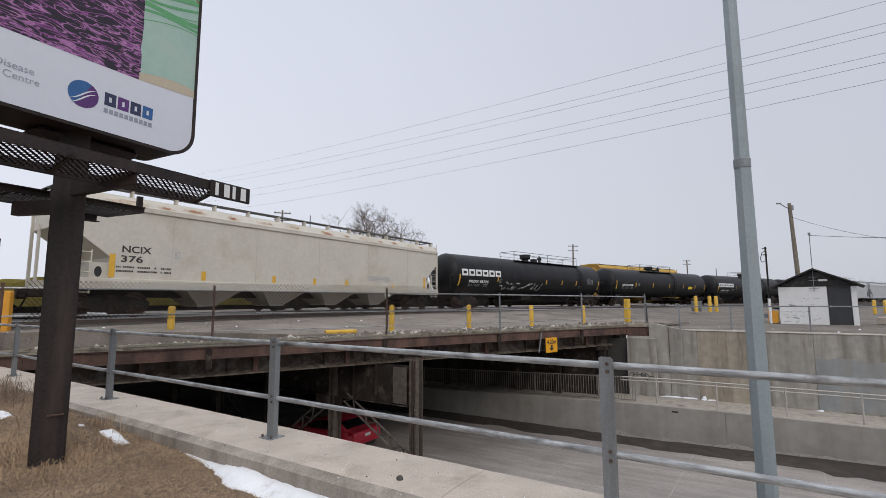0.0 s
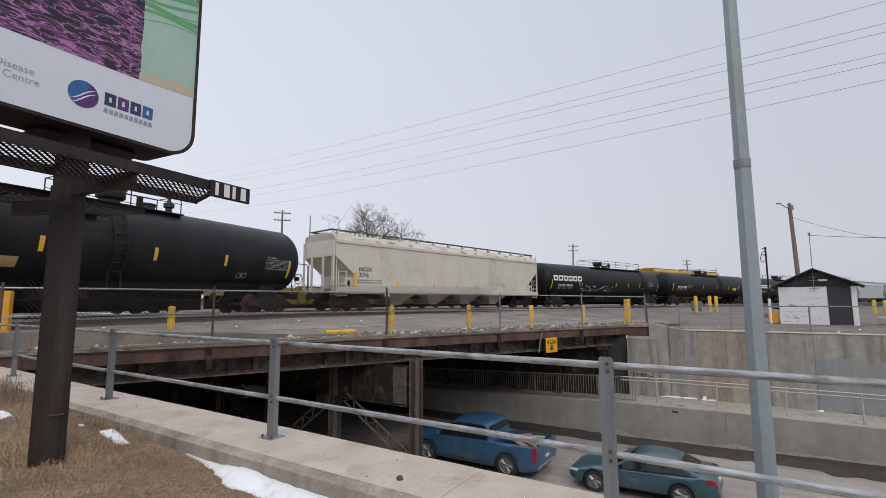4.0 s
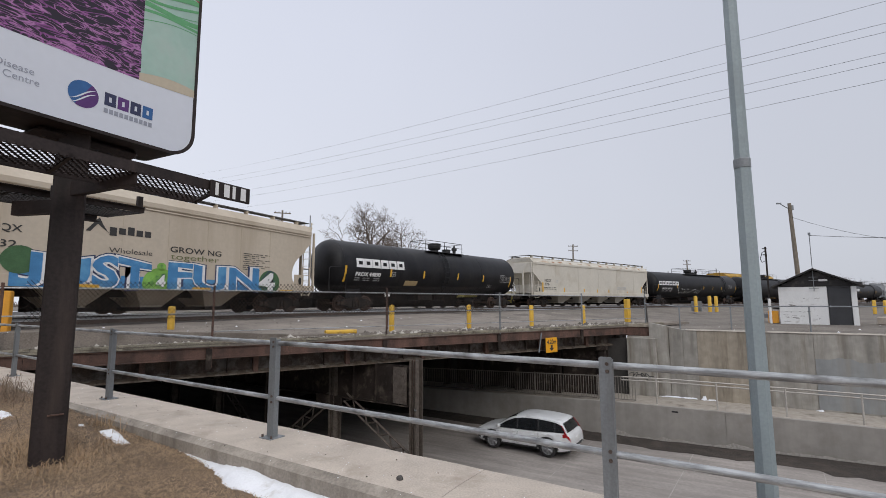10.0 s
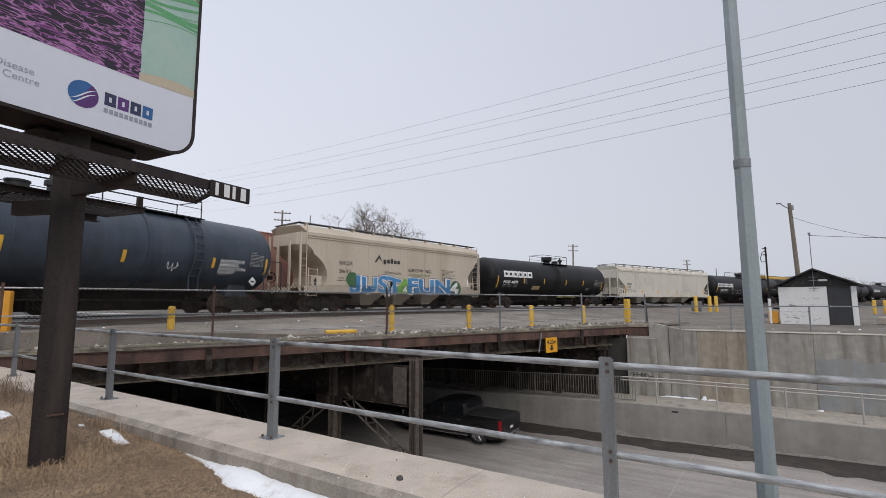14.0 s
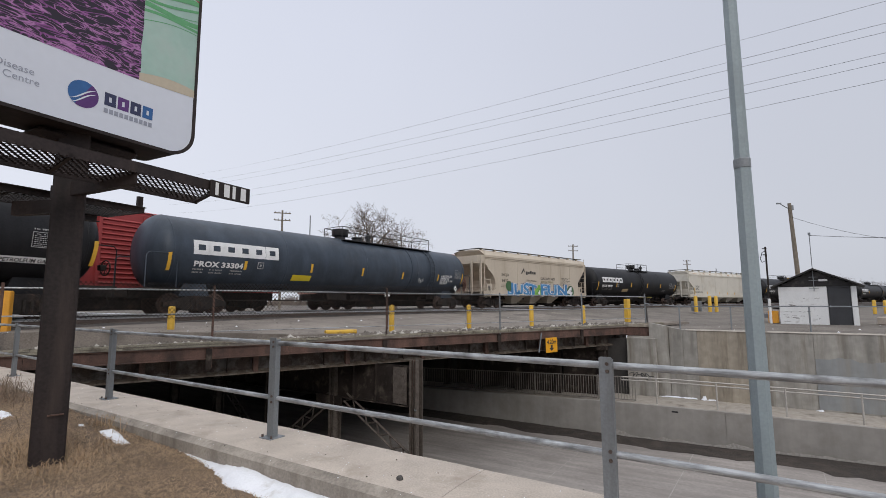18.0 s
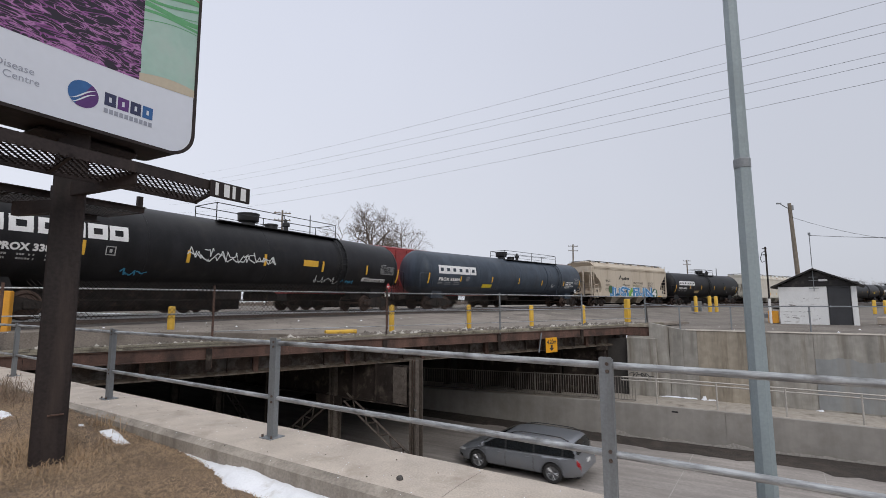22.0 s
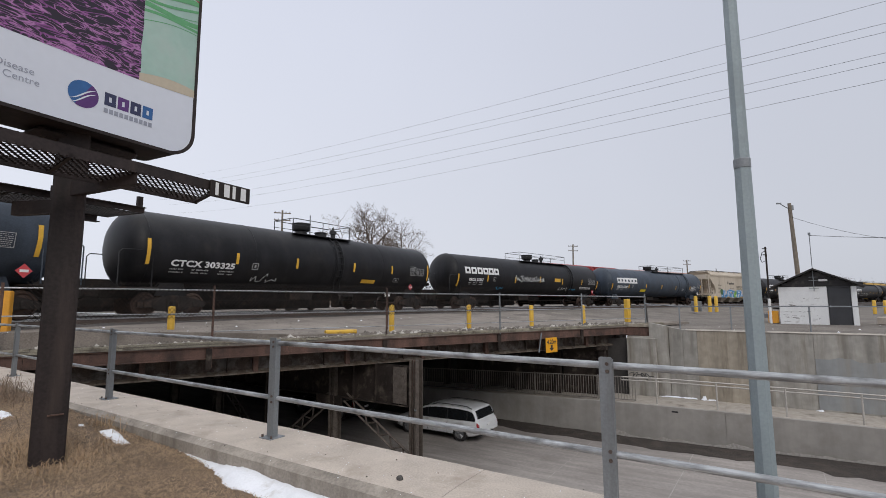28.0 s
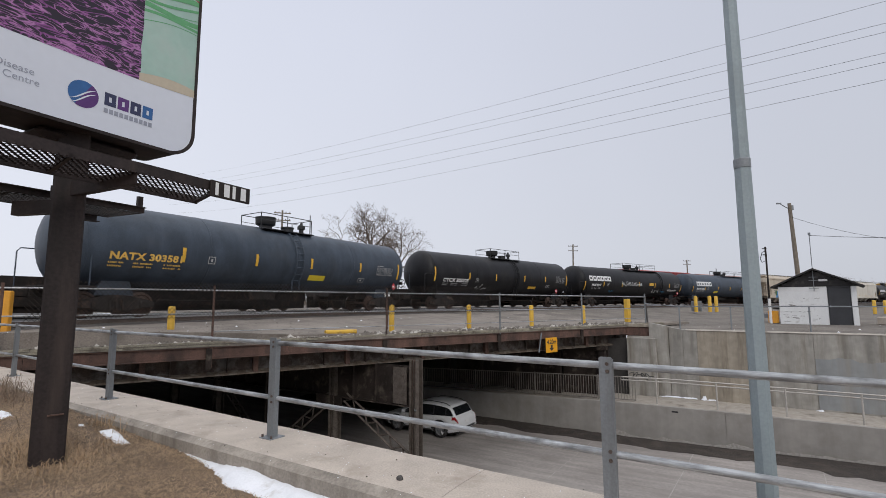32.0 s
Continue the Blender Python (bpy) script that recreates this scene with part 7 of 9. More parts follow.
M_RAIL_DARK = mat("dark_weathered_pipe", (0.11, 0.105, 0.10), 0.7, 0.2, 0.2, 4, 40, 0.1, 40, (0.08, 0.06, 0.05), 0.4, 3.0)
# pipe fence along the retaining wall
wall_fence = thing("pipe_fence", "plain galvanised pipe fence along the wall top", "fence")
for u in (2.86, 0.72, -2.18, -5.2, -8.4):
    g = Geo()
    g.tube([ru(u, 25.65, 0.05), ru(u, 25.65, 1.24)], 0.032, 8)
    part("post", g, M_GALV, wall_fence)
g = Geo()
g.tube([ru(2.86, 25.65, 1.22), ru(-9.5, 25.65, 1.22)], 0.026, 8)
part("pipe_rail", g, M_GALV, wall_fence)
g = Geo()
g.tube([br(24.1, FB, 1.35), ru(2.86, 25.65, 1.2)], 0.024, 8)
part("sloping_rail", g, M_GALV, wall_fence)
g = Geo()
g.tube([br(24.1, 0.0, 1.72), br(24.3, 0.05, 0.35)], 0.05, 8)
part("end_post", g, M_RAIL_DARK, wall_fence)

# headroom sign
hs = thing("headroom_sign", "yellow headroom sign with black figures hung on the bridge", "sign")
SGN = MB @ pose(16.75, -0.06, -0.80, 0, 0, 6)
g = Geo()
g.box(0, -0.012, 0, 0.80, 0.0, 0.66, 0.004)
part("panel", g, mat("sign_amber", (0.76, 0.35, 0.01), 0.45, 0, 0.06, 4, 30, 0), hs, "", False, SGN)
me = text_mesh("4.20m", 0.27, 0.008)
k = 0.62 / max(v.co.x for v in me.vertices)
for v in me.vertices:
    v.co = (0.09 + v.co.x * k, -0.016, 0.38 + v.co.y)
part("figures", me, M_MARK_BLACK, hs, "", False, SGN)
g = Geo()
g.extrude([(0.4, 0.06), (0.56, 0.2), (0.46, 0.2), (0.46, 0.33), (0.34, 0.33), (0.34, 0.2), (0.24, 0.2)], -0.018, -0.014)
part("arrow", g, M_MARK_BLACK, hs, "", False, SGN)
g = Geo()
g.tube([br(16.55, -0.03, 0.1), br(16.35, -0.05, -0.75)], 0.03, 6)
part("hanger", g, M_GALV, hs)

# ------------------------------------------------------------------ bollards
def bollard(x, y, z, h, r, label, tilt=0.0):
    g = Geo()
    prof = [(0, r), (h - r * 0.5, r), (h - r * 0.22, r * 0.86), (h - 0.01, r * 0.5), (h, 0.01)]
    g.lathe(prof, 14, 'z')
    b = thing("bollard", label, "bollard", pose(x, y, z, tilt, 0, 0), "yellow bollards")
    part("tube", g, M_YELLOW, b)
    return b


for d, h in ((2.22, 1.06), (9.63, 1.05), (13.27, 1.03), (16.83, 0.99), (20.33, 0.95)):
    x, y, _ = br(d, 0.9)
    bollard(x, y, 0.33, h, 0.10, "yellow steel bollard on the bridge deck")
for d, b_, h, w, m_ in ((-1.74, 1.30, 1.48, 0.40, M_ORANGE), (23.8, 0.9, 1.26, 0.25, M_YELLOW)):
    g = Geo()
    g.box(-w / 2, -w / 2, 0, w / 2, w / 2, h, 0.02)
    x, y, _ = br(d, b_)
    solid("guard_block", g, m_, "square scuffed yellow guard post at the bridge end", "guard post", m=pose(x, y, 0.34, 0, 0, 31.8), smooth=False)
x, y, _ = br(6.9, 0.55)
g = Geo()
g.tube([(0, 0, 0.1), (1.15, 0, 0.09)], 0.085, 12)
solid("fallen_bollard", g, M_YELLOW, "knocked-over yellow bollard among the rubble", "bollard", m=pose(x, y, 0.33, 0, 0, 33))
# white marker post beside the track
x, y, _ = br(9.75, 1.6)
g = Geo()
g.tube([(0, 0, 0), (0, 0, 1.35)], 0.05, 8)
mp_ = thing("marker_post", "slim pale marker post on the deck", "post", pose(x, y, 0.4))
part("shaft", g, M_RUST, mp_)
g = Geo()
g.box(-0.1, -0.1, 1.3, 0.1, 0.1, 1.42, 0.02)
part("cap", g, M_WHITE, mp_, "white cap", False)
for x, y in ((24.6, 46.0), (25.9, 45.9), (26.7, 46.2)):
    bollard(x, y, 0.42, 1.55, 0.16, "tall yellow bollard by the crossing")
g = Geo()
g.box(-0.4, -0.3, 0, 0.4, 0.3, 1.0, 0.03)
solid("relay_box", g, M_GALV, "small grey equipment box between bollards", "equipment box", m=pose(25.3, 47.2, 0.45, 0, 0, 20), smooth=False)
for i in range(5):
    bollard(42.5 + i * 1.0, 46.6 - 0.1 * i, 0.15, 1.35, 0.15, "yellow bollard beyond the shed")

# ------------------------------------------------------------------ shed
SHED = pose(20.25, 28.47, 0.08, 0, 0, -40.5)
shed = thing("shed", "small white-painted shed with a black gable and a black door", "shed", SHED)
W_, DEP, EAVE, PEAK, PKX = 3.57, 3.0, 2.2, 3.12, 1.72
M_SHINGLE = mat("black_weathered_boards", (0.028, 0.026, 0.026), 0.85, 0, 0.35, 3, 30, 0.3, 40, (0.07, 0.062, 0.055), 0.4, 3.0)
M_DOOR = mat("charcoal_door", (0.035, 0.036, 0.04), 0.6, 0, 0.15, 3, 30, 0.05, 40)
g = Geo()
g.box(0, 0, 0, 2.28, 0.1, EAVE, 0)
front = part("front_wall", g, M_WHITE, shed, "chipped white boards", False)
for i, z in enumerate((0.37, 0.74, 1.11, 1.48, 1.85)):
    g = Geo()
    g.box(0, -0.012, z - 0.36, 2.28, 0.0, z - 0.004, 0.004)
    part("board", g, M_WHITE, front, "", False)
rnd = random.Random(4)
for i in range(26):
    g = Geo()
    x, z = rnd.uniform(0.1, 2.1), rnd.choice((0.37, 0.74, 1.11, 1.48, 0.5, 0.2)) + rnd.uniform(-0.05, 0.05)
    w, h = rnd.uniform(0.05, 0.35), rnd.uniform(0.008, 0.03)
    g.quad((x, -0.014, z), (x + w, -0.014, z + 0.006), (x + w * 0.9, -0.014, z + h), (x + w * 0.1, -0.014, z + h * 0.8))
    part("peeled_paint", g, M_WOOD_DK, front, "bare weathered wood")
g = Geo(); g.box(3.32, 0, 0, W_, 0.1, EAVE, 0.01)
part("front_wall", g, M_WHITE, shed, "", False)
g = Geo(); g.box(2.30, 0.03, 0.02, 3.30, 0.08, 2.12, 0.01)
door = part("door", g, M_DOOR, shed, "charcoal-painted door", False)
g = Geo(); g.box(2.36, 0.0, 1.0, 2.42, 0.03, 1.12, 0.01); part("handle", g, M_GALV, door, "", False)
g = Geo(); g.box(2.28, 0, 2.12, 3.32, 0.1, EAVE, 0); part("lintel", g, M_DOOR, shed, "", False)
for x in (0.0, W_ - 0.1):
    g = Geo(); g.box(x, 0.1, 0, x + 0.1, DEP, EAVE, 0); part("side_wall", g, M_WHITE, shed, "", False)
g = Geo(); g.box(0, DEP, 0, W_, DEP + 0.1, EAVE, 0); part("back_wall", g, M_WHITE, shed, "", False)
g = Geo(); g.extrude([(-0.02, EAVE), (W_ + 0.02, EAVE), (PKX, PEAK)], -0.02, 0.08); part("gable", g, M_SHINGLE, shed, "black weathered gable boards", False)
for i in range(4):
    g = Geo()
    z = EAVE + 0.04 + i * 0.17
    f = (PEAK - z - 0.06) / (PEAK - EAVE)
    g.box(PKX * (1 - f), -0.035, z, PKX + (W_ - PKX) * f, -0.022, z + 0.155, 0.004)
    part("gable_board", g, M_SHINGLE, shed, "", False)
for sx, ex in ((-0.35, -0.02), (W_ + 0.35, W_ + 0.02)):
    g = Geo()
    ze = EAVE - 0.06
    g.add([(sx, -0.3, ze), (PKX, -0.3, PEAK + 0.06), (PKX, DEP + 0.3, PEAK + 0.06), (sx, DEP + 0.3, ze), (sx, -0.3, ze + 0.09), (PKX, -0.3, PEAK + 0.15), (PKX, DEP + 0.3, PEAK + 0.15), (sx, DEP + 0.3, ze + 0.09)],
          [(0, 1, 2, 3), (4, 5, 6, 7), (0, 1, 5, 4), (3, 2, 6, 7), (0, 3, 7, 4), (1, 2, 6, 5)])
    part("roof_slope", g, M_SHINGLE, shed, "", False)
g = Geo(); g.box(1.95, -0.05, 2.5, 2.35, -0.03, 2.62, 0.005); part("sign_board", g, M_WHITE, shed, "small white board", False)
g = Geo(); g.tube([(1.72, -0.1, 1.95), (1.72, -0.1, 5.35)], 0.022, 6)
for z in (2.1, 2.55, 2.75):
    g.tube([(1.5, -0.1, z), (1.95, -0.1, z)], 0.014, 5)
part("mast", g, M_GALV, shed, "thin service mast")
g = Geo(); g.box(1.66, -0.16, 5.2, 1.78, -0.04, 5.36, 0.01); part("mast_cap", g, M_GALV, shed, "", False)
ob_ = thing("cabinet_box", "orange-yellow electric box beside the shed", "electric box", SHED @ pose(-0.62, 0.15, 0.0))
g = Geo(); g.box(0, 0, 0.05, 0.52, 0.35, 0.78, 0.02); part("case", g, M_ORANGE, ob_, "", False)
g = Geo(); g.box(-0.2, 0.05, 0.35, -0.002, 0.3, 0.62, 0.01); part("meter", g, M_GALV, ob_, "", False)
sm_ = thing("service_mast", "dark conduit service mast with a looped cable", "service mast", pose(20.0, 28.9, 0.1))
g = Geo(); g.tube([(-0.06, -0.04, 1.3), (0.05, 0.1, 2.22), (0.05, 0.1, 4.71)], 0.05, 6); part("conduit", g, M_UNDER, sm_)
g = Geo(); g.tube([(0.05, 0.1, 4.46), (-0.17, 0.1, 4.36), (-0.31, 0.1, 3.96), (-0.21, 0.1, 3.73), (0.03, 0.1, 3.86)], 0.022, 5); g.tube([(-0.15, 0.1, 4.59), (0.11, 0.1, 4.59)], 0.035, 5); g.tube([(-0.13, 0.1, 4.21), (0.11, 0.1, 4.21)], 0.035, 5); part("cable_loop", g, M_WIRE, sm_)
g = Geo(); g.box(-0.12, -0.1, 0.0, 0.0, 0.02, 1.5, 0.01); part("riser", g, M_WHITE, sm_, "white riser", False)
# concrete blocks beyond the shed
for x, y, r in ((25.2, 26.6, 10), (26.3, 27.0, 25)):
    g = Geo(); g.box(-0.7, -0.3, 0, 0.7, 0.3, 0.45, 0.05); solid("concrete_block", g, M_CONC, "worn concrete barrier block on the gravel", "barrier", group="concrete blocks", m=pose(x, y, 0.1, 0, 0, r), smooth=False)

# ------------------------------------------------------------------ poles, wires
M_POLE_WOOD = mat("weathered_pole_wood", (0.20, 0.17, 0.135), 0.9, 0, 0.2, 3, 40, 0.3, 30, (0.12, 0.1, 0.08), 0.4, 2.0)


def utility_pole(x, y, z0, z1, label, arms=1, lean=(0, 0), r=0.15, rz=20):
    p = thing("utility_pole", label, "utility pole", pose(x, y, z0))
    h = z1 - z0
    g = Geo(); g.tube([(0, 0, 0), (lean[0] * 0.5, lean[1] * 0.5, h * 0.5), (lean[0], lean[1], h)], r, 8, True, r * 0.7); part("shaft", g, M_POLE_WOOD, p)
    for i in range(arms):
        g = Geo()
        zz = h - 0.5 - 1.1 * i
        g.box(-1.2, -0.07, zz, 1.2, 0.07, zz + 0.14, 0.01, pose(lean[0], lean[1], 0, 0, 0, rz)); a = part("crossarm", g, M_POLE_WOOD, p, "", False)
        for k in (-1.05, -0.5, 0.5, 1.05):
            g = Geo(); g.lathe([(zz + 0.14, 0.05), (zz + 0.2, 0.07), (zz + 0.32, 0.04)], 8, 'z'); g.move(pose(lean[0], lean[1], 0, 0, 0, rz) @ pose(k, 0, 0)); part("insulator", g, M_GALV, a)
    return p


up = utility_pole(45.9, 60.5, 0.3, 14.1, "leaning wooden pole with a small lamp arm", 0, (-0.75, -0.4), 0.30)
g = Geo(); g.tube([(-0.72, -0.4, 13.0), (-1.3, -0.4, 13.3), (-1.9, -0.4, 13.7)], 0.05, 6); g.box(-2.4, -0.52, 13.68, -1.85, -0.28, 13.84, 0.02, pose(0, 0, 0, 0, 0, 0)); part("lamp_arm", g, M_GALV, up)
g = Geo(); g.lathe([(12.9, 0.18), (13.5, 0.18)], 10, 'z'); g.move(pose(-0.45, -0.4, 0)); part("transformer", g, M_GALV, up)
utility_pole(-24.3, 70, 0.5, 15.4, "wooden utility pole with crossarms behind the train", 2, (0, 0), 0.2)
utility_pole(30.4, 110, 0.5, 14.9, "wooden utility pole with crossarms far across the yard", 2, (0.3, 0), 0.22, 10)
utility_pole(78.2, 150, 0.5, 14.7, "wooden utility pole with crossarms at the yard edge", 2, (0, 0), 0.25, 0)
for x_, y_, h_ in ((-21.5, 75, 15.2), (84.5, 145, 11.2), (67.2, 140, 10.0), (70.5, 140, 9.6)):
    g = Geo(); g.tube([(0, 0, 0), (0, 0, h_)], 0.09 if x_ < 0 else 0.12, 8)
    solid("far_mast", g, M_GALV, "plain pale mast far behind the tracks", "mast", m=pose(x_, y_, 0.3))


def wire(a, b, sag, r=0.012, k=14):
    g = Geo()
    a, b = Vector(a), Vector(b)
    g.tube([a + (b - a) * (i / k) - Vector((0, 0, sag * 4 * (i / k) * (1 - i / k))) for i in range(k + 1)], r, 4, False)
    return g


# overhead line: six conductors from the far pole line across the street
for a, b in (((17.31, 16.0, 12.63), (-27.87, 62.0, 19.8)),
             ((17.21, 16.0, 11.75), (-27.06, 62.0, 18.77)),
             ((17.17, 16.0, 11.4), (-27.41, 62.0, 18.07)),
             ((17.07, 16.0, 10.58), (-26.21, 62.0, 16.66)),
             ((17.03, 16.0, 10.23), (-25.41, 62.0, 15.88)),
             ((16.95, 16.0, 9.55), (-23.84, 62.0, 14.63))):
    c = tuple(p + 1.8 * (q - p) + (2.02 if i == 2 else 0) for i, (p, q) in enumerate(zip(a, b)))
    solid("overhead_wire", wire(a, c, 1.134, 0.007, 24), M_WIRE, "thin dark overhead power cable", "cable", group="overhead cables")
solid("service_wire", wire(SHED @ Vector((1.72, -0.1, 5.2)), (22.89, 22.0, 4.41), 0.05, 0.012), M_WIRE, "thin service cable from the shed mast", "cable")
solid("service_wire", wire((45.2, 60.1, 12.3), (53.35, 48.0, 7.22), 0.8, 0.02), M_WIRE, "thin cable from the leaning pole", "cable")

# ------------------------------------------------------------------ bare trees
M_BARK = mat("grey_bark", (0.155, 0.125, 0.105), 0.95, 0, 0.25, 3, 30, 0.3, 30)


def tree(x, y, h, seed, label, limbs_at, levels=6, bole=0.5):
    """A leafless tree: a bole, crooked main limbs (heading, lift, length as shares of the height) and ever finer twigs."""
    rnd = random.Random(seed)
    t = thing("bare_tree", label, "tree", pose(x, y, 0.2), "leafless trees")
    trunk, limbs, twigs = Geo(), Geo(), Geo()

    def grow(p, d, L, r, lev):
        pts, q, dd = [p], p.copy(), d.copy()
        n = 6 if lev < 3 else 4
        bend = 0.36 if lev < 3 else 0.42
        for i in range(n):
            dd = (dd + Vector((rnd.uniform(-bend, bend), rnd.uniform(-bend, bend), rnd.uniform(-bend, bend) + 0.05))).normalized()
            q = q + dd * (L / n)
            pts.append(q.copy())
        (limbs if lev < 3 else twigs).tube(pts, r, 6 if lev < 2 else 4 if lev < 3 else 3, False, r * 0.5)
        if lev >= levels:
            return
        for i in range(2, n + 1):
            for _ in range(1 if i < n else 2):
                way_ = (pts[i] - pts[i - 1]).normalized()
                side = way_.orthogonal().normalized()
                side.rotate(Matrix.Rotation(rnd.uniform(0, 2 * math.pi), 3, way_))
                out = (way_ * rnd.uniform(0.4, 0.9) + side * rnd.uniform(0.7, 1.05)).normalized()
                share = (1.0 - 0.3 * i / n) * rnd.uniform(0.55, 0.8)
                if rnd.random() < (1.0 if lev < 3 else 0.8 if lev < 4 else 0.62):
                    grow(pts[i], out, L * share, max(r * (1 - 0.5 * i / n) * rnd.uniform(0.5, 0.7), 0.013 if lev < 4 else 0.010), lev + 1)
    pts = [Vector((0, 0, 0)), Vector((0.01 * h, 0, 0.2 * h)), Vector((-0.006 * h, 0.01 * h, 0.38 * h)), Vector((0.008 * h, 0, bole * h))]
    trunk.tube(pts, h * 0.026, 9, False, h * 0.016)
    for at_, az, el, ln_ in limbs_at:
        az, el = radians(az), radians(el)
        base = Vector((0.008 * h * at_ / bole, 0, at_ * h))
        grow(base, Vector((math.cos(az) * math.cos(el), math.sin(az) * math.cos(el), math.sin(el))), ln_ * h, h * 0.0095, 1)
    part("trunk", trunk, M_BARK, t)
    part("limb", limbs, M_BARK, t)
    o = part("crown", twigs, M_BARK, t)
    o["kind"] = "stuff"
    return t


OAK = ((0.50, 90, 80, 0.27), (0.50, 200, 55, 0.26), (0.50, -15, 50, 0.25), (0.47, 175, 24, 0.30), (0.45, 5, 26, 0.26), (0.48, 265, 45, 0.22), (0.43, 170, 6, 0.20), (0.48, 60, 60, 0.26))
LOW = ((0.52, 20, 40, 0.36), (0.52, 100, 70, 0.32), (0.50, 160, 35, 0.26), (0.48, -10, 15, 0.38), (0.50, 250, 45, 0.25), (0.45, 40, 20, 0.30))
THIN = ((0.40, 30, 55, 0.32), (0.40, 150, 55, 0.32), (0.42, 270, 62, 0.34), (0.36, 80, 40, 0.26))
tree(-11.5, 74, 18.4, 12, "large leafless spreading tree behind the train", OAK, 6, 0.50)
tree(-8.2, 80, 15.2, 7, "lower leafless tree with arching limbs", LOW, 6, 0.52)
tree(-25.0, 110, 14.0, 8, "leafless tree beyond the tracks", LOW, 4, 0.42)
for i, (x_, y_, h_) in enumerate(((121.35, 150, 9.5), (129.48, 155, 11.0), (128.54, 150, 10.0), (128.59, 145, 8.5), (137.15, 150, 9.0), (130.36, 140, 8.0), (125.61, 160, 8.0), (111.48, 150, 10.5), (98.8, 160, 9.0), (89.93, 150, 8.5))):
    tree(x_, y_, h_, 30 + i, "leafless tree on the far edge of the yard", THIN, 4, 0.42)

# thin old snow left along the foot of the far wall
for ua, ub, wide in ((2.95, 3.95, 0.11), (2.25, 3.1, 0.10), (1.9, 2.12, 0.14), (1.5, 1.95, 0.07), (-2.35, -2.1, 0.14)):
    g = Geo()
    g.grid(lambda a, b: ru(ua + (ub - ua) * a, 25.37 - wide * b * (0.35 + 0.65 * math.sin(3.14 * a)) * (1 + 0.5 * noise.noise((a * 9, 3, 1))), ledge_top(ua + (ub - ua) * a) + 0.036 + (0.20 if ub == 2.12 else 0.06) * (1 - b) ** 1.5 * math.sin(3.14 * a ** 0.6) * (1 + 0.6 * noise.noise((a * 7, b * 2, 5)))), 24, 5)
    solid("snow_strip", g, M_SNOW, "thin strip of old snow along the wall foot", "snow", group="snow on the walkway")

# ------------------------------------------------------------------ rails of the raised walkway
M_RAIL_TAN = mat("dull_pale_pipe_paint", (0.44, 0.41, 0.375), 0.6, 0.1, 0.15, 4, 40, 0.05, 60, (0.30, 0.26, 0.22), 0.4, 2.0)
wr = thing("walkway_railing", "pale grey two-pipe railing along the raised walkway", "railing")
for u in (3.72, 1.37, -1.0, -3.3, -5.7, -8.1, -10.5):
    g = Geo(); g.tube([ru(u, 23.4, ledge_top(u) + 0.02), ru(u, 23.4, ledge_top(u) + 1.13)], 0.034, 8); part("post", g, M_RAIL_TAN, wr)
for dz in (1.14, 1.0):
    g = Geo(); g.tube([ru(5.2, 23.4, ledge_top(5.2) + dz), ru(3, 23.4, ledge_top(3) + dz), ru(-12, 23.4, ledge_top(-4) + dz)], 0.03, 8); part("pipe_rail", g, M_RAIL_TAN, wr)
# rail paint made darker for the pickets, to carry the bridge's shade
M_RAIL_DULL = mat("shade_darkened_picket_paint", (0.20, 0.18, 0.16), 0.7, 0.1, 0.2, 4, 40, 0.05, 60, (0.11, 0.095, 0.08), 0.45, 2.0)
pr = thing("picket_railing", "pale steel picket railing on the walkway under the bridge", "railing")
for z_ in (0.12, 1.14):
    g = Geo(); g.tube([ru(4.6 + i, 23.4, ledge_top(4.6 + i) + z_) for i in range(18)], 0.026, 6); part("rail", g, M_RAIL_DULL, pr)
me_ = Geo().box(-0.009, -0.009, 0, 0.009, 0.009, 1.0).mesh("picket"); me_.materials.append(M_RAIL_DULL)
for i in range(130):
    u = 4.62 + i * 0.125
    o = new("picket", me_); o.parent = pr; o.matrix_basis = pose(*ru(u, 23.4, ledge_top(u) + 0.13))
for u in (6.3, 9.5, 13.0, 16.5):
    g = Geo(); g.tube([ru(u, 23.4, ledge_top(u) - 0.1), ru(u, 23.4, ledge_top(u) + 1.2)], 0.035, 8); part("post", g, M_RAIL_DULL, pr)

# low brush and far woods along the horizon
g = Geo()
rnd = random.Random(21)
for i in range(5200):
    az = rnd.uniform(-0.86, 0.95)
    r = rnd.uniform(190, 330)
    h = (2.2 + 5.5 * max(0.0, noise.noise((az * 9, 0, 2)) + 0.25)) * rnd.uniform(0.5, 1.25)
    x, y = r * math.sin(az), r * math.cos(az)
    w = rnd.uniform(0.10, 0.42)
    lx = rnd.uniform(-0.7, 0.7)
    g.add([(x - w, y, 0.1), (x + w, y, 0.1), (x + w * 0.7 + lx * 0.5, y, 0.1 + h * 0.6), (x - w * 0.7 + lx * 0.5, y, 0.1 + h * 0.6), (x + lx, y + 0.3, 0.1 + h)], [(0, 1, 2, 3), (3, 2, 4)])
solid("far_woods", g, M_BARK, "low leafless brush and woods along the horizon", "woods", kind="stuff", smooth=False)

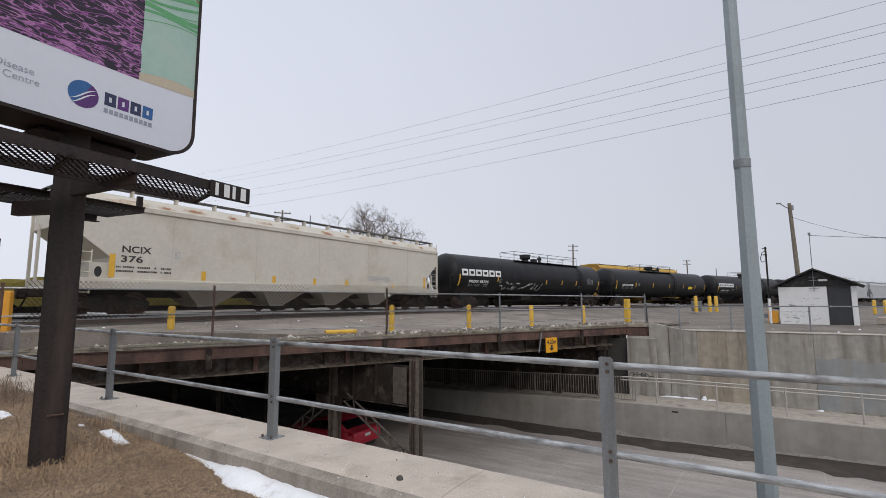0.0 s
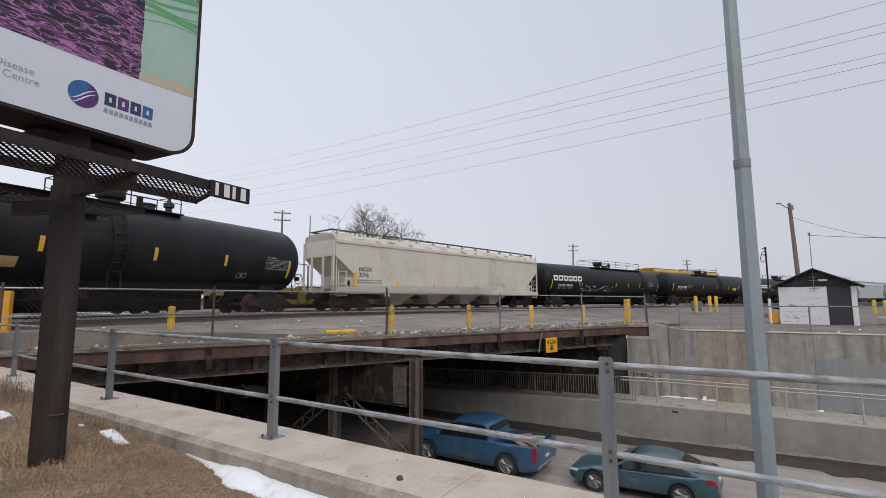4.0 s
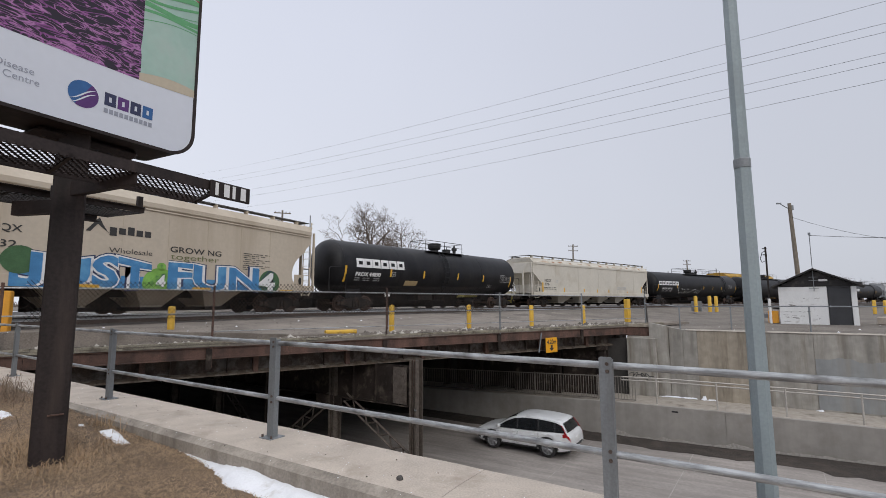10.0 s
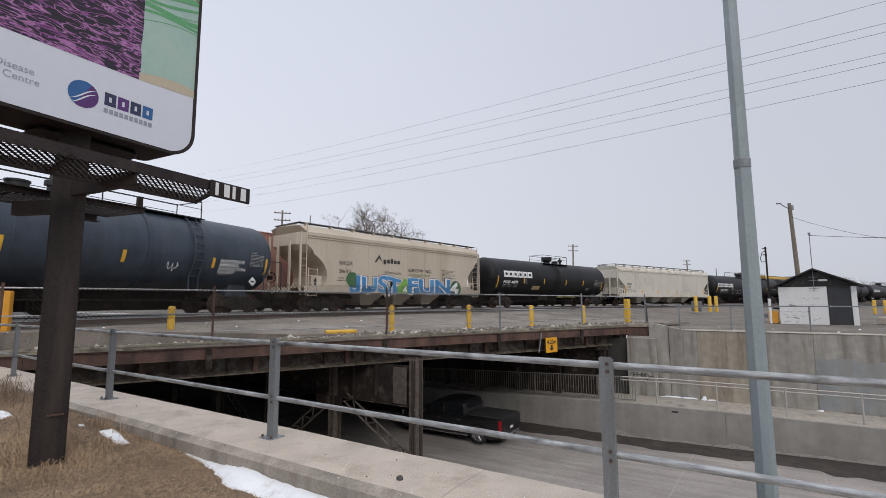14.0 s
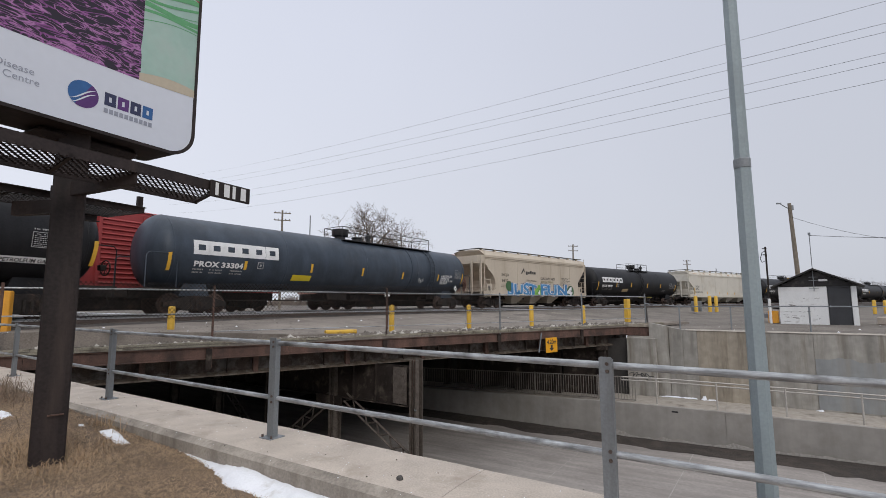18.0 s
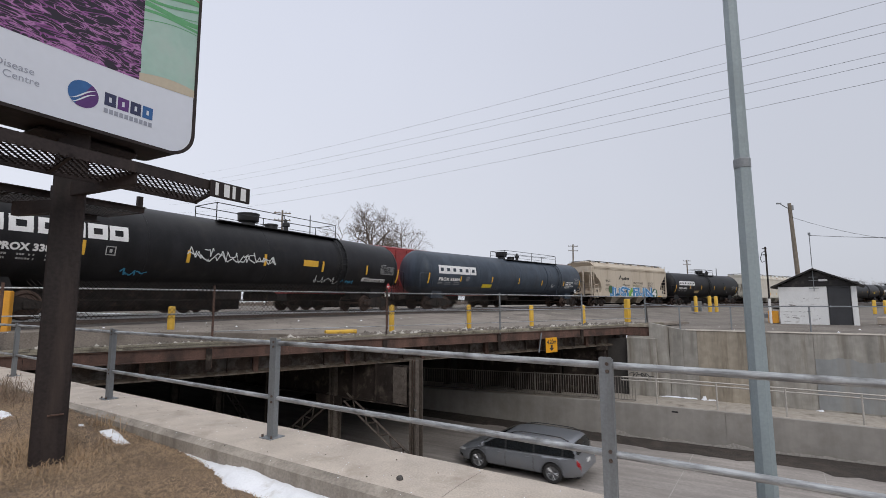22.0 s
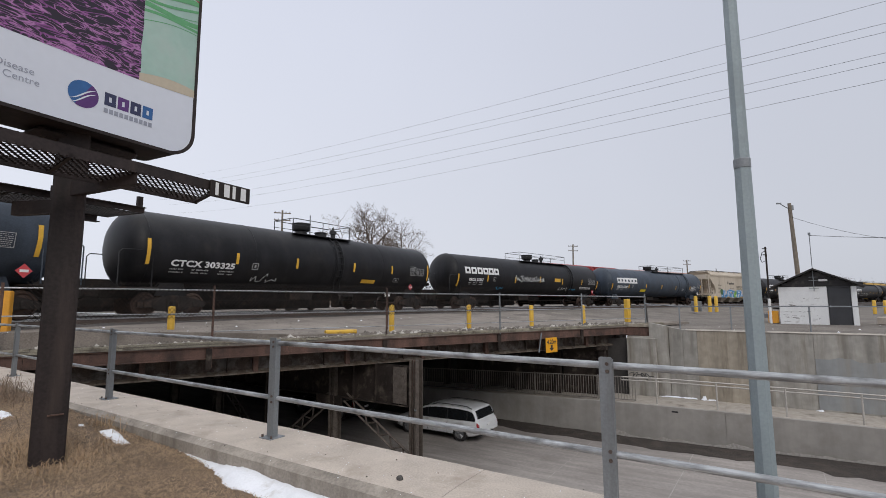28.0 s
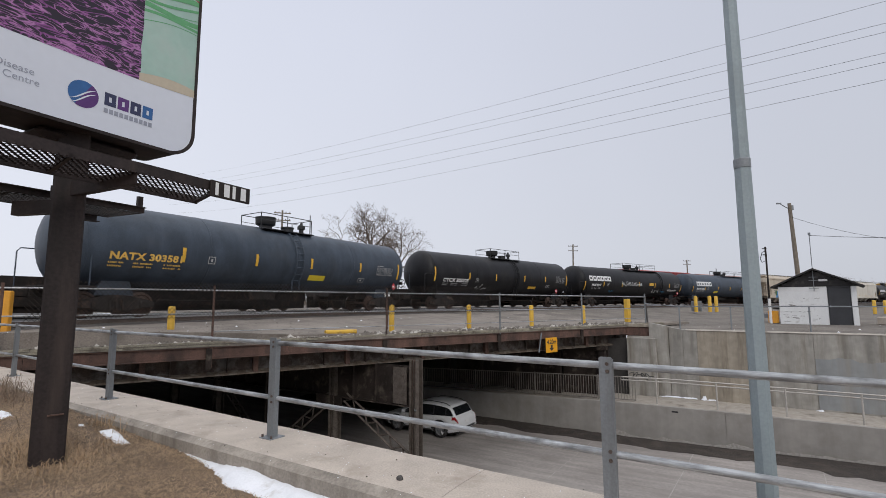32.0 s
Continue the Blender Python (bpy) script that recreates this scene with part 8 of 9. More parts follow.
# stones and crumbs of snow strewn over the yard and the deck
M_PEBBLE = mat("pale_pebbles", (0.28, 0.255, 0.23), 0.9, 0, 0.3, 6, 40, 0)
for label, m_, count, size in (("loose pale stones on the yard", M_PEBBLE, 800, 0.022), ("dark loose stones on the yard", M_GRAVEL, 1500, 0.024), ("crumbs of old snow on the yard", M_SNOW, 45, 0.05)):
    g = Geo()
    rnd = random.Random(count + int(size * 1000))
    for i in range(count):
        if rnd.random() < 0.45:
            x, y, _ = br(rnd.uniform(-2, 26), 0.3 + 7.0 * rnd.random() ** 1.4)
        else:
            x, y, _ = ru(rnd.uniform(-12, 5), 25.9 + 14.0 * rnd.random() ** 1.8)
        r = size * rnd.uniform(0.3, 1.2)
        z = yard_z(x, y) + 0.012
        a = rnd.uniform(0, 6.28)
        c, s_ = math.cos(a) * r, math.sin(a) * r
        g.add([(x + c, y + s_, z - 0.01), (x - s_, y + c, z - 0.01), (x - c * 0.8, y - s_ * 0.8, z - 0.01), (x + s_ * 1.2, y - c * 1.2, z - 0.01), (x, y, z + r * 0.7)], [(0, 1, 4), (1, 2, 4), (2, 3, 4), (3, 0, 4)])
    solid("yard_stones", g, m_, label, "gravel", kind="stuff", smooth=False)

# ------------------------------------------------------------------ road vehicles
M_TYRE = mat("tyre_rubber", (0.022, 0.021, 0.021), 0.85, 0, 0.2, 8, 60, 0.2, 80, (0.06, 0.055, 0.05), 0.4, 6.0)
M_ALLOY = mat("dusty_alloy", (0.34, 0.34, 0.35), 0.4, 0.7, 0.15, 8, 60, 0)
M_GLASS = mat("tinted_glass", (0.012, 0.014, 0.016), 0.05, 0, 0.1, 2, 10, 0)
M_TRIM = mat("black_plastic_trim", (0.03, 0.03, 0.031), 0.6, 0, 0.2, 6, 40, 0.05, 60)
M_HEAD = mat("headlamp_lens", (0.62, 0.64, 0.66), 0.15, 0.1, 0.1, 8, 40, 0)
M_TAIL = mat("red_lamp_lens", (0.30, 0.012, 0.016), 0.2, 0, 0.1, 8, 40, 0)
M_CHROME = mat("chrome", (0.6, 0.6, 0.62), 0.18, 0.9, 0.05, 5, 20, 0)


def car_paint(name, c, dust=0.35, rough=0.28, metal=0.0):
    return mat(name, c, rough, metal, 0.06, 2, 40, 0, stain=(c[0] * 0.6 + 0.10, c[1] * 0.6 + 0.09, c[2] * 0.6 + 0.08), stain_amount=dust, stain_scale=1.4, coat=0.4)


P_WHITE = car_paint("white_car_paint", (0.70, 0.71, 0.72))
P_SILVER = car_paint("silver_car_paint", (0.62, 0.63, 0.65), 0.3, 0.25, 0.15)
P_GREY = car_paint("grey_car_paint", (0.22, 0.23, 0.25), 0.3, 0.3, 0.4)
P_BLACK = car_paint("black_car_paint", (0.011, 0.011, 0.013), 0.12)
P_DARK = car_paint("charcoal_car_paint", (0.018, 0.018, 0.020), 0.22)
P_RED = car_paint("red_car_paint", (0.50, 0.025, 0.05), 0.45)
P_GREEN = car_paint("lime_green_car_paint", (0.12, 0.33, 0.02), 0.2)
P_BLUE = car_paint("blue_car_paint", (0.018, 0.055, 0.26), 0.2)
P_SLATE = car_paint("slate_blue_car_paint", (0.028, 0.085, 0.165), 0.3)
P_TEAL = car_paint("dark_teal_car_paint", (0.035, 0.085, 0.11), 0.3)

def curve(pts, n=6):
    """A smooth line through the points."""
    out = []
    for i in range(len(pts) - 1):
        p0, p1, p2, p3 = pts[max(i - 1, 0)], pts[i], pts[i + 1], pts[min(i + 2, len(pts) - 1)]
        for j in range(n):
            t = j / n
            out.append(tuple(0.5 * (2 * b + (c - a) * t + (2 * a - 5 * b + 4 * c - d) * t * t + (3 * b - a - 3 * c + d) * t ** 3)
                             for a, b, c, d in zip(p0, p1, p2, p3)))
    return out + [tuple(pts[-1])]


def at(line, x):
    """The height of a line, given as points of rising x, at x."""
    if x <= line[0][0]:
        return line[0][1]
    for a, b in zip(line[:-1], line[1:]):
        if x <= b[0]:
            return a[1] + (b[1] - a[1]) * (x - a[0]) / max(b[0] - a[0], 1e-6)
    return line[-1][1]


KINDS = {}


def shape(kind, L, W, H, wb, fa, r, hood, cabin, tail, belt, tum=0.80, doors=(0.30, 0.62, 0.86), clad=False, bed=None):
    """hood, cabin, tail: side outline, from the nose; belt: height of the window line; doors: pillars as shares of the glass."""
    KINDS[kind] = dict(L=L, W=W, H=H, wb=wb, fa=fa, r=r, hood=hood, cabin=cabin, tail=tail, belt=belt, tum=tum, doors=doors, clad=clad, bed=bed)


shape("suv", 4.6, 1.86, 1.69, 2.70, 0.88, 0.36, [(0, 0.66), (0.03, 0.80), (0.14, 0.90), (0.45, 0.98), (0.85, 1.04), (1.18, 1.09)],
      [(1.10, 1.06), (1.50, 1.34), (1.88, 1.55), (2.25, 1.645), (2.75, 1.69), (3.3, 1.685), (3.8, 1.64), (4.12, 1.565), (4.36, 1.28), (4.47, 1.08)],
      [(4.45, 1.10), (4.54, 1.02), (4.59, 0.86), (4.60, 0.62)], [(1.1, 1.03), (3.0, 1.07), (4.6, 1.15)], clad=True)
shape("crv", 4.5, 1.82, 1.68, 2.62, 0.87, 0.35, [(0, 0.66), (0.03, 0.80), (0.14, 0.89), (0.45, 0.97), (0.8, 1.03), (1.05, 1.08)],
      [(0.98, 1.05), (1.40, 1.34), (1.78, 1.55), (2.15, 1.64), (2.6, 1.68), (3.2, 1.675), (3.75, 1.63), (4.08, 1.55), (4.30, 1.25), (4.40, 1.04)],
      [(4.36, 1.08), (4.45, 0.98), (4.49, 0.84), (4.50, 0.62)], [(1.0, 1.01), (3.0, 1.05), (4.5, 1.13)], clad=True)
shape("bigsuv", 5.0, 1.96, 1.77, 2.90, 0.94, 0.375, [(0, 0.70), (0.03, 0.86), (0.16, 0.97), (0.5, 1.04), (0.95, 1.10), (1.30, 1.15)],
      [(1.22, 1.12), (1.62, 1.40), (2.0, 1.62), (2.4, 1.72), (2.95, 1.77), (3.6, 1.765), (4.2, 1.71), (4.55, 1.63), (4.74, 1.36), (4.86, 1.14)],
      [(4.84, 1.16), (4.93, 1.06), (4.99, 0.9), (5.0, 0.64)], [(1.2, 1.09), (3.2, 1.12), (5.0, 1.19)])
shape("crossover", 4.3, 1.80, 1.59, 2.62, 0.84, 0.345, [(0, 0.62), (0.03, 0.75), (0.14, 0.84), (0.45, 0.92), (0.8, 0.98), (1.12, 1.03)],
      [(1.04, 1.0), (1.46, 1.27), (1.86, 1.47), (2.2, 1.555), (2.65, 1.59), (3.1, 1.575), (3.55, 1.52), (3.86, 1.44), (4.08, 1.19), (4.18, 1.02)],
      [(4.16, 1.04), (4.24, 0.96), (4.29, 0.8), (4.3, 0.58)], [(1.0, 0.97), (2.8, 1.01), (4.3, 1.10)], clad=True)
shape("van", 5.1, 1.98, 1.75, 3.08, 0.96, 0.345, [(0, 0.62), (0.03, 0.75), (0.14, 0.84), (0.45, 0.94), (0.8, 1.02), (1.0, 1.08)],
      [(0.9, 1.04), (1.35, 1.33), (1.80, 1.57), (2.2, 1.685), (2.8, 1.745), (3.6, 1.75), (4.3, 1.725), (4.72, 1.65), (4.9, 1.35), (4.99, 1.06)],
      [(4.95, 1.10), (5.04, 0.98), (5.09, 0.8), (5.1, 0.58)], [(0.9, 1.02), (3.0, 1.05), (5.1, 1.10)], 0.84, (0.27, 0.58, 0.88))
shape("sedan", 4.75, 1.84, 1.47, 2.75, 0.94, 0.335, [(0, 0.56), (0.03, 0.66), (0.14, 0.74), (0.5, 0.83), (0.95, 0.90), (1.45, 0.96)],
      [(1.36, 0.93), (1.80, 1.17), (2.15, 1.35), (2.5, 1.44), (2.9, 1.47), (3.3, 1.44), (3.7, 1.33), (4.05, 1.16), (4.30, 1.03)],
      [(4.25, 1.05), (4.45, 1.045), (4.62, 1.02), (4.70, 0.92), (4.74, 0.78), (4.75, 0.56)], [(1.4, 0.93), (3.0, 0.97), (4.75, 1.03)], 0.76, (0.38, 0.74))
shape("boxy", 4.3, 1.82, 1.80, 2.575, 0.84, 0.35, [(0, 0.72), (0.03, 0.92), (0.12, 1.0), (0.4, 1.05), (0.8, 1.09), (1.16, 1.12)],
      [(1.10, 1.09), (1.32, 1.42), (1.52, 1.66), (1.8, 1.76), (2.4, 1.80), (3.2, 1.80), (3.85, 1.775), (4.10, 1.70), (4.18, 1.40), (4.23, 1.08)],
      [(4.2, 1.12), (4.26, 1.02), (4.29, 0.86), (4.3, 0.6)], [(1.1, 1.08), (4.3, 1.12)], 0.87, (0.32, 0.64, 0.9), clad=True)
shape("jeep", 4.5, 1.86, 1.86, 3.0, 0.62, 0.41, [(0, 0.80), (0.02, 1.08), (0.08, 1.13), (0.4, 1.15), (0.9, 1.18), (1.52, 1.21)],
      [(1.50, 1.18), (1.62, 1.50), (1.74, 1.74), (1.92, 1.82), (2.5, 1.86), (3.4, 1.86), (4.05, 1.84), (4.28, 1.78), (4.33, 1.5), (4.37, 1.14)],
      [(4.35, 1.18), (4.45, 1.14), (4.49, 1.0), (4.5, 0.6)], [(1.4, 1.17), (4.5, 1.17)], 0.90, (0.32, 0.62, 0.98))
shape("pickup", 5.5, 1.92, 1.80, 3.45, 0.95, 0.38, [(0, 0.72), (0.03, 0.96), (0.14, 1.05), (0.5, 1.10), (0.95, 1.15), (1.36, 1.19)],
      [(1.30, 1.15), (1.68, 1.42), (2.0, 1.66), (2.3, 1.765), (2.7, 1.80), (3.1, 1.79), (3.42, 1.74), (3.56, 1.50), (3.64, 1.12)],
      [(3.6, 1.18), (5.42, 1.20), (5.48, 1.14), (5.5, 0.62)], [(1.3, 1.13), (3.6, 1.18), (5.5, 1.19)], 0.82, (0.50,), bed=(3.70, 5.44))
shape("bigpickup", 5.9, 2.03, 1.95, 3.65, 1.0, 0.41, [(0, 0.80), (0.03, 1.10), (0.14, 1.20), (0.5, 1.24), (1.0, 1.28), (1.46, 1.31)],
      [(1.40, 1.27), (1.78, 1.56), (2.08, 1.80), (2.4, 1.915), (2.9, 1.95), (3.4, 1.94), (3.78, 1.88), (3.90, 1.62), (3.97, 1.24)],
      [(3.9, 1.28), (5.82, 1.30), (5.88, 1.24), (5.9, 0.66)], [(1.4, 1.23), (3.9, 1.27), (5.9, 1.29)], 0.86, (0.50,), bed=(4.03, 5.84))


def wheel(parent, x, y, r, side, rim):
    g = Geo()
    w = 0.115
    g.lathe([(-w, r * 0.62), (-w, r * 0.9), (-w * 0.8, r * 0.985), (-w * 0.3, r), (w * 0.3, r), (w * 0.8, r * 0.985), (w, r * 0.9), (w, r * 0.66)], 28, 'y', False)
    t = part("tyre", g, M_TYRE, parent, m=pose(x, y, r))
    g = Geo()
    s = side
    g.lathe([(-w * 0.9, r * 0.66), (s * w * 0.55, r * 0.66), (s * w * 0.95, r * 0.69), (s * w * 0.98, r * 0.64), (s * w * 0.6, r * 0.60)], 28, 'y', False)
    g.lathe([(s * w * 0.1, r * 0.64), (s * w * 0.12, 0.02)], 20, 'y', False)
    n = 5 if rim == 0 else 7
    for i in range(n):
        a = 2 * math.pi * i / n
        for da in ((-0.10, 0.10) if rim == 0 else (0.0,)):
            c, q = (math.cos(a + da * 0.6), math.sin(a + da * 0.6)), (math.cos(a + da * 1.7), math.sin(a + da * 1.7))
            g.tube([(c[0] * r * 0.12, s * w * 0.72, c[1] * r * 0.12), (q[0] * r * 0.64, s * w * 0.70, q[1] * r * 0.64)], 0.020 if rim == 0 else 0.034, 4)
    g.lathe([(s * w * 0.5, r * 0.16), (s * w * 0.85, r * 0.15), (s * w * 0.88, r * 0.02)], 12, 'y', False)
    part("rim", g, M_ALLOY, t, "spoked wheel rim")
    return t


WHEELS = []


def vehicle(kind, paint, label, category, name, roof_rails=False, sunroof=False, roof_paint=None, cover=None):
    k = KINDS[kind]
    fx_, fz_ = 0.935, 0.85 if kind == "van" else 0.905
    L, W, H, r = k["L"] * fx_, k["W"] / 2, k["H"] * fz_, k["r"]
    sc = lambda pts: [(x * fx_, z * fz_) for x, z in pts]
    hood, cab, tail, belt = curve(sc(k["hood"]), 4), curve(sc(k["cabin"]), 4), curve(sc(k["tail"]), 3), sc(k["belt"])
    fa, wb = k["fa"] * fx_, k["wb"] * fx_
    cowl, back = hood[-1][0], tail[0][0]
    pick = k["bed"] is not None
    jeep = kind == "jeep"
    nose = L / 2
    v = thing(name, label, category, group="traffic in the underpass")

    def X(a):
        return nose - a
    fx, rx = X(fa), X(fa + wb)
    ar = r + 0.055
    bed0, bed1 = (k["bed"][0] * fx_, k["bed"][1] * fx_) if pick else (99, 99)

    def plan(a):
        """Half width at a metres from the nose."""
        f = max(0.0, 1 - a / 0.62)
        q = max(0.0, 1 - (L - a) / 0.5)
        return W * (1 - (0.10 if jeep else 0.20) * f ** 2.2 - (0.04 if pick or jeep else 0.11) * q ** 2.0)

    def crest(a):
        """Height of the lower body at its middle line."""
        if a <= cowl:
            return at(hood, a)
        if a >= back:
            return at(tail, a)
        return at(belt, a) + 0.01

    def foot(a):
        z = 0.27 + 0.12 * max(0.0, 1 - a / 0.3) ** 2 + 0.12 * max(0.0, 1 - (L - a) / 0.45)
        for c in (fa, fa + wb):
            d = abs(a - c)
            if d < ar:
                z = max(z, r + math.sqrt(ar * ar - d * d) * (0.98 if not jeep else 1.0))
        return z

    def section(a):
        w, zl, zc = plan(a), foot(a), crest(a)
        near_end = min(1.0, max(0.0, a / 0.35)) * min(1.0, max(0.0, (L - a) / 0.25))
        dip = 0.02 + 0.055 * near_end if a < cowl else 0.025
        zs = max(zc - dip, zl + 0.05)
        h = zs - zl
        pts = [(0.93 * w, zl), (0.975 * w, zl + 0.10 * h), (1.0 * w, zl + 0.45 * h), (0.996 * w, zl + 0.72 * h), (0.972 * w, zs - 0.03 * near_end), (0.92 * w, zs + 0.004)]
        if bed0 < a < bed1:
            return pts + [(0.86 * w, zs + 0.002), (0.84 * w, 0.62), (0.0, 0.62)]
        return pts + [(0.80 * w, zs + 0.55 * (zc - zs)), (0.5 * w, zs + 0.86 * (zc - zs)), (0.0, zc)]

    def skin(a, s, lift=0.0):
        """A point of the side, s from 0 at the foot to 5 at the shoulder."""
        p = section(a)
        i = min(int(s), 4)
        y = p[i][0] + (p[i + 1][0] - p[i][0]) * (s - i)
        z = p[i][1] + (p[i + 1][1] - p[i][1]) * (s - i)
        return (X(a) + lift * max(0.0, 1 - a / 0.4) - lift * max(0.0, 1 - (L - a) / 0.3), y + lift, z)

    stations = {0.0, 0.012, 0.03, 0.06, 0.10, 0.15, L, L - 0.012, L - 0.03, L - 0.07, cowl, back}
    stations |= {0.2 + i * 0.14 for i in range(int((L - 0.3) / 0.14))}
    for c in (fa, fa + wb):
        stations |= {c + ar * math.cos(math.pi * i / 14) for i in range(15)} | {c - ar - 0.004, c + ar + 0.004}
    if pick:
        stations |= {bed0 - 0.001, bed0 + 0.001, bed1 - 0.001, bed1 + 0.001}
    xs = sorted(a for a in stations if 0 <= a <= L)
    g = Geo()
    rings = []
    for a in xs:
        half = section(a)
        rings.append([(X(a), y, z) for y, z in half] + [(X(a), -y, z) for y, z in half[-2::-1]])
    m = len(rings[0])
    g.add([p for q in rings for p in q], [(i * m + j, i * m + j + 1, (i + 1) * m + j + 1, (i + 1) * m + j) for i in range(len(rings) - 1) for j in range(m - 1)]
          + [tuple(range(m)), tuple((len(rings) - 1) * m + j for j in range(m))[::-1]])
    body = part("body", g, paint, v)

    # cabin
    z0, z1 = at(belt, cowl), max(z for _, z in cab)
    mid = (cab[0][0] + cab[-1][0]) / 2

    def wide(a, z):
        f = min(max((z - z0) / (z1 - z0), 0), 1)
        return plan(min(max(a, 0.9), L - 0.5)) * (0.945 + (k["tum"] - 0.945) * f ** 1.15)

    def dome(a, z, s, lift=0.0):
        """A point of the cabin: s from -1 to 1 across it."""
        b = abs(s) ** (7 if jeep or kind in ("boxy", "van") else 5)
        bow = 0.10 * b * (0.4 if jeep else 1.0)
        f = min(max((z - z0) / (z1 - z0), 0), 1)
        aa = a + (bow if a < mid else -bow) * (1 - 0.6 * f) * min(1.0, abs(a - mid) / 0.8)
        zz = z - 0.055 * b * f
        up = lift * (0.35 + 0.65 * f)
        return (X(aa) + (lift if a < mid else -lift) * (1 - f * 0.7), s * wide(a, z), zz + up)

    ss = (-1, -0.97, -0.9, -0.75, -0.4, 0, 0.4, 0.75, 0.9, 0.97, 1)
    g = Geo()
    n = len(cab)
    g.add([dome(a, z, s) for s in ss for a, z in cab], [(j * n + i, j * n + i + 1, (j + 1) * n + i + 1, (j + 1) * n + i) for j in range(len(ss) - 1) for i in range(n - 1)]
          + [tuple(range(n)), tuple((len(ss) - 1) * n + i for i in range(n))[::-1]])
    part("cabin", g, roof_paint or paint, v, "black hard top" if roof_paint else "")

    # side glass, in panes between dark pillars
    ga, gb = cab[0][0] + 0.16, cab[-1][0] - (0.10 if not kind == "sedan" else 0.28)

    def lid(a):
        return at(cab, a) - (0.115 if not jeep else 0.15)
    while lid(ga) < at(belt, ga) + 0.05:
        ga += 0.02
    while lid(gb) < at(belt, gb) + 0.05:
        gb -= 0.02
    cuts_ = [0.0, *k["doors"], 1.0]
    for sgn in (-1, 1):
        def pane(a0, a1, lift, inset):
            q = Geo()
            cols = 8
            vs = []
            for i in range(cols + 1):
                a = a0 + (a1 - a0) * i / cols
                lo, hi = at(belt, a) + 0.02 + inset, lid(a) - inset
                hi = max(hi, lo + 0.004)
                vs += [(X(a), sgn * (wide(a, lo) + lift), lo), (X(a), sgn * (wide(a, hi) + lift), hi)]
            return q.add(vs, [(2 * i, 2 * i + 2, 2 * i + 3, 2 * i + 1) for i in range(cols)])
        if not jeep:
            part("window_surround", pane(ga - 0.02, gb + 0.01, 0.005, -0.012), M_TRIM, v, "black window surround")
        for c0, c1 in zip(cuts_[:-1], cuts_[1:]):
            gap = 0.022 if not jeep else 0.055
            p0, p1 = ga + (gb - ga) * c0 + (gap if c0 else 0), ga + (gb - ga) * c1 - (gap if c1 < 1 else 0)
            part("side_window", pane(p0, p1, 0.010, 0.0), M_GLASS, v)
        if jeep:
            q = pane(ga - 0.06, ga + (gb - ga) * 0.62, 0.006, -0.035)
            part("door_frame", q, paint, v, "painted door frame", False)
        # seams, handles and sill
        for c in [0.0] + [c for c in cuts_[1:-1] if c < 0.8] + ([1.0] if pick or kind == "sedan" else []):
            a = ga + (gb - ga) * c + (0.10 if c == 0 else -0.12 if c == 1.0 else 0)
            q = Geo()
            vs = []
            for i in range(9):
                s = 0.5 + 3.7 * i / 8
                for d in (-0.006, 0.006):
                    x, y, z = skin(a + d, s, 0.003)
                    vs.append((x, sgn * y, z))
            q.add(vs, [(2 * i, 2 * i + 1, 2 * i + 3, 2 * i + 2) for i in range(8)])
            part("door_seam", q, M_TRIM, body)
            if c < 0.99 and c != cuts_[-2] or (pick and c == 0.5):
                nxt = min([d for d in cuts_ if d > c] + [1.0])
                ah = ga + (gb - ga) * nxt - 0.22
                x, y, z = skin(ah, 3.35)
                q = Geo()
                q.box(x - 0.09, min(sgn * (y - 0.01), sgn * (y + 0.022)), z - 0.016, x + 0.09, max(sgn * (y - 0.01), sgn * (y + 0.022)), z + 0.016, 0.007)
                part("door_handle", q, M_CHROME if pick else M_TRIM if jeep else paint, v, "", False)
        q = Geo()
        xm = X(ga + 0.05)
        zm = at(belt, ga) + 0.10
        q.box(xm - 0.05, min(sgn * W * 0.97, sgn * (W * 0.97 + 0.21)), zm - 0.085, xm + 0.07, max(sgn * W * 0.97, sgn * (W * 0.97 + 0.21)), zm + 0.075, 0.035)
        q.box(xm - 0.02, min(sgn * W * 0.90, sgn * W), zm - 0.07, xm + 0.03, max(sgn * W * 0.90, sgn * W), zm - 0.03, 0.01)
        part("wing_mirror", q, paint if not (jeep or kind == "boxy") else M_TRIM, v, "", False)

        def strip(a0, a1, s0, s1, lift, cols=8):
            q = Geo()
            vs = []
            for i in range(cols + 1):
                a = a0 + (a1 - a0) * i / cols
                for j in range(4):
                    x, y, z = skin(a, s0 + (s1 - s0) * j / 3, lift)
                    vs.append((x, sgn * y, z))
            return q.add(vs, [(4 * i + j, 4 * i + 4 + j, 4 * i + 5 + j, 4 * i + 1 + j) for i in range(cols) for j in range(3)])
        clad = k["clad"] or jeep
        part("sill_trim", strip(fa + ar + 0.02, fa + wb - ar - 0.02, 0.0, 1.1 if clad else 0.5, 0.006), M_TRIM, v, "dark sill trim")
        for cxw in (fa, fa + wb):
            q = Geo()
            vs = []
            wide_ = 0.055 if clad else 0.022
            for i in range(17):
                t = math.pi * i / 16
                for rr in (ar - 0.012, ar + wide_):
                    a, z = cxw - rr * math.cos(t), r + rr * math.sin(t)
                    y = plan(a) + (0.004 if not jeep else 0.06)
                    vs.append((X(a), sgn * y, z))
                a = cxw - (ar - 0.012) * math.cos(t)
                vs.append((X(a), sgn * (plan(a) - 0.09), r + (ar - 0.012) * math.sin(t)))
            q.add(vs, [(3 * i, 3 * i + 3, 3 * i + 4, 3 * i + 1) for i in range(16)] + [(3 * i + 2, 3 * i + 5, 3 * i + 3, 3 * i) for i in range(16)])
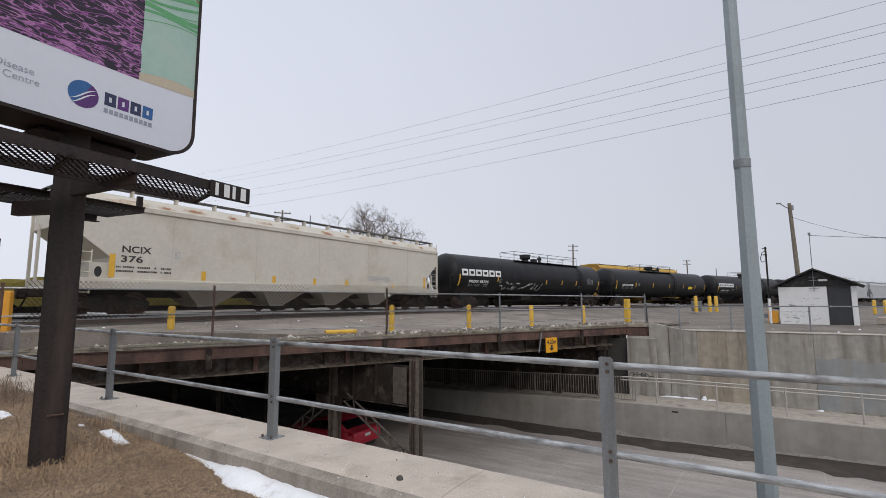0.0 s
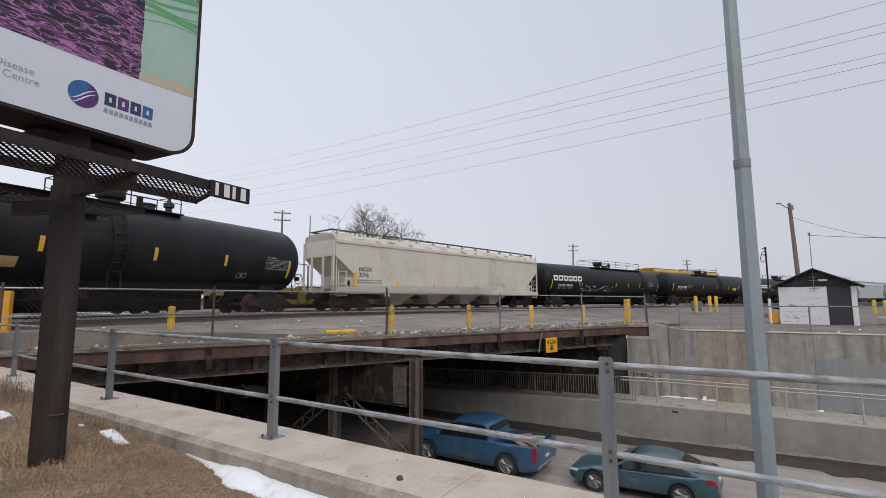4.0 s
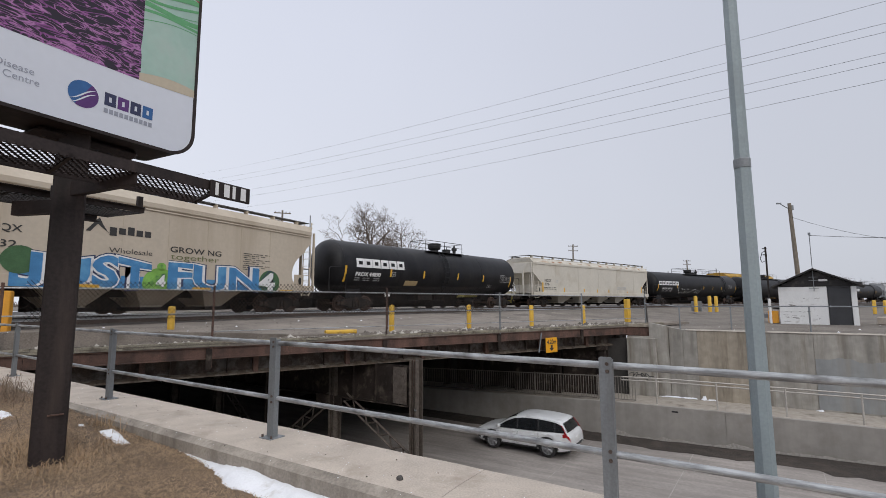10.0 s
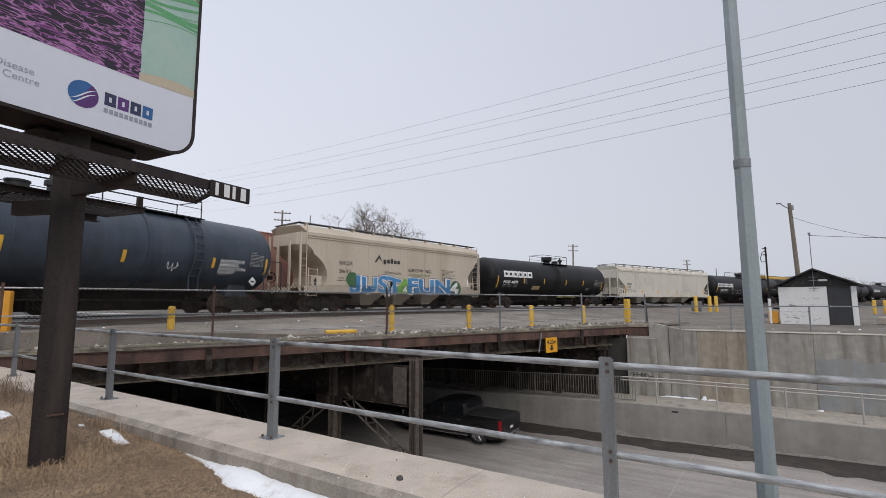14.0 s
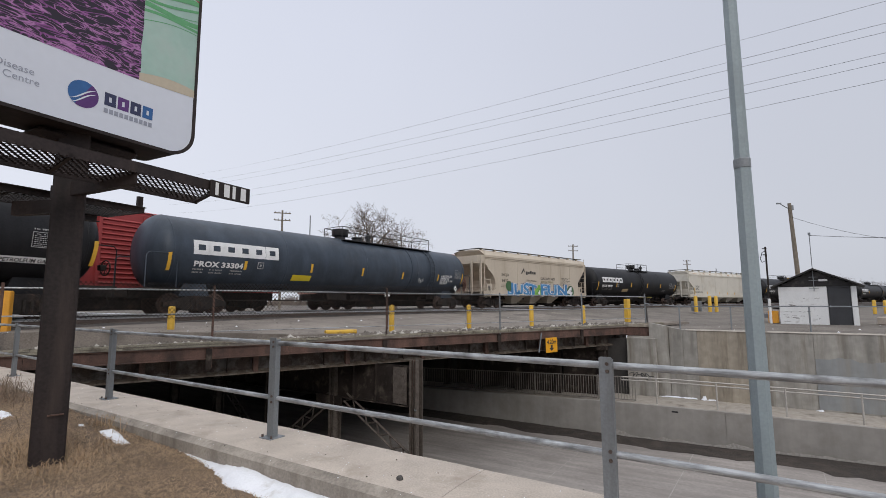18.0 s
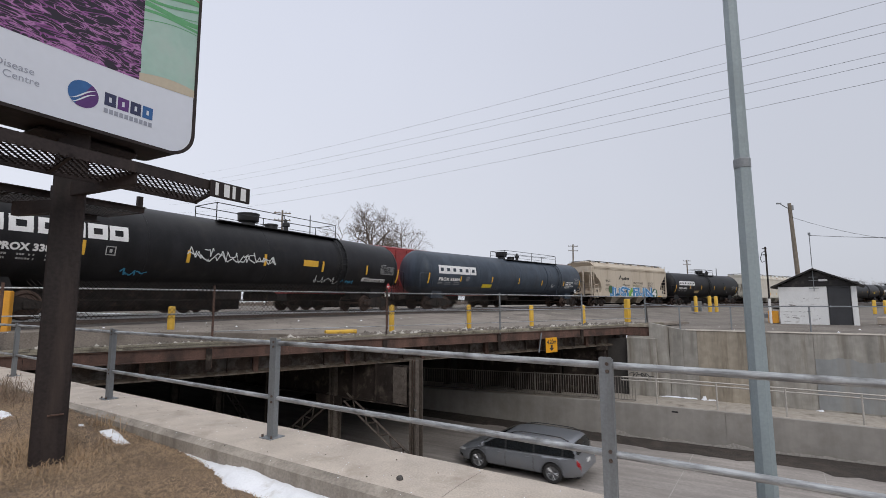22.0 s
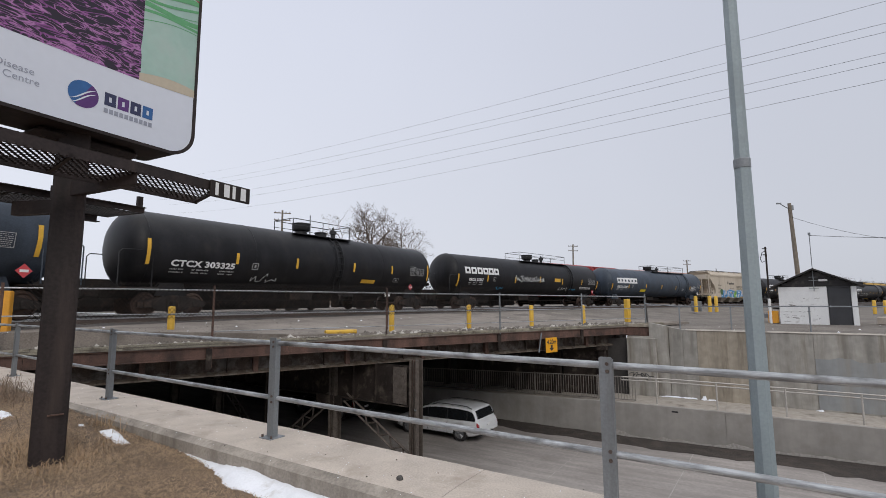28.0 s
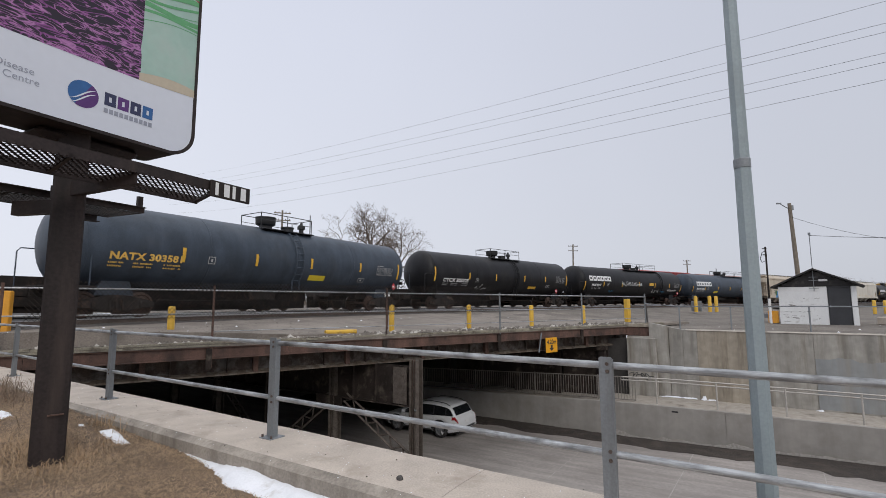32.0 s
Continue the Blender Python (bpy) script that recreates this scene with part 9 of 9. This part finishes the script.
            part("wheel_arch", q, M_TRIM if k["clad"] else paint, v)
            w_ = wheel(v, X(cxw), sgn * (W - 0.135), r, sgn, 0 if not jeep else 1)
            WHEELS.append((w_, v, r))
        # lamps follow the corners
        if jeep:
            q = Geo()
            q.lathe([(0.0, 0.10), (0.03, 0.095), (0.045, 0.05)], 16, 'x')
            q.move(pose(X(0.03), sgn * W * 0.56, 0.86))
            part("headlight", q, M_HEAD, v)
            q = Geo()
            q.box(X(L + 0.03), min(sgn * W * 0.80, sgn * W * 0.95), 0.72, X(L - 0.04), max(sgn * W * 0.80, sgn * W * 0.95), 0.98, 0.02)
            part("tail_light", q, M_TAIL, v, "", False)
        else:
            part("headlight", strip(0.04, 0.36 if not pick else 0.20, 3.3 if not pick else 3.0, 4.4, 0.010), M_HEAD, v)
            if pick:
                part("tail_light", strip(L - 0.16, L - 0.015, 1.9, 4.4, 0.012, 4), M_TAIL, v)
            else:
                part("tail_light", strip(L - (0.30 if kind != "van" else 0.14), L - 0.012, 3.3 if kind != "van" else 2.8, 4.4, 0.010), M_TAIL, v)
                part("fog_lamp", strip(0.06, 0.22, 1.2, 1.9, 0.008, 4), M_TRIM, v, "dark lamp recess")
        if kind == "crv":
            q = Geo()
            vs = []
            for i in range(7):
                a, z = cab[-1][0] - 0.02 - (cab[-1][0] - cab[-8][0]) * i / 6, 0.0
                z = at(cab[len(cab) // 2:], a)
                for d in (0.005, -0.10):
                    vs.append((X(a + d), sgn * (wide(a, z - 0.04) + 0.012), z - 0.05 - 0.02))
            q.add(vs, [(2 * i, 2 * i + 1, 2 * i + 3, 2 * i + 2) for i in range(6)])
            part("upper_tail_light", q, M_TAIL, v)
        if roof_rails:
            q = Geo()
            lo_, hi_ = cab[int(n * 0.36)][0], cab[int(n * 0.74)][0]
            pts = [(X(lo_ + (hi_ - lo_) * i / 8), sgn * wide(mid, z1) * 0.90, at(cab, lo_ + (hi_ - lo_) * i / 8) + (0.045 if 0 < i < 8 else -0.02)) for i in range(9)]
            q.tube(pts, 0.018, 6)
            part("roof_rail", q, M_CHROME if paint is P_BLACK else M_TRIM, v)

    # screens
    def screen(i0, i1, name_, wid=0.90):
        q = Geo()
        rows = [dome(*cab[i], s * wid, 0.010) for i in range(i0, i1 + 1) for s in (-1, -0.8, -0.4, 0, 0.4, 0.8, 1)]
        q.add(rows, [(i * 7 + j, i * 7 + j + 1, i * 7 + 8 + j, i * 7 + 7 + j) for i in range(i1 - i0) for j in range(6)])
        part(name_, q, M_GLASS, v)
    steps = [z for _, z in cab]
    top0 = next(i for i, z in enumerate(steps) if z > z1 - 0.085)
    top1 = max(i for i, z in enumerate(steps) if z > z1 - (0.13 if kind != "sedan" else 0.10))
    screen(2, top0, "windscreen", 0.92)
    screen(top1 + 1, n - (3 if not pick else 4), "rear_window", 0.84)
    # bumpers, grille, plate
    zn = hood[0][1]
    g = Geo()
    g.box(X(0.06), -W * 0.52, zn - 0.16, X(-0.014), W * 0.52, zn + (0.02 if not (pick or jeep) else 0.18), 0.03)
    part("grille", g, M_TRIM if not jeep else paint, v, "", False)
    if not jeep:
        g = Geo()
        g.box(X(0.05), -W * 0.46, zn - 0.08, X(-0.022), W * 0.46, zn - 0.055, 0.008)
        part("grille_bar", g, M_CHROME, v, "bright grille bar", False)
    g = Geo()
    g.box(X(0.10), -W * 0.70, 0.33, X(-0.02), W * 0.70, 0.43, 0.03)
    part("lower_intake", g, M_CHROME if pick else M_TRIM, v, "", False)
    g = Geo()
    g.box(X(L + 0.025), -W * 0.80, 0.38, X(L - 0.10), W * 0.80, 0.52, 0.045)
    part("rear_bumper", g, M_CHROME if pick else M_TRIM if k["clad"] or jeep else paint, v, "", False)
    g = Geo()
    g.box(X(L + 0.016), -0.16, 0.66, X(L - 0.02), 0.16, 0.77, 0.005)
    part("plate_bar", g, M_MARK_WHITE, v, "plain pale bar", False)
    g = Geo()
    g.box(X(L - 0.12), -W * 0.70, 0.22, X(0.12), W * 0.70, 0.60, 0.03)
    part("underbody", g, M_TRIM, v, "", False)
    if sunroof:
        for a, b in (((0.30, 0.42),) if kind == "van" else ((0.30, 0.43), (0.47, 0.70))):
            i0, i1 = int(n * a), int(n * b)
            screen(i0, i1, "glass_roof_panel", 0.62)
    if pick:
        if cover is not None:
            g = Geo()
            x0, x1 = X(bed1 + 0.02), X(bed0 - 0.02)
            g.box(x0, -W * 0.88, at(tail, bed1 - 0.1) - 0.02, x1, W * 0.88, at(tail, bed1 - 0.1) + 0.035, 0.015)
            part("bed_cover", g, cover, v, "", False)
        g = Geo()
        g.box(X(L + 0.012), -W * 0.80, 0.60, X(L - 0.05), W * 0.80, tail[-3][1] + 0.02, 0.02)
        part("tailgate", g, paint, v, "", False)
        for sgn in (-1, 1):
            g = Geo()
            g.tube([(rx + 0.5, sgn * W * 0.99, 0.34), (fx - 0.5, sgn * W * 0.99, 0.34)], 0.04, 6)
            part("side_step", g, M_CHROME if paint is P_BLACK else M_TRIM, v, "side step")
    if jeep:
        g = Geo()
        g.lathe([(-0.14, 0.2), (-0.14, 0.36), (-0.1, 0.4), (0.1, 0.4), (0.14, 0.34), (0.14, 0.1)], 22, 'x')
        g.move(pose(X(L + 0.13), 0.1, 0.98))
        part("spare_wheel", g, M_TYRE, v)
        for i in (-0.45, 0.45):
            g = Geo()
            g.box(X(0.95), i - 0.12, at(hood, 0.8) - 0.02, X(0.6), i + 0.12, at(hood, 0.8) + 0.025, 0.02)
            part("hood_vent", g, M_TRIM, v, "", False)
    return v


def bus():
    v = thing("city_bus", "white city bus with slatted roof units", "bus", group="traffic in the underpass")
    L, W, H = 12.2, 1.28, 2.86
    g = Geo()
    prof = [(-W, 0.3), (-W, 2.45), (-W + 0.04, 2.64), (-W + 0.18, 2.78), (-W + 0.5, H), (W - 0.5, H), (W - 0.18, 2.78), (W - 0.04, 2.64), (W, 2.45), (W, 0.3)]
    vs = []
    for x, sc, dz in ((-L / 2, 0.94, -0.18), (-L / 2 + 0.12, 0.98, -0.06), (-L / 2 + 0.35, 1, 0), (L / 2 - 0.6, 1, 0), (L / 2 - 0.15, 0.97, -0.14), (L / 2, 0.9, -0.4)):
        for y, z in prof:
            vs.append((x, y * sc, z + (dz if z > 2 else 0)))
    n = len(prof)
    g.add(vs, [(j * n + i, j * n + (i + 1) % n, (j + 1) * n + (i + 1) % n, (j + 1) * n + i) for j in range(5) for i in range(n)] + [tuple(range(n))[::-1], tuple(range(5 * n, 6 * n))])
    body = part("body", g, P_WHITE, v)
    for sd in (-1, 1):
        for i in range(8):
            g = Geo(); x = -L / 2 + 1.0 + i * 1.32; g.box(x, sd * W - 0.004, 1.35, x + 1.22, sd * W + 0.006, 2.4, 0.02); part("side_window", g, M_GLASS, v, "", False)
        for x in (-L / 2 + 2.6, L / 2 - 2.7):
            w_ = wheel(v, x, sd * (W - 0.16), 0.48, sd, 1); WHEELS.append((w_, v, 0.48))
    g = Geo(); g.box(L / 2 - 0.05, -W * 0.85, 1.1, L / 2 + 0.01, W * 0.85, 2.6, 0.03); part("windscreen", g, M_GLASS, v, "", False)
    # long shrouded roof pod with louvres
    g = Geo()
    R0 = L / 2 - 5.25
    ps = [(R0, 0.0), (R0 + 0.06, 0.44), (R0 + 0.18, 0.53), (R0 + 2.9, 0.53), (R0 + 3.7, 0.34), (R0 + 4.5, -0.04)]
    vs = []
    for x, h in ps:
        vs += [(x, -0.98, H - 0.02), (x, -0.9, H + h), (x, 0.9, H + h), (x, 0.98, H - 0.02)]
    g.add(vs, [(j * 4 + i, j * 4 + i + 1, (j + 1) * 4 + i + 1, (j + 1) * 4 + i) for j in range(5) for i in range(3)] + [(0, 1, 2, 3), (23, 22, 21, 20)])
    pod = part("roof_pod", g, P_WHITE, v, "white roof fairing", False)
    for i in range(9):
        g = Geo(); y = 0.26 + i * 0.062; g.box(R0 + 1.05, y, H + 0.50, R0 + 3.0, y + 0.03, H + 0.54, 0); part("louvre", g, M_TRIM, pod, "dark louvre", False)
    for i in range(3):
        g = Geo(); g.lathe([(H + 0.50, 0.27), (H + 0.545, 0.27), (H + 0.55, 0.24), (H + 0.54, 0.10), (H + 0.56, 0.02)], 20, 'z'); g.move(pose(R0 + 1.5 + 0.62 * i, -0.10, 0)); fan = part("roof_fan", g, M_TRIM, pod, "round dark roof fan")
        g = Geo(); g.lathe([(H + 0.545, 0.27), (H + 0.565, 0.30), (H + 0.54, 0.33)], 20, 'z', False); g.move(pose(R0 + 1.5 + 0.62 * i, -0.10, 0)); part("fan_rim", g, M_GALV, fan)
    return v


# driver: thing, lane (distance across the street), time at which its middle passes the mark, speed
TRAFFIC = []


def lane(v, n, t0, speed, direction=1):
    TRAFFIC.append((v, n, t0, speed, direction))


lane(vehicle("jeep", P_GREEN, "lime-green boxy off-roader with a black hard top and spare wheel", "off-road car", "off_roader", roof_paint=P_BLACK), 20.00, 0.772, 15.0)
lane(vehicle("sedan", P_BLUE, "bright blue four-door sedan", "car", "sedan"), 16.85, 0.955, 14.3)
lane(vehicle("bigsuv", P_WHITE, "large white sport utility with dark roof panels", "car", "sport_utility", True, True), 19.85, 2.084, 14.6)
slate_pickup = vehicle("bigpickup", P_SLATE, "slate-blue crew-cab pickup truck with scrap timber in its open bed", "pickup truck", "pickup_truck")
rnd = random.Random(14)
for i in range(7):
    g = Geo()
    g.box(-0.7, -0.09, 0, 0.7, 0.09, 0.05, 0.006, pose(-1.75 + rnd.uniform(-0.35, 0.35), rnd.uniform(-0.55, 0.55), 0.80 + 0.055 * i, rnd.uniform(-12, 12), rnd.uniform(-9, 9), rnd.uniform(-60, 60)))
    part("load_board", g, M_PLATE_TAN if i % 2 else M_BOX_BROWN, slate_pickup, "scrap board lying in the bed", False)
lane(slate_pickup, 16.85, 3.385, 14.3)
lane(vehicle("sedan", P_TEAL, "dark teal sedan close behind a pickup", "car", "sedan"), 17.10, 3.77, 14.1)
lane(vehicle("suv", P_BLACK, "black sport utility heading under the bridge", "car", "sport_utility", True), 19.70, 5.109, 15.3)
lane(vehicle("van", P_SILVER, "silver minivan with roof rails", "minivan", "minivan", True, True), 17.45, 5.853, 15.3)
lane(vehicle("suv", P_BLACK, "glossy black sport utility with bright trim", "car", "sport_utility", True), 19.70, 7.584, 15.0)
lane(vehicle("crv", P_WHITE, "white compact sport utility with tall tail lamps", "car", "sport_utility"), 19.55, 9.46, 14.7)
lane(vehicle("pickup", P_RED, "dusty red crew-cab pickup with a grey bed cover", "pickup truck", "pickup_truck", cover=M_GALV), 19.75, 11.057, 13.96)
lane(vehicle("bigpickup", P_BLACK, "large black pickup with a covered bed and bright steps", "pickup truck", "pickup_truck", cover=M_TRIM), 19.80, 13.216, 14.5)
lane(vehicle("boxy", P_DARK, "boxy charcoal utility car with grey cladding", "car", "sport_utility"), 19.80, 18.976, 13.76)
lane(vehicle("van", P_GREY, "grey minivan with roof rails", "minivan", "minivan", True), 17.10, 21.568, 16.5)
lane(vehicle("crossover", P_WHITE, "white crossover with dark wheel arches", "car", "crossover", True), 19.45, 22.685, 13.36)
lane(vehicle("pickup", P_DARK, "dark pickup truck ahead of a white minivan", "pickup truck", "pickup_truck", cover=M_TRIM), 19.75, 26.63, 14.0)
lane(vehicle("van", P_WHITE, "white minivan heading under the bridge", "minivan", "minivan", True), 19.75, 27.131, 13.86)
lane(vehicle("crv", P_SILVER, "silver compact sport utility with tall tail lamps", "car", "sport_utility"), 19.70, 28.840, 13.77)
lane(vehicle("suv", P_WHITE, "white sport utility with roof rails", "car", "sport_utility", True), 19.70, 31.146, 15.06)
lane(vehicle("sedan", P_RED, "red car deep under the bridge", "car", "sedan"), 15.6, -1.09, 14.0)
lane(vehicle("suv", P_WHITE, "white car in the near lane", "car", "sport_utility"), 11.6, 1.05, 14.0, -1)
lane(bus(), 7.5, 13.575, 12.3, -1)

# ------------------------------------------------------------------ movement
def advance(t):
    a = t / 16
    return 47.3486 * a + 7.4719 * a * a + 0.851 * a ** 3 - 0.46023 * a ** 4


def car_pose(s, length, off=0.0):
    h = length * 0.36
    a, b = on_track(s - h, off), on_track(s + h, off)
    return pose((a[0] + b[0]) / 2, (a[1] + b[1]) / 2, RAIL_Z, 0, 0, math.degrees(math.atan2(b[1] - a[1], b[0] - a[0])))


def motions():
    for car, c0, c1 in TRAIN:
        walk(car, [(float(t), car_pose((c0 + c1) / 2 + advance(t), c1 - c0)) for t in range(0, 33)])
    for car, c0, c1 in SECOND:
        walk(car, [(float(t), car_pose((c0 + c1) / 2 + advance(t), c1 - c0, -4.6)) for t in range(0, 33)])

    for w in WHEELSETS:
        if w.parent.parent in [c[0] for c in TRAIN]:
            base = w.matrix_basis.copy()
            walk(w, [(k * 0.16, base @ pose(0, 0, 0, 0, math.degrees(advance(k * 0.16) / 0.46) % 360, 0)) for k in range(201)])

    # traffic: a steady pace through the cutting, waiting out of sight before and after
    for j, (v, n, t0, speed, way) in enumerate(TRAFFIC):
        ua, ub = -105.0 - 4.5 * j, 105.0 + 4.5 * j
        ta, tb = t0 + ua / speed, t0 + ub / speed

        def place(t):
            u = min(max((t - t0) * speed, ua), ub)
            u = way * (u + 0.07 * max(u - 3.0, 0.0))
            slope = math.degrees(math.atan2(street_z(u + 1) - street_z(u - 1), 2.0))
            x, y, z = ru(u, n, street_z(u))
            if way > 0:
                return pose(x, y, z + 0.004, 0, 0, math.degrees(math.atan2(UY, UX))) @ pose(0, 0, 0, 0, -slope, 0)
            return pose(x, y, z + 0.004, 0, 0, math.degrees(math.atan2(-UY, -UX))) @ pose(0, 0, 0, 0, slope, 0)
        times = {0.0, 32.0}
        t = max(ta, 0.0)
        while t < min(tb, 32.0):
            times.add(round(t * 30) / 30)
            t += 0.4
        walk(v, [(t, place(t)) for t in sorted(times)])

        # wheels roll while the vehicle is in the cutting
        ra, rb = max(0.0, t0 - 26.0 / speed), min(32.0, t0 + 26.0 / speed)
        turns = [0.0] + [k / 30 for k in range(math.ceil(ra * 30) + 1, math.floor(rb * 30))] + [32.0]
        for w, owner, r in WHEELS:
            if owner is v and rb > ra:
                base = w.matrix_basis.copy()
                rows = []
                for t in turns:
                    q = min(max(t, ra), rb)
                    rows.append((t, base @ pose(0, 0, 0, 0, math.degrees((q - ra) * speed / r) % 360, 0)))
                walk(w, rows)


motions()
